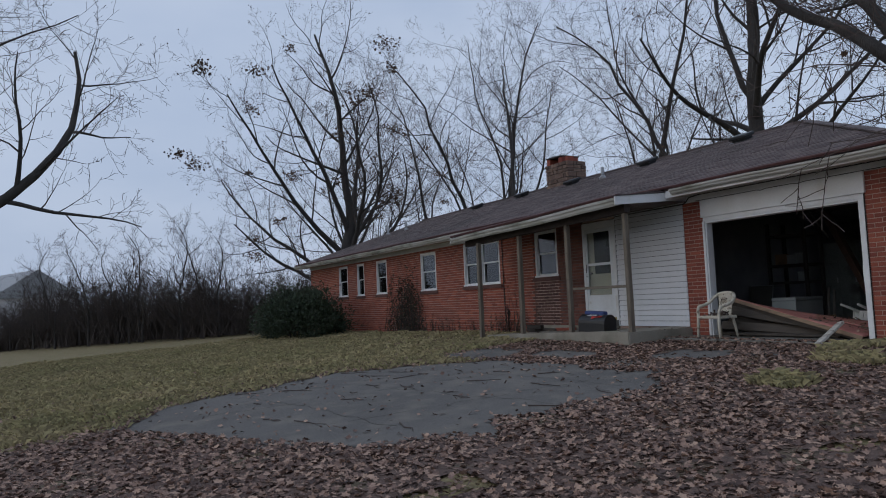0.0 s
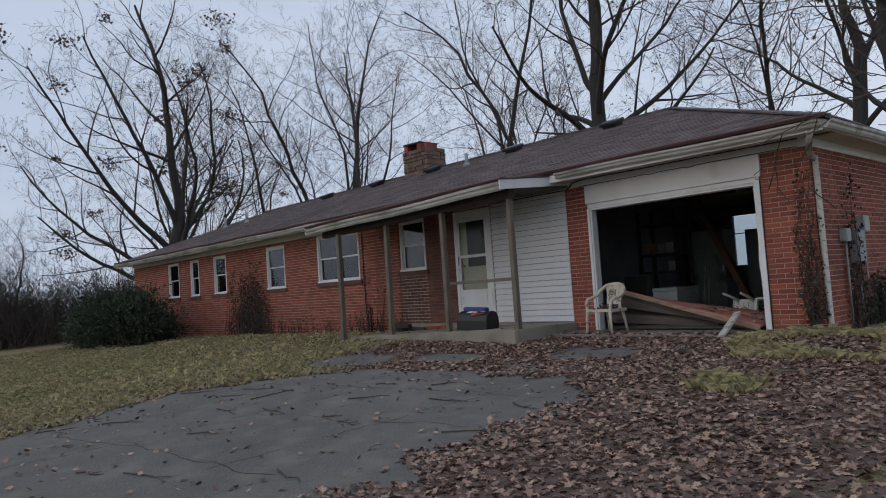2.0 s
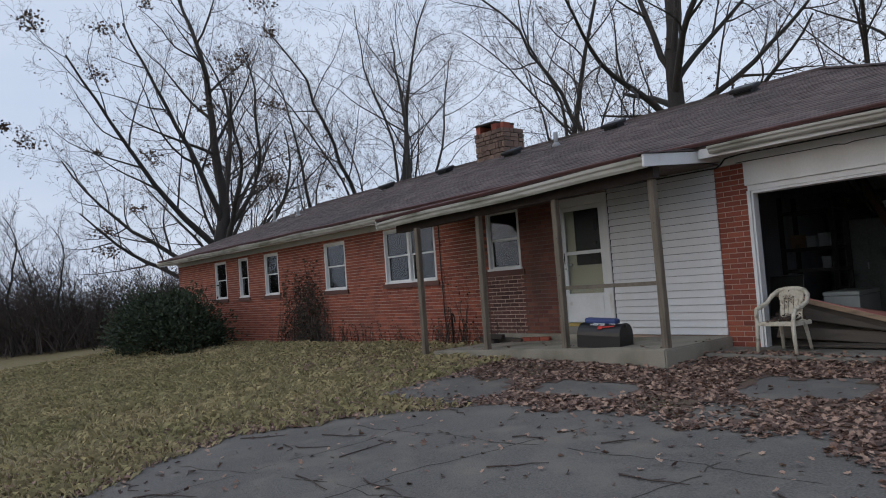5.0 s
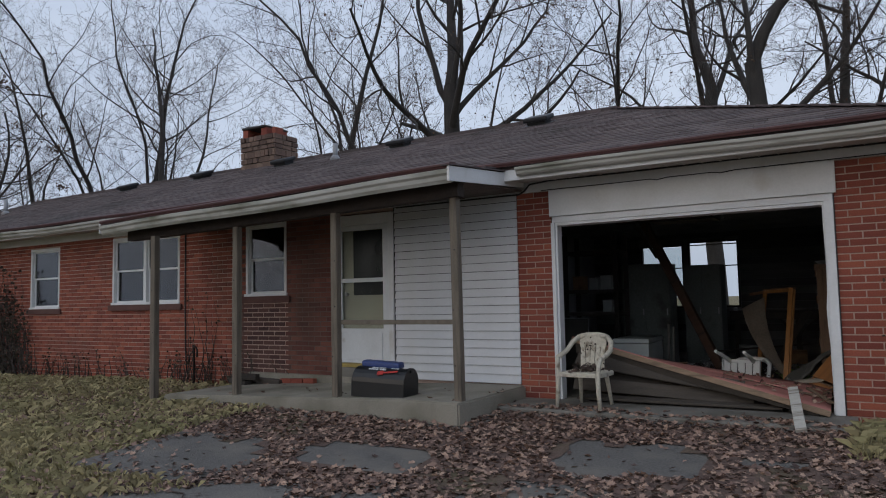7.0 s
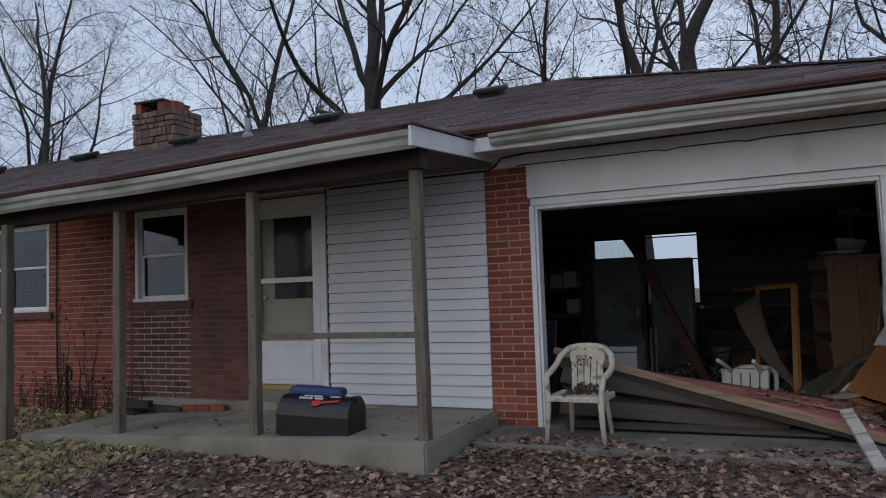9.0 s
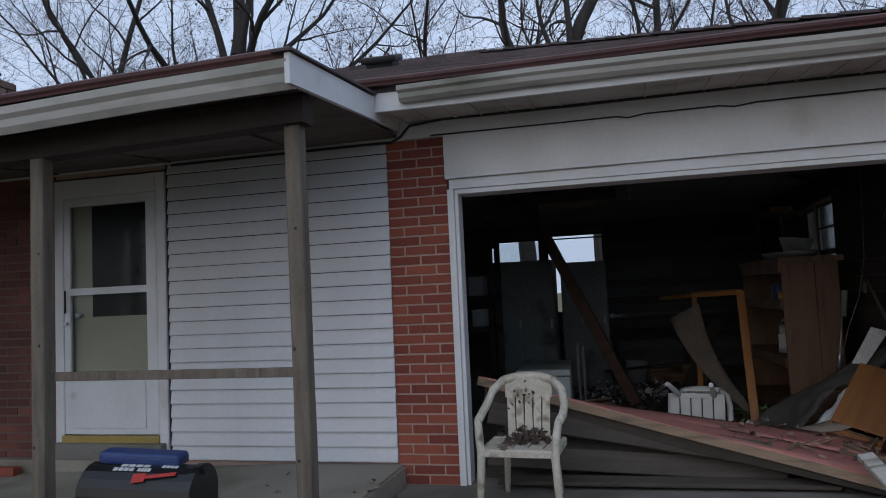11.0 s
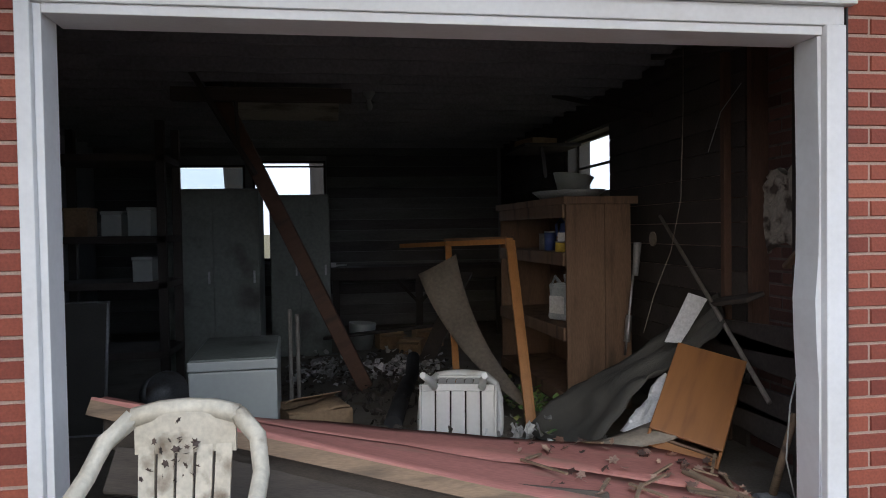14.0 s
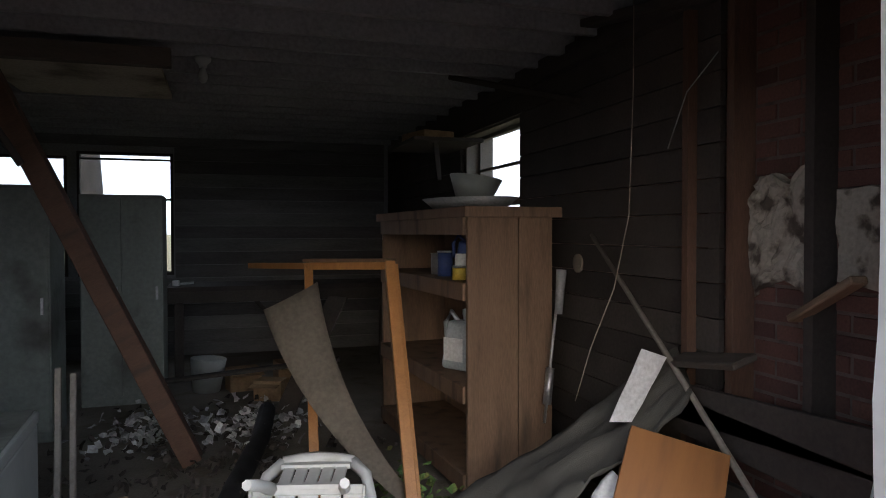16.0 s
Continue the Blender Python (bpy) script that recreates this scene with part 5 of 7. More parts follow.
def steel_locker(x0, x1, y, h, label):
    th = thing("steel_locker", label, "locker", pose(0, 0, 0), group="steel lockers")
    part("body", box((x0, y, 0.0), (x1, y + 0.5, h), 0.006), "locker", th)
    xm = (x0 + x1) / 2
    for a, b in ((x0 + 0.01, xm - 0.003), (xm + 0.003, x1 - 0.01)):
        d = part("door", box((a, y - 0.018, 0.08), (b, y - 0.001, h - 0.03), 0.005), "locker", th)
        part("handle", box((b - 0.05, y - 0.04, h * 0.5), (b - 0.03, y - 0.018, h * 0.5 + 0.12), 0.004), "steel", d)
        for q in range(3):
            part("louvre", box((a + 0.1, y - 0.024, h - 0.18 - 0.05 * q), (b - 0.1, y - 0.018, h - 0.165 - 0.05 * q)), "locker", d)


steel_locker(-0.52, 0.35, 4.5, 1.86, "tall dark grey-green steel locker before the rear window")
steel_locker(0.36, 1.03, 5.55, 1.85, "tall dark grey-green steel locker beside the workbench")
for k, x in enumerate((0.75, 0.80)):
    plank((x, 2.62 + 0.1 * k, 0.0), (x - 0.01, 2.75 + 0.1 * k, 0.84 - 0.05 * k), 0.05, 0.03, "grey_wood", "grey board leaning behind the freezer", roll=90)
cbx = thing("cardboard_box", "crushed open cardboard box on the floor", "box", pose(0.92, 2.2, 0.0, 0, 0, 20))
for a, b in (((-0.22, -0.17, 0), (-0.214, 0.17, 0.24)), ((0.214, -0.17, 0), (0.22, 0.17, 0.22)), ((-0.213, -0.17, 0), (0.213, -0.164, 0.23)), ((-0.213, 0.164, 0), (0.213, 0.17, 0.25))):
    part("side", box(a, b), "cardboard", cbx)
part("bottom", box((-0.21, -0.16, 0.0), (0.21, 0.16, 0.006)), "cardboard", cbx)
part("flap", patch((-0.22, -0.17, 0.235), (0.2, -0.17, 0.235), (0.18, 0.05, 0.27), (-0.2, 0.03, 0.22), 5, 3, 0.006, 0.02, 1), "cardboard", cbx)
part("flap", patch((-0.2, 0.17, 0.25), (0.2, 0.17, 0.25), (0.22, 0.06, 0.3), (-0.18, 0.04, 0.27), 5, 3, 0.006, 0.02, 2), "cardboard", cbx)
solid("drain_pipe", tube([(1.46, 2.2, 0.07), (1.6, 3.0, 0.07), (1.78, 3.9, 0.08), (1.86, 4.5, 0.12)], 0.065, 12), "rubber", "thick black plastic pipe on the floor", "pipe")
plank((1.34, 3.68, 0.02), (0.07, 3.7, 2.74), 0.16, 0.13, "prop_wood", "reddish brown timber prop leaning across the garage", name="timber_prop", roll=0)
plank((-0.02, 3.2, 2.72), (0.45, 3.35, 1.9), 0.06, 0.04, "plank_dark", "dark brace beside the timber prop")
plank((0.3, 3.34, 2.66), (0.32, 3.345, 2.1), 0.03, 0.03, "plank_dark", "dark hanger under the ceiling")
solid("roof_tie", box((-0.2, 3.3, 2.5), (1.25, 3.38, 2.61), 0.004), "plank_dark", "dark tie beam under the ceiling", "beam")

# workbench at the rear
wb = thing("workbench", "dark wooden workbench along the rear wall", "workbench")
part("top", box((0.98, 6.6, 0.9), (3.4, 7.4, 0.95), 0.004), "dark_wood", wb)
part("apron", box((0.98, 6.62, 0.78), (3.4, 6.66, 0.899), 0.004), "dark_wood", wb)
for x in (1.05, 2.15, 3.25):
    part("leg", box((x, 6.7, 0.0), (x + 0.09, 6.79, 0.899), 0.004), "dark_wood", wb)
for sx in (-1, 1):
    bar("brace", (2.19, 6.68, 0.45), (2.19 + sx * 0.38, 6.68, 0.86), 0.07, 0.04, wb, "dark_wood")
th = thing("bench_tool", "small pale tool on the workbench", "tool", pose(1.08, 6.8, 0.95))
part("handle", tube([(0, 0, 0.02), (0.16, 0.05, 0.03)], 0.014, 6), "enamel", th)
part("head", box((-0.05, -0.04, 0.0), (0.02, 0.04, 0.06), 0.008), "steel", th)
bk = thing("bucket", "dirty white plastic bucket on the floor", "bucket", pose(1.38, 5.9, 0.0, 0, 4, 0))
part("pail", lathe([(0.12, 0), (0.155, 0.32), (0.165, 0.32), (0.165, 0.3), (0.125, 0.015), (0.01, 0.012)], 20), "enamel", bk)
part("bail", tube([(-0.16, 0, 0.29), (-0.12, -0.12, 0.2), (0, -0.17, 0.17), (0.12, -0.12, 0.2), (0.16, 0, 0.29)], 0.004, 5), "steel", bk)
for k, (x, y, a, s) in enumerate(((1.72, 5.9, 12, 0.3), (1.95, 5.4, -25, 0.26), (2.2, 6.0, 8, 0.34))):
    th = thing("carton", "small battered carton on the littered floor", "box", pose(x, y, 0, 0, 0, a), group="cartons")
    part("body", box((-s / 2, -s / 2.6, 0), (s / 2, s / 2.6, s * 0.7), 0.006), "cardboard", th)
    part("flap", box((-s / 2, -s / 2.6 - 0.1, s * 0.66), (s / 2, -s / 2.6, s * 0.67), 0.0, pose(0, 0, 0, 8, 0, 0)), "cardboard", th)
plank((0.95, 5.2, 0.25), (2.5, 4.9, 0.42), 0.12, 0.03, "dark_wood", "dark board lying on the rubbish")
plank((2.0, 4.6, 0.05), (2.5, 5.0, 0.95), 0.22, 0.02, "dark_wood", "dark sheet of board leaning in the rubbish")

# rack by the dividing wall, with pale boxes
rk = thing("storage_rack", "dark storage rack with pale boxes by the dividing wall", "rack")
for x in (-1.35, -0.42):
    for y in (3.7, 4.3):
        part("post", box((x, y, 0.0), (x + 0.07, y + 0.07, 2.4), 0.003), "dark_wood", rk)
for z in (0.35, 0.95, 1.35, 2.05):
    part("shelf", box((-1.35, 3.7, z), (-0.35, 4.37, z + 0.06), 0.003), "dark_wood", rk)
for x, z, s, mname in ((-0.82, 1.41, 0.17, "enamel"), (-0.58, 1.41, 0.2, "enamel"), (-0.57, 1.1, 0.17, "enamel"), (-1.1, 1.41, 0.2, "cardboard")):
    th = thing("storage_box", "pale box on the dark rack", "box", pose(x, 3.9, z if z != 1.1 else 1.01, 0, 0, rnd.uniform(-10, 10)), group="boxes on the rack")
    part("body", box((-s / 2, -s / 2, 0), (s / 2, s / 2, s * 1.1), 0.008), mname, th)
    part("lid", box((-s / 2 - 0.006, -s / 2 - 0.006, s * 1.1), (s / 2 + 0.006, s / 2 + 0.006, s * 1.1 + 0.03), 0.006), mname, th)
th = thing("paint_pail", "grey metal pail lying on its side", "pail", pose(-0.3, 3.2, 0.16, 78, 0, 30))
part("pail", lathe([(0.13, -0.15), (0.16, 0.15), (0.166, 0.15), (0.135, -0.135), (0.01, -0.135)], 20), "grey_metal", th)
th = thing("screen_panel", "grey metal window screen leaning by the freezer", "screen", pose(-0.55, 2.6, 0, -10, 0, 0))
part("frame", tube([(0, 0, 0), (0, 0, 0.95), (-0.6, 0, 0.95), (-0.6, 0, 0), (0, 0, 0)], 0.014, 5), "grey_metal", th)
part("mesh", box((-0.59, -0.002, 0.01), (-0.01, 0.002, 0.94)), "carpet", th)

# poles, broom, wires, bulb
solid("pole", tube([(3.52, 2.36, 1.5), (3.5, 1.65, 0.97), (3.48, 0.94, 0.42)], [0.013, 0.015, 0.016], 8), "grey_wood", "long wooden pole leaning along the wall", "pole")
sl = thing("sledgehammer", "wooden-handled sledgehammer leaning by the jamb", "hammer")
part("handle", tube([(3.27, 0.42, 0.5), (3.2, 0.5, 0.07)], [0.017, 0.021], 8), "raw_plank", sl)
part("head", tube([(3.12, 0.5, 0.05), (3.28, 0.5, 0.045)], 0.045, 8), "grey_metal", sl)
st = thing("caulk_gun", "long grey metal lance leaning on the shelving", "tool")
part("rod", tube([(3.36, 2.45, 1.2), (3.24, 2.38, 0.45)], 0.009, 6), "steel", st)
part("grip", tube([(3.38, 2.45, 1.3), (3.35, 2.43, 1.05)], [0.03, 0.022], 8), "grey_metal", st)
part("valve", tube([(3.29, 2.41, 0.75), (3.26, 2.39, 0.55)], 0.024, 8), "steel", st)
solid("wire", tube([(3.4, 1.75, 2.7), (3.38, 1.72, 2.2), (3.36, 1.72, 1.6), (3.3, 1.75, 1.25), (3.2, 1.8, 0.95), (3.15, 1.85, 0.7)], 0.003, 5), "vinyl", "thin pale wire hanging from the ceiling", "wire")
solid("wire", tube([(3.2, 0.24, 0.9), (3.12, 0.24, 0.6), (3.1, 0.24, 0.35), (3.17, 0.24, 0.05)], 0.004, 5), "enamel", "thin pale wire beside the jamb", "wire")
solid("wire", tube([(3.6, 1.4, 2.3), (3.55, 1.55, 2.15), (3.5, 1.62, 1.9)], 0.003, 5), "enamel", "thin pale wire end", "wire")
lb = thing("ceiling_bulb", "unlit bulb in a porcelain ceiling holder", "light bulb", pose(1.42, 3.8, 2.684))
part("holder", lathe([(0.055, 0.0), (0.05, -0.03), (0.03, -0.05), (0.025, -0.07)], 14), "enamel", lb)
part("bulb", lathe([(0.014, -0.07), (0.03, -0.12), (0.031, -0.14), (0.02, -0.165), (0.004, -0.172)], 14), "enamel", lb)
th = thing("wall_gauge", "small round dial on the dark wall", "gauge", pose(3.658, 2.765, 1.32, 0, -90, 0))
part("dial", lathe([(0.06, 0), (0.06, 0.012), (0.05, 0.014), (0.01, 0.014)], 20), "vinyl", th)


# litter on the floor
def scraps(n, cx, cy, sx, sy, size, seed, z=0.01):
    q = random.Random(seed)
    v, f = [], []
    for _ in range(n):
        p = Vector((cx + q.gauss(0, sx), cy + q.gauss(0, sy), z + abs(q.gauss(0, 0.05))))
        s = size * q.uniform(0.4, 1.3)
        e = Euler((q.gauss(0, 0.6), q.gauss(0, 0.6), q.uniform(0, 6.3))).to_matrix()
        k = len(v)
        for a, b in ((-1, -0.7), (0, -0.8), (1, -0.6), (-0.9, 0), (0, 0), (1, 0.1), (-1, 0.7), (0.1, 0.8), (0.9, 0.6)):
            c = e @ Vector((a * s, b * s, q.uniform(-0.4, 0.4) * s))
            v.append(tuple(p + c))
        f += [(k, k + 1, k + 4, k + 3), (k + 1, k + 2, k + 5, k + 4), (k + 3, k + 4, k + 7, k + 6), (k + 4, k + 5, k + 8, k + 7)]
    return v, f


for args, mname, label in (((170, 1.0, 4.45, 0.2, 0.3, 0.032, 1), "paper", "heap of crumpled pale papers on the floor"), ((170, 1.75, 4.5, 0.2, 0.32, 0.036, 2), "paper", "heap of crumpled pale papers on the floor"),
                           ((80, 2.5, 2.4, 0.1, 0.28, 0.028, 3, 0.1), "green_scrap", "green and yellow wrappers at the foot of the shelving"), ((50, 2.4, 1.9, 0.2, 0.3, 0.035, 4), "paper", "scraps of paper by the fallen chair"),
                           ((420, 1.2, 3.2, 0.6, 1.0, 0.03, 5), "plank_dark", "dark crumbs and scraps over the garage floor")):
    ob = new("floor_litter", from_arrays("floor_litter", *scraps(*args), mname))
    tagged(ob, label, "litter", kind="stuff")
# ---- roof things ----
ch = thing("chimney", "broad red brick and stone chimney with a broken cap", "chimney", pose(-9.35, 4.3, 4.45) @ Matrix.Diagonal((0.72, 0.9, 1.03, 1)))
part("core", box((-0.78, -0.42, 0), (0.78, 0.42, 0.95)), "mortar_pale", ch)
q = random.Random(11)
bm = bmesh.new()
z = 0.0
while z < 0.95:
    h = q.uniform(0.1, 0.2)
    for face in (0, 1):
        u, lim = (-0.8, 0.8) if face == 0 else (-0.43, 0.43)
        while u < lim - 0.02:
            w = q.uniform(0.14, 0.4)
            e = min(lim, u + w - 0.02)
            d = 0.03 + q.random() * 0.035
            if face == 0:
                part("stone", box((u, -0.42 - d, z), (e, -0.4, min(0.96, z + h - 0.02)), 0.01), "stone", ch)
            else:
                part("stone", box((0.76, u, z), (0.78 + d, e, min(0.96, z + h - 0.02)), 0.01), "stone", ch)
            u += w
    z += h
for k, (a, b) in enumerate(((-0.78, -0.55), (0.1, 0.36))):
    part("pier", box((a, -0.4, 0.952), (b, 0.4, 1.17 - 0.02 * k), 0.01), "brick_piece", ch, "red brick pier of the cap")
part("cap_slab", box((-0.82, -0.44, 1.16), (0.34, 0.44, 1.21), 0.012, pose(0, 0, 0, 0, 1.0, 0)), "dark_wood", ch, "dark tilted cap slab")
part("corner_pier", box((0.62, -0.4, 0.952), (0.78, -0.1, 1.12), 0.01), "brick_piece", ch, "broken red brick pier")


def slope_z(y):
    return EAVE + rise * (y - ey0) / half


for x in (-1.66, -4.81, -8.13, -10.94, -13.97):
    y = 3.55
    th = thing("roof_vent", "low dark metal roof vent near the ridge", "roof vent", pose(x, y, slope_z(y) + 0.01, 20, 0, 0), group="roof vents")
    part("hood", box((-0.24, -0.2, 0.06), (0.24, 0.2, 0.15), 0.03), "black_plastic", th)
    part("neck", box((-0.18, -0.15, -0.02), (0.18, 0.15, 0.061)), "black_plastic", th)
    part("flange", box((-0.28, -0.26, -0.012), (0.28, 0.26, 0.004)), "black_plastic", th)
for x, y, h in ((-6.2, 3.1, 0.34), (-20.0, 2.4, 0.42), (-18.1, 2.4, 0.42)):
    th = thing("vent_pipe", "short grey plumbing vent pipe on the roof", "vent pipe", pose(x, y, slope_z(y)), group="vent pipes")
    part("pipe", tube([(0, 0, -0.05), (0, 0, h)], 0.055, 12), "grey_metal", th)
    part("collar", lathe([(0.12, -0.05), (0.1, 0.04), (0.06, 0.09)], 12), "grey_metal", th)

# ---- the garage's end wall ----
dp = thing("downspout", "white downspout with peeling paint at the house corner", "downspout")
part("elbow", tube([(4.2, -0.6, 2.8), (4.15, -0.55, 2.68), (4.0, -0.2, 2.55), (3.98, 0.02, 2.45)], 0.042, 8), "gutter", dp)
part("pipe", tube([(3.985, 0.05, 2.5), (3.985, 0.08, 0.05), (4.05, 0.02, -0.06)], 0.042, 8), "plank_white", dp)
for k, (y, z, w, h, d, mname, label) in enumerate(((0.95, 1.25, 0.2, 0.2, 0.1, "enamel", "small pale electric box on the brick wall"), (1.38, 0.92, 0.32, 0.5, 0.14, "grey_metal", "grey electric meter cabinet on the brick wall"), (1.75, 1.4, 0.26, 0.26, 0.12, "enamel", "pale service box on the brick wall"))):
    th = thing("service_box", label, "electric box", pose(X1 + 0.01, y, z), group="service boxes")
    part("case", box((0, -w / 2, 0), (d, w / 2, h), 0.012), mname, th)
    part("cover", box((d, -w / 2 + 0.015, 0.015), (d + 0.008, w / 2 - 0.015, h - 0.015), 0.004), mname, th)
    part("conduit", tube([(d / 2, 0, 0.01), (d / 2, 0, -z)], 0.018, 7), "grey_metal", th)


def tangle(name, label, cat, stems, leaves, mat_s, mat_l, seed, start, spread, height, wall="y", leaf=0.05):
    """A climbing plant: wavering stems against a wall, with dry leaves on them."""
    q = random.Random(seed)
    th = thing(name, label, cat)
    bm = bmesh.new()
    pts = []
    for _ in range(stems):
        u, z = start + q.gauss(0, spread), ground_z(start, -0.3)
        h = height * q.uniform(0.35, 1.0)
        line, d = [], q.uniform(0.02, 0.16)
        while z < h:
            p = (u, -d, z) if wall == "y" else (X1 + d, u, z)
            line.append(p)
            z += q.uniform(0.1, 0.2)
            u += q.gauss(0, 0.045) + (start - u) * 0.03
            d = min(0.3, max(0.015, d + q.gauss(0, 0.02)))
        if len(line) > 2:
            add_tube(bm, line, [max(0.003, 0.011 * (1 - i / len(line))) for i in range(len(line))], 4)
            pts += line[1:]
    tagged(part("stem_mass", bm, mat_s, th), kind="stuff")
    v, f = leaf_shapes(leaves, lambda w: tuple(Vector(w.choice(pts)) + Vector((w.gauss(0, 0.05), w.gauss(0, 0.04) - 0.02, w.gauss(0, 0.05)))), leaf, q, 1.2)
    ob = new("leaves", from_arrays("leaves", v, f, mat_l))
    ob.parent = th
    tagged(ob, kind="stuff")
    return th


tangle("climbing_vine", "dense dead brown vine climbing the brick wall", "vine", 120, 1500, "brush", "ivy", 21, -13.2, 0.75, 2.2, leaf=0.075)
tangle("climbing_vine", "thin bare vine on the brick wall by the porch", "vine", 9, 50, "brush", "ivy", 22, -6.6, 0.3, 1.9)
tangle("climbing_vine", "dark ivy up the house corner", "vine", 16, 560, "brush", "ivy", 23, 3.84, 0.04, 2.5, "y", 0.055)
tangle("climbing_vine", "dark ivy round the service boxes", "vine", 12, 300, "brush", "ivy", 24, 1.15, 0.16, 2.6, "x", 0.07)
tangle("weed_clump", "low dead weeds along the foot of the wall", "weeds", 70, 300, "brush", "ivy", 25, -10.5, 2.4, 0.5)
tangle("weed_clump", "low dead weeds along the foot of the wall", "weeds", 40, 160, "brush", "ivy", 26, -6.6, 0.8, 0.6)
tangle("weed_clump", "dark evergreen weeds beside the garage", "weeds", 60, 700, "brush", "yew", 27, 2.4, 0.7, 0.8, "x", 0.07)
yp = thing("yard_hydrant", "rusty dark yard tap standing by the wall", "tap", pose(-6.45, -0.35, ground_z(-6.4, -0.35)))
part("riser", tube([(0, 0, 0), (0, 0, 0.62), (0.03, -0.04, 0.68), (0.12, -0.06, 0.66)], 0.02, 8), "rust_beam_shade", yp)
part("spout", tube([(0.12, -0.06, 0.66), (0.16, -0.06, 0.6), (0.15, -0.06, 0.5)], 0.016, 7), "rust_beam_shade", yp)
part("lever", tube([(0.0, 0, 0.62), (-0.1, 0, 0.52), (-0.12, 0, 0.4)], 0.012, 6), "rust_beam_shade", yp)


# ---- trees ----
def ring_tube(v, f, pts, radii, sides):
    base = len(v)
    up = Vector((0.3, 0.2, 0.93))
    for i, p in enumerate(pts):
        d = (pts[min(i + 1, len(pts) - 1)] - pts[max(i - 1, 0)]).normalized()
        s = d.cross(up).normalized()
        u = s.cross(d)
        for j in range(sides):
            a = 2 * math.pi * j / sides
            w = p + (s * math.cos(a) + u * math.sin(a)) * radii[i]
            v.append((w.x, w.y, w.z))
    for i in range(len(pts) - 1):
        for j in range(sides):
            f.append((base + i * sides + j, base + i * sides + (j + 1) % sides, base + (i + 1) * sides + (j + 1) % sides, base + (i + 1) * sides + j))


def grow(q, v1, f1, v2, f2, tips, p, d, length, rad, level, top, bend, lift=0.05):
    """One crooked branch and all that grow from it: it kinks away from each side branch and turns up at its end."""
    n = (9, 10, 8, 6, 4, 3)[level]
    pts, radii, dirs = [p.copy()], [rad], [d.copy()]
    end = rad * (0.5, 0.22, 0.2, 0.25, 0.4, 0.5)[level]
    drift = Vector((q.gauss(0, bend), q.gauss(0, bend), q.gauss(0, bend * 0.5)))
    for i in range(n):
        if q.random() < 0.35:
            drift = -drift * q.uniform(0.5, 1.2) + Vector((q.gauss(0, bend), q.gauss(0, bend), q.gauss(0, bend * 0.6))) * 0.6
        d = (d + drift + Vector((q.gauss(0, bend), q.gauss(0, bend), q.gauss(0, bend) + lift * (0.5 + i / n)))).normalized()
        p = p + d * (length / n)
        pts.append(p.copy())
        dirs.append(d.copy())
        radii.append(max(0.0045, rad + (end - rad) * ((i + 1) / n) ** 0.8))
    if level <= 2:
        ring_tube(v1, f1, pts, radii, (9, 7, 5)[level])
    else:
        ring_tube(v2, f2, pts, radii, 3)
    if level >= top:
        tips.append(pts[-1])
        return
    kids = (0, q.randint(8, 10), q.randint(5, 7), q.randint(4, 5), q.randint(3, 4))[level]
    az = q.uniform(0, 6.283)
    low = (0.5, 0.2, 0.15, 0.12, 0.2)[level]
    for k in range(kids):
        s = min(0.985, low + (1 - low) * (k + q.random() * 0.9) / kids)
        i = min(n - 1, int(s * n))
        o = pts[i].lerp(pts[i + 1], s * n - i)
        az += 2.4 + q.gauss(0, 0.5)
        side = dirs[i].cross(Vector((math.cos(az), math.sin(az), 0.25))).normalized()
        tilt = q.uniform(0.5, 1.1)
        nd = (dirs[i] * math.cos(tilt) + side * math.sin(tilt)).normalized()
        r = radii[i] + (radii[i + 1] - radii[i]) * (s * n - i)
        grow(q, v1, f1, v2, f2, tips, o, nd, length * q.uniform(0.34, 0.56) * (1.2 - 0.55 * s), max(0.005, r * q.uniform(0.4, 0.62)), level + 1, top, bend * 1.12, lift * 0.9)


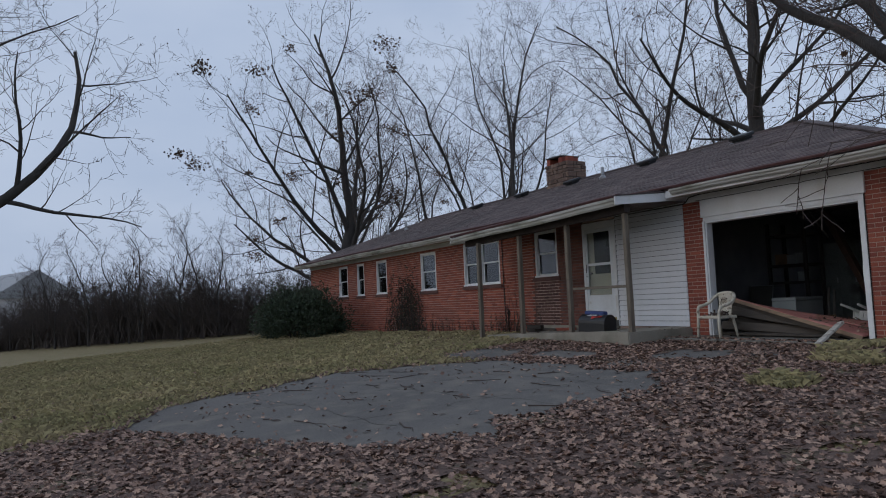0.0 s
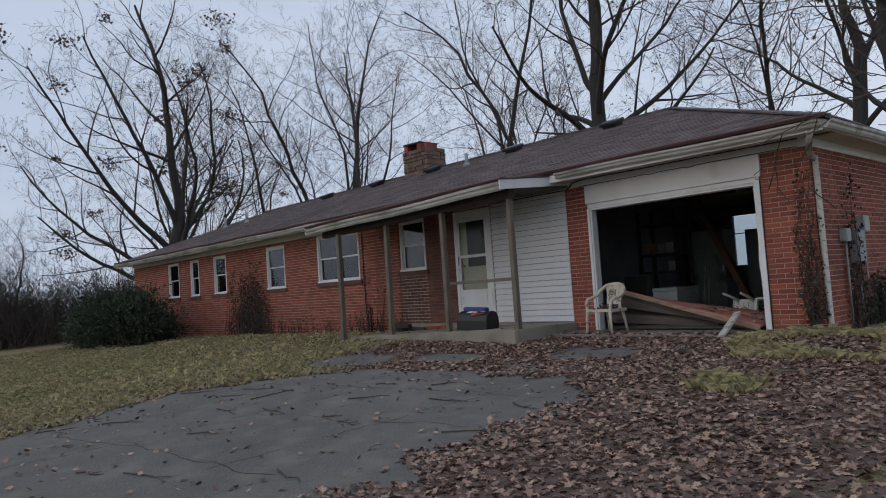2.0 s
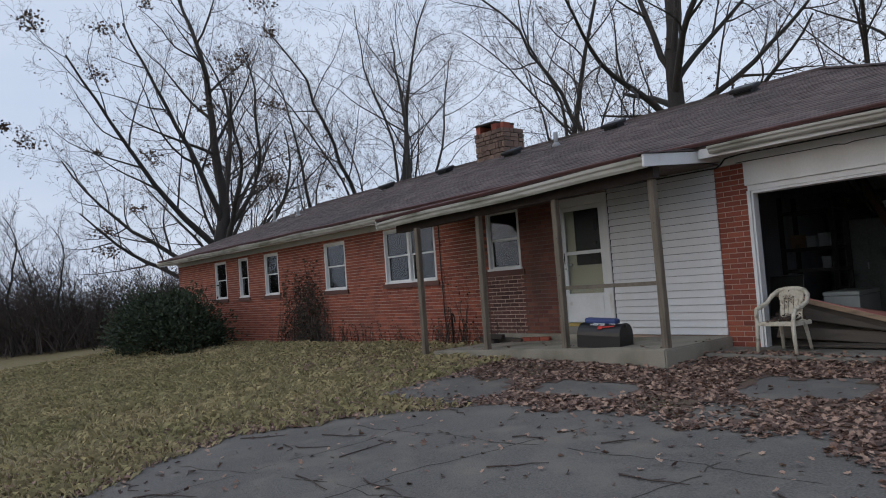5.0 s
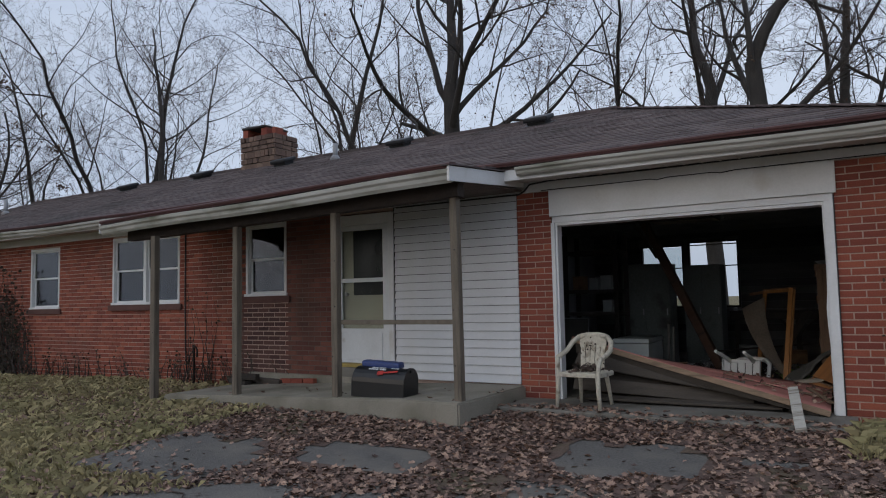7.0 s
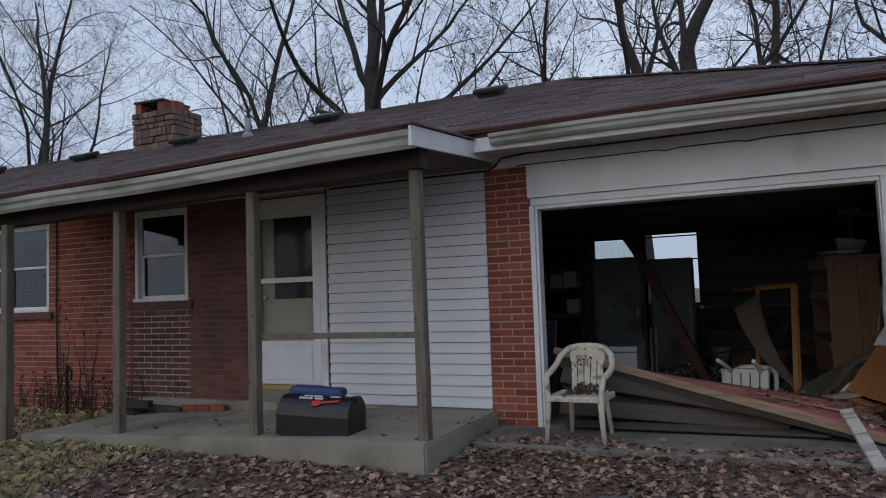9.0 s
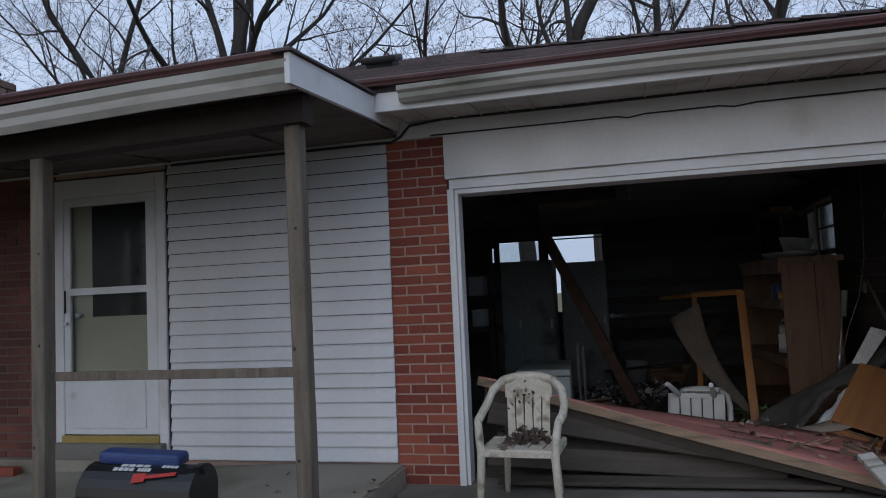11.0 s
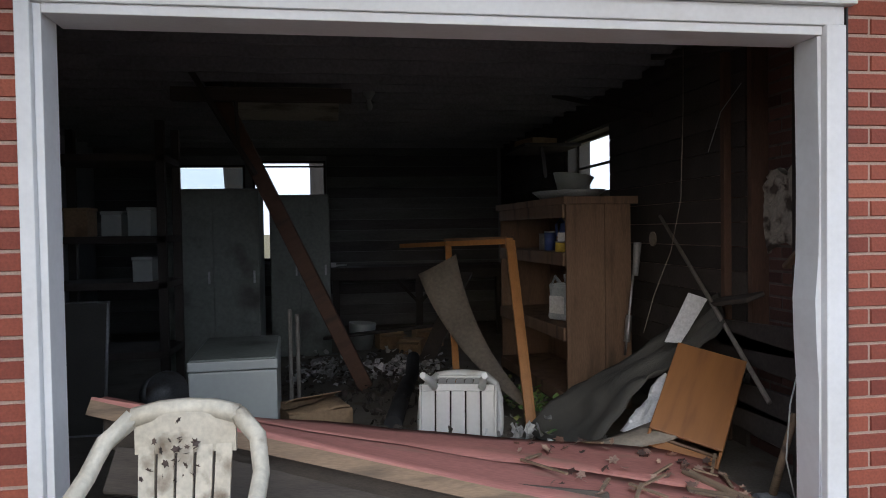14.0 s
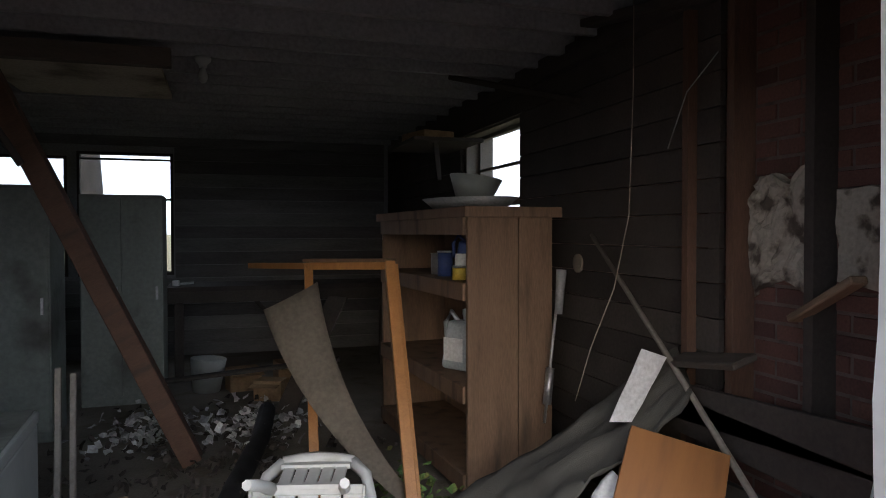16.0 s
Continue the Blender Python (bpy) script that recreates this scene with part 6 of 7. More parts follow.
def make_tree(seed, stem, rad, limbs, reach, tilt=(0.3, 0.9), lean=(0, 0), leaves=0, top=5, bend=0.09, lift=0.05, clumps=0, low=0.6):
    """A trunk that breaks up into long limbs; limbs are spread between two tilts from the upright."""
    q = random.Random(seed)
    v1, f1, v2, f2, tips = [], [], [], [], []
    p, d = Vector((0, 0, -0.4)), Vector((lean[0], lean[1], 1)).normalized()
    n, pts, radii = 8, [], []
    for i in range(n + 1):
        pts.append(p.copy())
        radii.append(rad * (1.28 if i == 0 else 1.0 - 0.28 * i / n))
        d = (d + Vector((q.gauss(0, 0.05), q.gauss(0, 0.05), 0.03))).normalized()
        p = p + d * (stem + 0.4) / n
    ring_tube(v1, f1, pts, radii, 10)
    az = q.uniform(0, 6.283)
    for k in range(limbs):
        s = low + (1 - low) * (k + 1) / limbs
        i = min(n - 1, int(s * n))
        o = pts[i].lerp(pts[i + 1], s * n - i) if s < 1 else pts[-1]
        az += 2.4 + q.gauss(0, 0.35)
        # the last limb goes on upright, the lower ones reach outwards
        w = (limbs - 1 - k) / max(1, limbs - 1)
        a = tilt[0] + (tilt[1] - tilt[0]) * w if k < limbs - 1 else tilt[0] * 0.4
        nd = Vector((math.cos(az) * math.sin(a) + lean[0], math.sin(az) * math.sin(a) + lean[1], math.cos(a))).normalized()
        grow(q, v1, f1, v2, f2, tips, o, nd, reach * q.uniform(0.85, 1.08) * (1.0 - 0.36 * w), rad * (q.uniform(0.32, 0.44) if k < limbs - 1 else 0.66), 1, top, bend, lift)
    q2 = random.Random(seed + 1)
    lv, lf = leaf_shapes(leaves, lambda w: tuple(w.choice(tips) + Vector((w.gauss(0, 0.05), w.gauss(0, 0.05), w.gauss(0, 0.05)))), 0.11, q2, 1.3)
    for _ in range(clumps):
        # a squirrel's nest or a tuft of dead leaves caught among the twigs
        c, w = q2.choice(tips), q2.uniform(0.16, 0.4)
        av, af = leaf_shapes(int(260 * w), lambda z: tuple(c + Vector((z.gauss(0, w), z.gauss(0, w), z.gauss(0, w * 0.6)))), 0.16, q2, 1.3)
        lf += [tuple(i + len(lv) for i in t) for t in af]
        lv += av
    return from_arrays("trunk", v1, f1, "bark", True), from_arrays("crown", v2, f2, "twig"), (from_arrays("leaves", lv, lf, "tree_leaf") if lv else None)


def plant(meshes, at, label):
    th = thing("tree", label, "tree", at)
    for name, me in zip(("trunk", "crown", "leaves"), meshes):
        if me:
            o = new(name, me)
            o.parent = th
    return th


T1 = make_tree(101, 6.0, 0.46, 10, 13.5, (0.3, 1.2), leaves=900, bend=0.075, lift=0.085, clumps=22, low=0.3)
T2 = make_tree(102, 6.0, 0.26, 4, 14.5, (0.22, 0.6), bend=0.085, lift=0.05, low=0.35)
T6 = make_tree(106, 8.0, 0.25, 4, 13.0, (0.2, 0.55), lean=(0.08, 0.03), bend=0.09, lift=0.045, low=0.45)
T3 = make_tree(103, 11.5, 0.48, 11, 12.5, (0.4, 1.4), leaves=2600, bend=0.08, lift=0.05, low=0.5)
T4 = make_tree(104, 10.0, 0.36, 5, 11.0, (0.3, 0.95), lean=(-0.12, 0.0), leaves=500, bend=0.085, low=0.55)
T7 = make_tree(107, 10.0, 0.40, 5, 10.5, (0.3, 1.0), lean=(-0.06, 0.0), leaves=400, bend=0.085, low=0.55)
T8 = make_tree(109, 6.5, 0.46, 8, 12.5, (0.4, 1.35), bend=0.07, lift=0.04, low=0.3)
T5 = make_tree(105, 1.3, 0.10, 4, 4.2, (0.2, 0.9), top=4, bend=0.1, lift=0.07)
for me, x, y, rz, s, label in (
        (T1, -34.6, 5.8, 20, 1.08, "large bare maple with spreading limbs behind the house"),
        (T2, -37.2, 17.0, 0, 1.05, "tall slender bare tree behind the house"), (T6, -33.0, 17.0, 120, 1.1, "tall slender bare tree behind the house"),
        (T2, -29.9, 17.0, 230, 1.12, "tall slender bare tree behind the house"), (T6, -42.2, 17.5, 300, 0.9, "tall slender bare tree behind the house"),
        (T6, -19.3, 17.2, 60, 1.0, "tall slender bare tree behind the house"),
        (T3, -13.3, 19.8, 40, 1.0, "big spreading bare oak behind the house with a few brown leaves"), (T2, -16.0, 17.4, 300, 0.9, "tall slender bare tree behind the house"),
        (T4, -2.4, 24.4, 0, 1.08, "leaning bare tree behind the garage"), (T7, 0.75, 20.2, 150, 1.0, "thick bare tree behind the garage"),
        (T6, 2.1, 19.3, 80, 1.05, "tall slender bare tree behind the garage"),
        (T4, 6.5, 21.0, 200, 1.0, "thick bare tree behind the garage"), (T8, -16.0, -15.6, 75, 1.28, "large bare maple on the lawn's edge"),
        (T2, 9.5, 24, 200, 1.0, "tall slender bare tree behind the house"), (T1, -52, 14, 140, 1.0, "large bare maple far behind the house"), (T2, -8, 28, 10, 1.0, "tall slender bare tree behind the house")):
    plant(me, pose(x, y, ground_z(x, y), 0, 0, rz) @ Matrix.Scale(s, 4), label)


# big oak beside the drive, one heavy forked limb reaching low over it
q = random.Random(108)
gz = ground_z(8.8, -4.6)
v1, f1, v2, f2, tips = [], [], [], [], []
limbs = (([(8.8, -4.6, gz - 0.4), (8.65, -4.6, 0.8), (8.5, -4.65, 2.2), (8.4, -4.6, 4.5), (8.1, -4.5, 7.5), (8.0, -4.2, 11.0), (7.7, -4.1, 14.0)], 0.40, 0.10, 9),
         ([(8.6, -4.65, 1.4), (8.0, -4.85, 1.75), (7.4, -5.0, 2.08), (6.83, -5.0, 2.45), (6.4, -5.0, 2.78), (5.9, -5.0, 3.25), (5.25, -5.0, 3.82), (4.5, -4.9, 4.6), (3.7, -4.8, 5.3)], 0.105, 0.02, 8),
         ([(6.75, -5.0, 2.52), (6.35, -4.92, 3.05), (6.0, -4.85, 3.6), (5.7, -4.8, 4.3), (5.3, -4.6, 5.3)], 0.075, 0.025, 7),
         ([(8.45, -4.6, 3.4), (7.7, -4.5, 3.7), (6.9, -4.3, 3.75), (6.0, -4.2, 3.7), (5.2, -4.1, 3.8)], 0.05, 0.012, 6),
         ([(8.4, -4.6, 4.4), (7.4, -4.7, 5.4), (6.2, -4.9, 6.6), (4.8, -5.0, 7.6)], 0.10, 0.03, 7))
for line, r0, r1, sides in limbs:
    pts = [Vector(p) for p in line]
    fine = []
    for a, b in zip(pts, pts[1:]):
        for s in (0.0, 0.34, 0.67):
            fine.append(a.lerp(b, s) + Vector((q.gauss(0, 0.02), q.gauss(0, 0.02), q.gauss(0, 0.015))))
    fine.append(pts[-1])
    n = len(fine) - 1
    ring_tube(v1, f1, fine, [r0 + (r1 - r0) * i / n for i in range(n + 1)], sides)
    for i in range(2 if r0 < 0.3 else 9, n + 1):
        for _ in range(1):
            d = (fine[i] - fine[i - 1]).normalized()
            nd = (d * 0.7 + Vector((q.gauss(0, 0.6), q.gauss(0, 0.6), q.uniform(-0.35, 0.8)))).normalized()
            big = r0 >= 0.3
            grow(q, v1, f1, v2, f2, tips, fine[i].copy(), nd, q.uniform(2.0, 4.0) if big else q.uniform(0.7, 1.9), max(0.007, 0.16 * (r0 + (r1 - r0) * i / n)), 2 if big else 3, 5, 0.1, 0.02)
lv, lf = leaf_shapes(160, lambda w: tuple(w.choice(tips)), 0.07, q, 1.3)
plant((from_arrays("trunk", v1, f1, "bark", True), from_arrays("crown", v2, f2, "twig"), from_arrays("leaves", lv, lf, "tree_leaf")), pose(0, 0, 0), "big bare oak with a heavy forked limb over the drive")
q = random.Random(31)
for k in range(15):
    x = -28.5 - 15 * k / 14 + q.uniform(-1.5, 1.5)
    y = -2.5 - 11 * k / 14 + q.uniform(-1, 1)
    plant(T5, pose(x, y, ground_z(x, y), 0, 0, q.uniform(0, 360)) @ Matrix.Scale(q.uniform(0.7, 1.15), 4), "thin bare sapling in the hedgerow")


def thicket(seed, n=75):
    """Wild leafless brush: many arching thin stems with twigs."""
    q = random.Random(seed)
    v, f = [], []
    for _ in range(n):
        p = Vector((q.gauss(0, 0.9), q.gauss(0, 0.9), 0))
        d = Vector((q.gauss(0, 0.35), q.gauss(0, 0.35), 1)).normalized()
        pts, h = [p.copy()], q.uniform(1.2, 3.2)
        for i in range(6):
            d = (d + Vector((q.gauss(0, 0.16), q.gauss(0, 0.16), -0.07))).normalized()
            p = p + d * h / 6
            pts.append(p.copy())
        ring_tube(v, f, pts, [0.016 * (1 - i / 7.5) for i in range(7)], 3)
        for i in range(2, 7):
            for _ in range(2):
                e = (d + Vector((q.gauss(0, 0.8), q.gauss(0, 0.8), q.gauss(0.2, 0.5)))).normalized()
                l = q.uniform(0.2, 0.6)
                ring_tube(v, f, [pts[i], pts[i] + e * l * 0.5, pts[i] + e * l + Vector((0, 0, q.gauss(0, 0.06)))], [0.008, 0.006, 0.003], 3)
    return from_arrays("stems", v, f, "brush")


BR = [thicket(41), thicket(42), thicket(43)]
for k in range(70):
    s = k / 69
    x, y = -26.5 - 22 * s + q.uniform(-1.5, 1.5), 1.5 - 17 * s + q.uniform(-1.4, 1.4) + (3 if k % 3 == 0 else 0)
    th = thing("thicket", "tangled leafless brush along the lawn's edge", "brush", pose(x, y, ground_z(x, y), 0, 0, q.uniform(0, 360)) @ Matrix.Scale(q.uniform(0.5, 1.5), 4), group="hedgerow brush")
    o = new("brushwood", BR[k % 3])
    o.parent = th
    tagged(o, kind="stuff")
for k in range(30):
    x, y = -26 - 2 * q.random() * 12, 8 + 26 * q.random()
    th = thing("thicket", "tangled leafless brush behind the house", "brush", pose(x, y, ground_z(x, y), 0, 0, q.uniform(0, 360)) @ Matrix.Scale(q.uniform(0.9, 1.5), 4), group="hedgerow brush")
    o = new("brushwood", BR[k % 3])
    o.parent = th
    tagged(o, kind="stuff")

# evergreen shrub at the far corner of the house
yw = thing("yew_shrub", "broad ragged dark green yew before the far end of the house", "shrub", pose(-19.6, -2.1, ground_z(-19.6, -2.1)))
bm = bmesh.new()
for k in range(16):
    a = q.uniform(0, 6.28)
    add_tube(bm, [(0.3 * math.cos(a), 0.3 * math.sin(a), -0.1), (1.0 * math.cos(a), 0.7 * math.sin(a), 0.7), (1.7 * math.cos(a), 1.0 * math.sin(a), 1.3)], [0.05, 0.035, 0.015], 5)
tagged(part("branches", bm, "bark", yw), kind="stuff")
v, f = [], []
# ragged sprays: each bough carries a fan of short needled shoots
boughs = []
for _ in range(420):
    a, e = q.uniform(0, 6.283), math.acos(q.uniform(-0.02, 1.0))
    rr = (1 + 0.16 * math.sin(3 * a + 1) * math.sin(3 * e) + 0.1 * math.sin(7 * a + 2 * e)) * q.uniform(0.78, 1.0)
    boughs.append((Vector((3.7 * rr * math.sin(e) * math.cos(a), 1.4 * rr * math.sin(e) * math.sin(a), 0.12 + 1.85 * rr * max(0.0, math.cos(e)) ** 0.8)),
                   Vector((math.sin(e) * math.cos(a), math.sin(e) * math.sin(a), 0.35 + math.cos(e) * 0.7)).normalized()))
for c0, out in boughs:
    size = q.uniform(0.16, 0.42)
    for _ in range(60):
        c = c0 + Vector((q.gauss(0, size), q.gauss(0, size * 0.8), q.gauss(0, size * 0.45))) - out * 0.15
        d = (out + Vector((q.gauss(0, 0.55), q.gauss(0, 0.55), q.gauss(0, 0.45)))).normalized() * q.uniform(0.07, 0.2)
        s = d.cross(Vector((q.gauss(0, 1), q.gauss(0, 1), q.gauss(0, 1)))).normalized() * 0.028
        k = len(v)
        v += [tuple(c), tuple(c + d * 0.5 + s), tuple(c + d), tuple(c + d * 0.5 - s)]
        f.append((k, k + 1, k + 2, k + 3))
o = new("foliage", from_arrays("foliage", v, f, "yew"))
o.parent = yw
tagged(o, kind="stuff")

# a pale barn far behind the hedgerow
bn = thing("barn", "pale weathered barn far beyond the hedgerow", "barn", pose(-78, -14, ground_z(-60, -14), 0, 0, 20))
part("walls", box((-5, -4, -1), (5, 4, 4.2)), "barn", bn)
bm = bmesh.new()
vs = [bm.verts.new(p) for p in ((-5.3, -4.4, 4.1), (5.3, -4.4, 4.1), (5.3, 4.4, 4.1), (-5.3, 4.4, 4.1), (-5.3, 0, 7), (5.3, 0, 7))]
for face in ((0, 1, 5, 4), (2, 3, 4, 5), (0, 4, 3), (1, 2, 5), (0, 3, 2, 1)):
    bm.faces.new([vs[i] for i in face])
part("roof", bm, "grey_metal", bn)
part("door", box((5.0, -1.4, -0.5), (5.06, 1.4, 3), 0.0), "grey_wood", bn)

# ---- leaves, grass and twigs on the ground ----
def litter_density(x, y):
    """How thick the leaves lie, from 0 to 1, thinning out unevenly away from the drive."""
    far = max((x - 9.0) / 5.0, (-11.8 - y) / 4.5, 0.0) + 0.45 * noise.noise(Vector((x * 0.35, y * 0.35, 7.0)))
    return near_density(x, y) * min(1.0, max(0.03, 1.25 - 1.3 * far))


def near_density(x, y):
    """The same without the thinning."""
    if on_asphalt(x, y) or bare_patch(x, y):
        return 0.018
    if y > -0.83 and -0.44 < x < 3.3:
        return 0.6 if y < -0.56 + 0.12 * math.sin(3.1 * x) else 0.05
    if y > -1.74 and -5.4 < x < -0.42:
        return 0.006
    if x > lerp(y, DRIVE_L) + wob(y) - 0.25:
        n = noise.noise(Vector((x * 0.7, y * 0.7, 3.0)))
        return max(0.3, min(1.0, 0.85 + 0.8 * n)) if y > -9.5 else 0.9
    e = lerp(y, DRIVE_L) + wob(y) - x
    near_house = max(0.0, 1 - abs(y + 1.9) / 2.4) * max(0.0, 1 - max(0, -x - 4) / 8)
    return min(1.0, 0.85 * math.exp(-e / 0.5) + 0.22 * math.exp(-e / 2.2) * max(0.0, 0.6 + noise.noise(Vector((x * 0.9, y * 0.9, 2.0)))) + 0.75 * near_house + 0.02)


def leaf_spot(w):
    while True:
        k = w.random()
        if k < 0.68:
            x, y = w.uniform(-4.5, 10.5), w.uniform(-12.5, -0.36)
        elif k < 0.80:
            x, y = w.uniform(-11.0, -4.5), w.uniform(-3.6, -0.3)
        else:
            x, y = w.uniform(-9, 15), w.uniform(-17, -0.36)
        if w.random() < litter_density(x, y):
            z = ground_z(x, y) + 0.02 + abs(w.gauss(0, 0.012))
            if y > -1.74 and -5.4 < x < -0.42:
                z = porch_z(x) + 0.007
            elif y > -0.83 and -0.44 < x < 3.3:
                z = 0.004
            return (x, y, z)


mv, mf, mi = [], [], {}
for i in range(-24, 70):
    for j in range(-72, -1):
        x, y = (i + 0.5) * 0.25, (j + 0.5) * 0.25
        if litter_density(x, y) > 0.45 and not (y > -2.0 and -5.6 < x < -0.2) and not (y > -1.1 and x < 3.5) and not on_asphalt(x + 0.2, y) and not on_asphalt(x - 0.2, y) and not on_asphalt(x, y - 0.2) and not on_asphalt(x, y + 0.2):
            ks = ((i, j), (i + 1, j), (i + 1, j + 1), (i, j + 1))
            for p in ks:
                if p not in mi:
                    mi[p] = len(mv)
                    u, w = p[0] * 0.25 + 0.09 * noise.noise(Vector((p[0] * 3.1, p[1] * 2.7, 1))), p[1] * 0.25 + 0.09 * noise.noise(Vector((p[0] * 2.3, p[1] * 3.3, 5)))
                    mv.append((u, w, ground_z(u, w) + 0.022))
            mf.append([mi[p] for p in ks])
ob = new("leaf_mould", from_arrays("leaf_mould", mv, mf, "leaf_mat", True))
tagged(ob, "matted layer of rotting brown leaves", "leaf mould", kind="stuff")
v, f = leaf_shapes(84000, leaf_spot, 0.068, random.Random(51), 0.36)
ob = new("fallen_leaves", from_arrays("fallen_leaves", v, f, "dead_leaf"))
tagged(ob, "thick carpet of fallen brown oak leaves on the ground", "leaves", kind="stuff")

q = random.Random(61)
v, f = [], []
made = 0
while made < 105000:
    if q.random() < 0.75:
        x, y = q.uniform(-24, -0.5), q.uniform(-13, -0.1)
    else:
        x, y = q.uniform(3.2, 9), q.uniform(-6.5, -0.3)
    if on_asphalt(x, y) or bare_patch(x, y) or (y > -1.76 and -5.42 < x < -0.4) or (x < 3.3 and x > -3.3 and y > -4.4):
        continue
    if x > 2.0 and noise.noise(Vector((x * 0.8, y * 0.8, 9))) < (0.42 if y < -2.6 else 0.0):
        continue
    g = noise.noise(Vector((x * 0.5, y * 0.5, 1)))
    if q.random() > 0.55 + 0.6 * g + (0.1 if x < -3 else 0.3):
        continue
    h, a = q.uniform(0.03, 0.11) * (1.3 if x > 2 else 1) * (1 + 0.9 * max(0.0, noise.noise(Vector((x * 1.7, y * 1.7, 4))))), q.uniform(0, 6.28)
    z = ground_z(x, y)
    l = h * q.uniform(0.5, 1.4)
    k = len(v)
    ca, sa, w = math.cos(a), math.sin(a), 0.0065 + 0.0007 * max(0.0, -x)
    v += [(x - sa * w, y + ca * w, z), (x + sa * w, y - ca * w, z), (x + ca * l * 0.4, y + sa * l * 0.4, z + h * 0.75), (x + ca * l, y + sa * l, z + h * 0.8)]
    f += [(k, k + 1, k + 2), (k + 1, k + 3, k + 2)]
    made += 1
ob = new("grass", from_arrays("grass", v, f, "grass"))
tagged(ob, "matted dry yellow-green winter grass", "grass", kind="stuff")

q = random.Random(71)
for k in range(34):
    x, y = q.uniform(-3, 3.4), q.uniform(-9.3, -4.2)
    if not on_asphalt(x, y):
        continue
    a, l = q.gauss(0.15, 0.5), q.uniform(0.15, 0.75)
    pts = []
    for i in range(5):
        u = (i / 4 - 0.5) * l
        px, py = x + u * math.cos(a) + q.gauss(0, 0.02), y + u * math.sin(a) + q.gauss(0, 0.03)
        pts.append((px, py, ground_z(px, py) + 0.027))
    bm = tube(pts, [0.008, 0.007, 0.006, 0.005, 0.003], 5)
    if q.random() < 0.6:
        b = Vector(pts[2])
        add_tube(bm, [b, b + Vector((0.1 * math.cos(a + 0.7), 0.1 * math.sin(a + 0.7), 0.01))], [0.006, 0.003], 4)
    solid("fallen_twig", bm, "twig", "dark fallen twig on the asphalt", "twig", group="twigs on the drive")
# cracks across the drive: broken dark seams, slightly sunk lips
q = random.Random(77)
for a, b in (((-2.4, -7.4), (3.0, -6.3)), ((-1.9, -8.6), (2.6, -8.0)), ((-2.0, -5.6), (2.9, -5.0)), ((-0.4, -9.6), (0.5, -4.4)), ((1.7, -8.8), (2.2, -4.6)), ((-1.6, -8.9), (-1.2, -5.0))):
    bm, pts, n = bmesh.new(), [], 34
    for i in range(n + 1):
        u = i / n
        px = a[0] + (b[0] - a[0]) * u + 0.16 * noise.noise(Vector((u * 6, a[0], 1))) + q.gauss(0, 0.018)
        py = a[1] + (b[1] - a[1]) * u + 0.16 * noise.noise(Vector((u * 6, a[1], 5))) + q.gauss(0, 0.018)
        pts.append(Vector((px, py, ground_z(px, py) + 0.0155)))
    for i in range(n):
        if not on_asphalt(pts[i].x, pts[i].y) or q.random() < 0.12:
            continue
        d = (pts[i + 1] - pts[i]).normalized()
        sd = Vector((-d.y, d.x, 0)) * q.uniform(0.004, 0.011)
        vs = [bm.verts.new(w) for w in (pts[i] - sd, pts[i + 1] - sd, pts[i + 1] + sd, pts[i] + sd)]
        bm.faces.new(vs)
    tagged(part("crack", bm, "dirt_dark", drive), kind="stuff")
# ---- bricks ----
BW, BH, JO = 0.248, 0.0762, 0.012


def course_bricks(u0, u1, z0, z1, holes, skew=0.0):
    """The bricks of a wall in running bond, cut round the openings: (start, end, bottom, top)."""
    out, k, z = [], 0, z0
    while z < z1 - 0.02:
        top = min(z + BH - JO, z1)
        gaps = sorted((h[0], h[1]) for h in holes if h[2] < top - 0.01 and h[3] > z + 0.01)
        u = u0 - (BW / 2 if k % 2 else 0) + skew
        while u < u1:
            pieces = [(max(u, u0), min(u + BW - JO, u1))]
            for a, b in gaps:
                nxt = []
                for p, q in pieces:
                    if q <= a or p >= b:
                        nxt.append((p, q))
                    else:
                        if a - p > 0:
                            nxt.append((p, a))
                        if q - b > 0:
                            nxt.append((b, q))
                pieces = nxt
            out += [(p, q, z, top) for p, q in pieces if q - p > 0.03]
            u += BW
        k += 1
        z += BH
    return out


def brick_shape(bm_v, bm_f, a, b, z0, z1, d, face):
    """One brick's proud front with sloped arrises: five faces; face puts (along, out, up) in place."""
    n, e = len(bm_v), 0.003
    bm_v += [face(a, 0, z0), face(b, 0, z0), face(b, 0, z1), face(a, 0, z1), face(a + e, d, z0 + e), face(b - e, d, z0 + e), face(b - e, d, z1 - e), face(a + e, d, z1 - e)]
    bm_f += [(n + 4, n + 5, n + 6, n + 7), (n, n + 1, n + 5, n + 4), (n + 1, n + 2, n + 6, n + 5), (n + 2, n + 3, n + 7, n + 6), (n + 3, n, n + 4, n + 7)]


q = random.Random(81)
front_face = lambda u, d, z: (u, -d, z)
holes = WINDOWS + [ENTRY]
zb = -0.61
near, far_v, far_f = [], [], []
dark_v, dark_f, bay_v, bay_f = [], [], [], []
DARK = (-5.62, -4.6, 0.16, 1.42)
BAY = (-5.66, -3.62)                     # browner brickwork under the porch roof
bm = bmesh.new()
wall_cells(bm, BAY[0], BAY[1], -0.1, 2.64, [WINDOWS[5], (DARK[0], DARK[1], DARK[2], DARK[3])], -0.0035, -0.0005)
part("dirty_joints", bm, "mortar_dark", wall_front, "dark mortar of the browner brickwork")
spans = [(X0, ENTRY[0], holes), (SIDING[1], 0.0, []), (3.2, X1, [])]
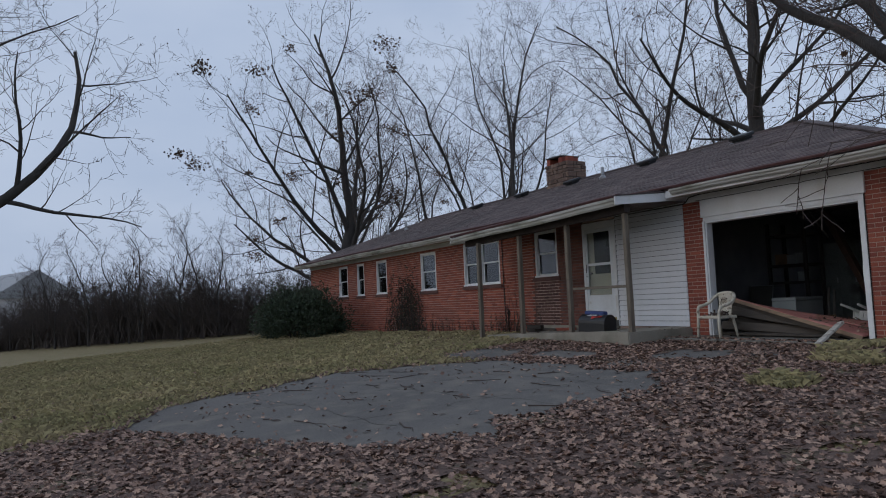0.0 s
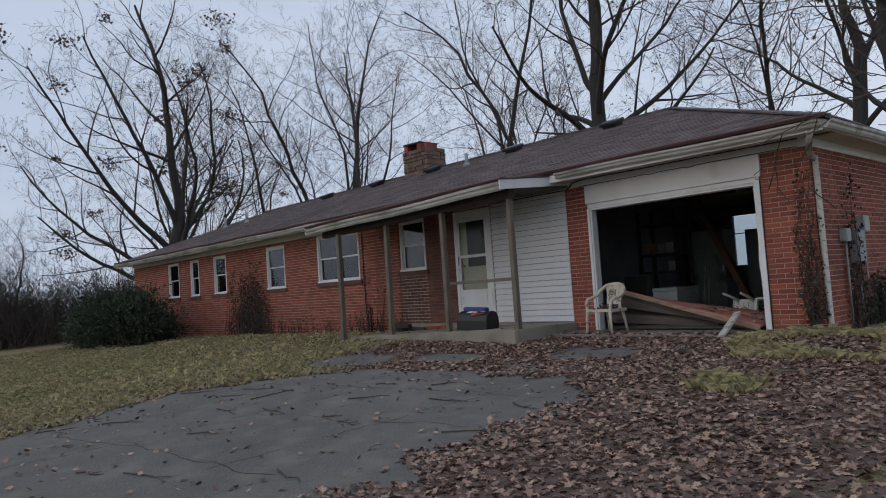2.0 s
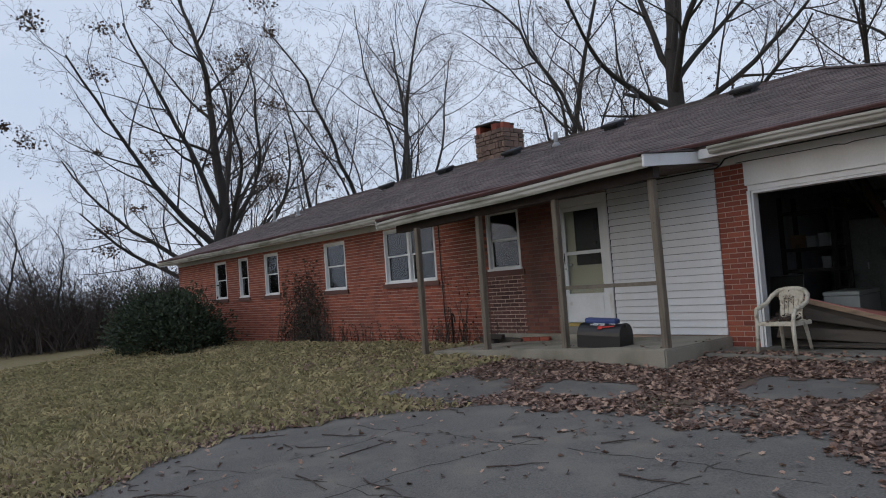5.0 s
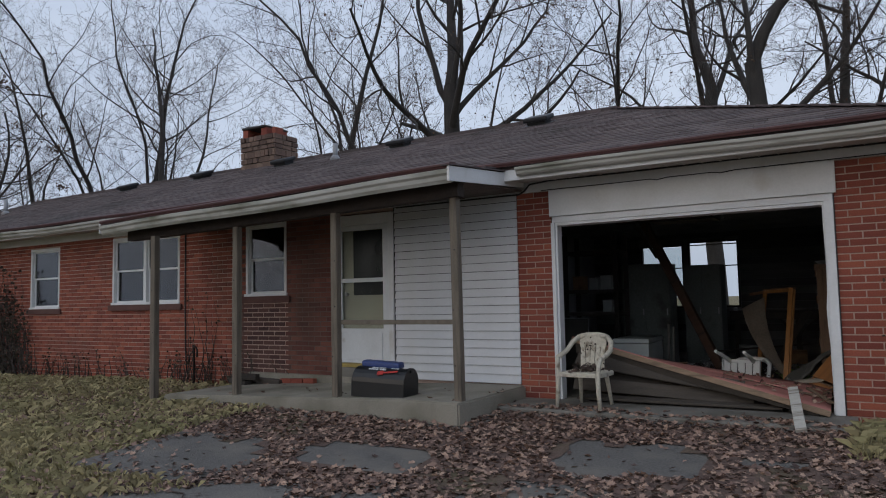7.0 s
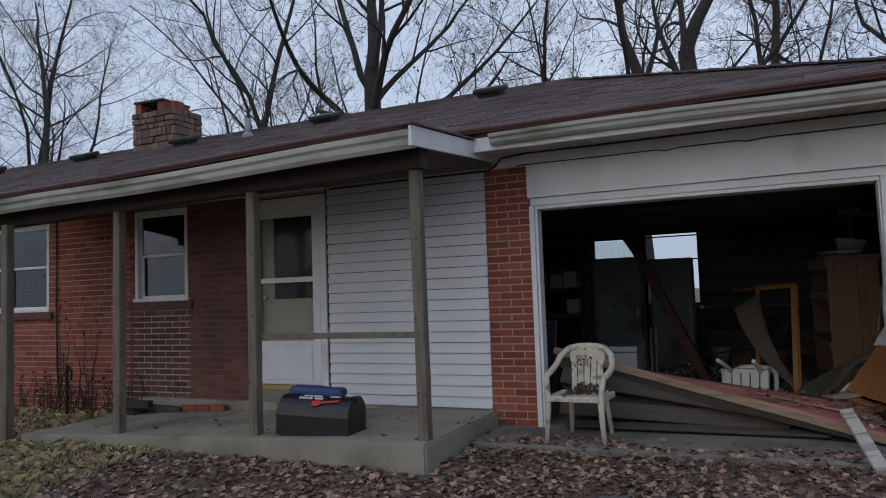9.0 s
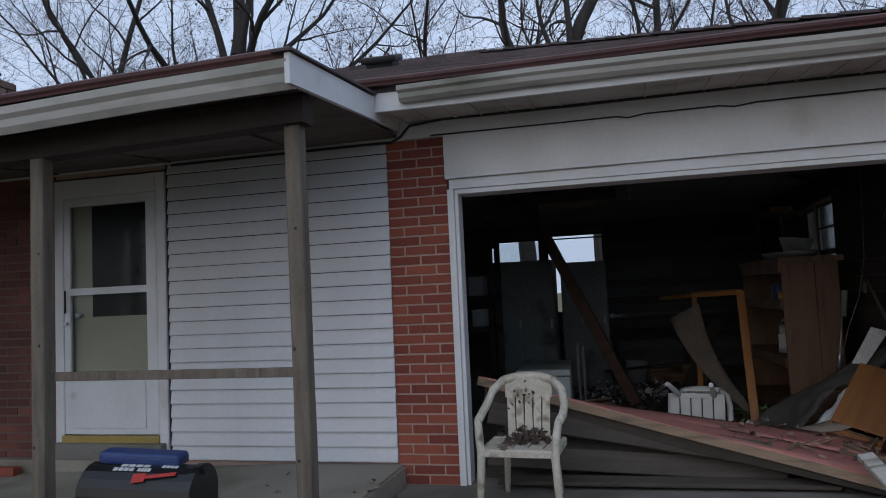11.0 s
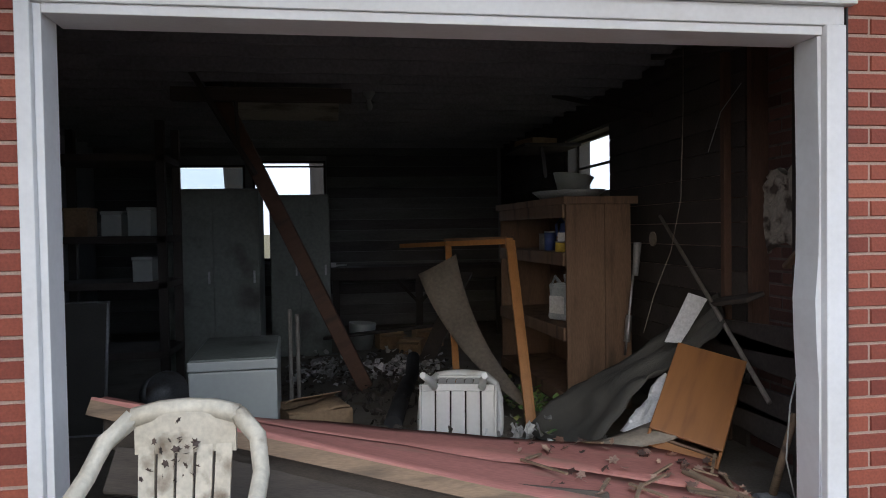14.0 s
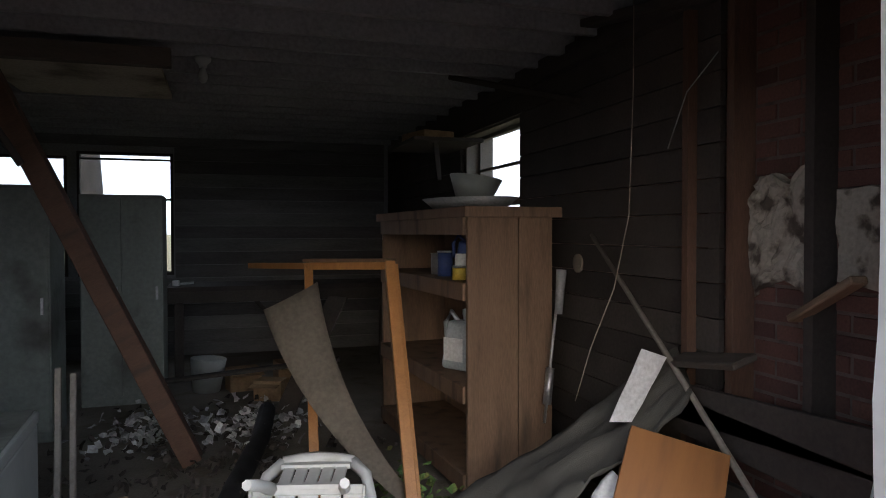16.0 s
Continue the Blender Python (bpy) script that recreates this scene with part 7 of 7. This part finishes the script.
for u0, u1, hs in spans:
    for a, b, z0, z1 in course_bricks(u0, u1, zb, 2.652, hs):
        if -0.5 < a < 0.01 or (a > 3.19 and z0 > 0.0):
            near.append((a, b, z0, z1))
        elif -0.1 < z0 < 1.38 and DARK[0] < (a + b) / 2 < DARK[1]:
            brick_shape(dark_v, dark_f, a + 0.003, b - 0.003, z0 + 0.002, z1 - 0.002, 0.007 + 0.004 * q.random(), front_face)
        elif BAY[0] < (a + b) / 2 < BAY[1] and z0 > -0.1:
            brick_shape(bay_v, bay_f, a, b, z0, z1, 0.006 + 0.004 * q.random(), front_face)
        else:
            brick_shape(far_v, far_f, a, b, z0, z1, 0.006 + 0.004 * q.random(), front_face)
made = {}
for a, b, z0, z1 in near:
    key = (round(b - a, 3), round(z1 - z0, 3))
    if key not in made:
        v, f = [], []
        brick_shape(v, f, 0, b - a, 0, z1 - z0, 0.009, front_face)
        made[key] = from_arrays("brick", v, f, "brick_piece")
    o = new("brick", made[key])
    o.parent = wall_front
    o.location = (a, 0.0015 * q.random(), z0)
ob = new("bricks", from_arrays("bricks", far_v, far_f, "brick"))
ob.parent = wall_front
tagged(ob, kind="stuff")
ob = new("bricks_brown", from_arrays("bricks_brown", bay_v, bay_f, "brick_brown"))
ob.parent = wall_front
tagged(ob, "brownish red bricks under the porch roof", kind="stuff")
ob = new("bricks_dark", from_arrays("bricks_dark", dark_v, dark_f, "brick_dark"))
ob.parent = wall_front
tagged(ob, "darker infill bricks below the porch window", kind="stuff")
v, f = [], []
for a, b, z0, z1 in course_bricks(0.0, YB, zb, 2.652, [SIDE_WIN]):
    brick_shape(v, f, a, b, z0, z1, 0.006 + 0.004 * q.random(), lambda u, d, z: (X1 + d, u, z))
ob = new("bricks", from_arrays("bricks", v, f, "brick"))
ob.parent = wall_right
tagged(ob, kind="stuff")
# inner face takes the darker brick: the dim indoor light is in its colour
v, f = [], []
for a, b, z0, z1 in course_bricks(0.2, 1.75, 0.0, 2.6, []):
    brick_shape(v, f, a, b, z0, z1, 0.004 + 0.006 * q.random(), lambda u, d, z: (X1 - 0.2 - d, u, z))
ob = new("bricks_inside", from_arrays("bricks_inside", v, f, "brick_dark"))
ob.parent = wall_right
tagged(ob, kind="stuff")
v, f = [], []
for a, b, z0, z1 in course_bricks(0.0, YB, zb, 2.652, []):
    brick_shape(v, f, a, b, z0, z1, 0.007, lambda u, d, z: (X0 - d, u, z))
ob = new("bricks", from_arrays("bricks", v, f, "brick"))
ob.parent = wall_left
tagged(ob, kind="stuff")
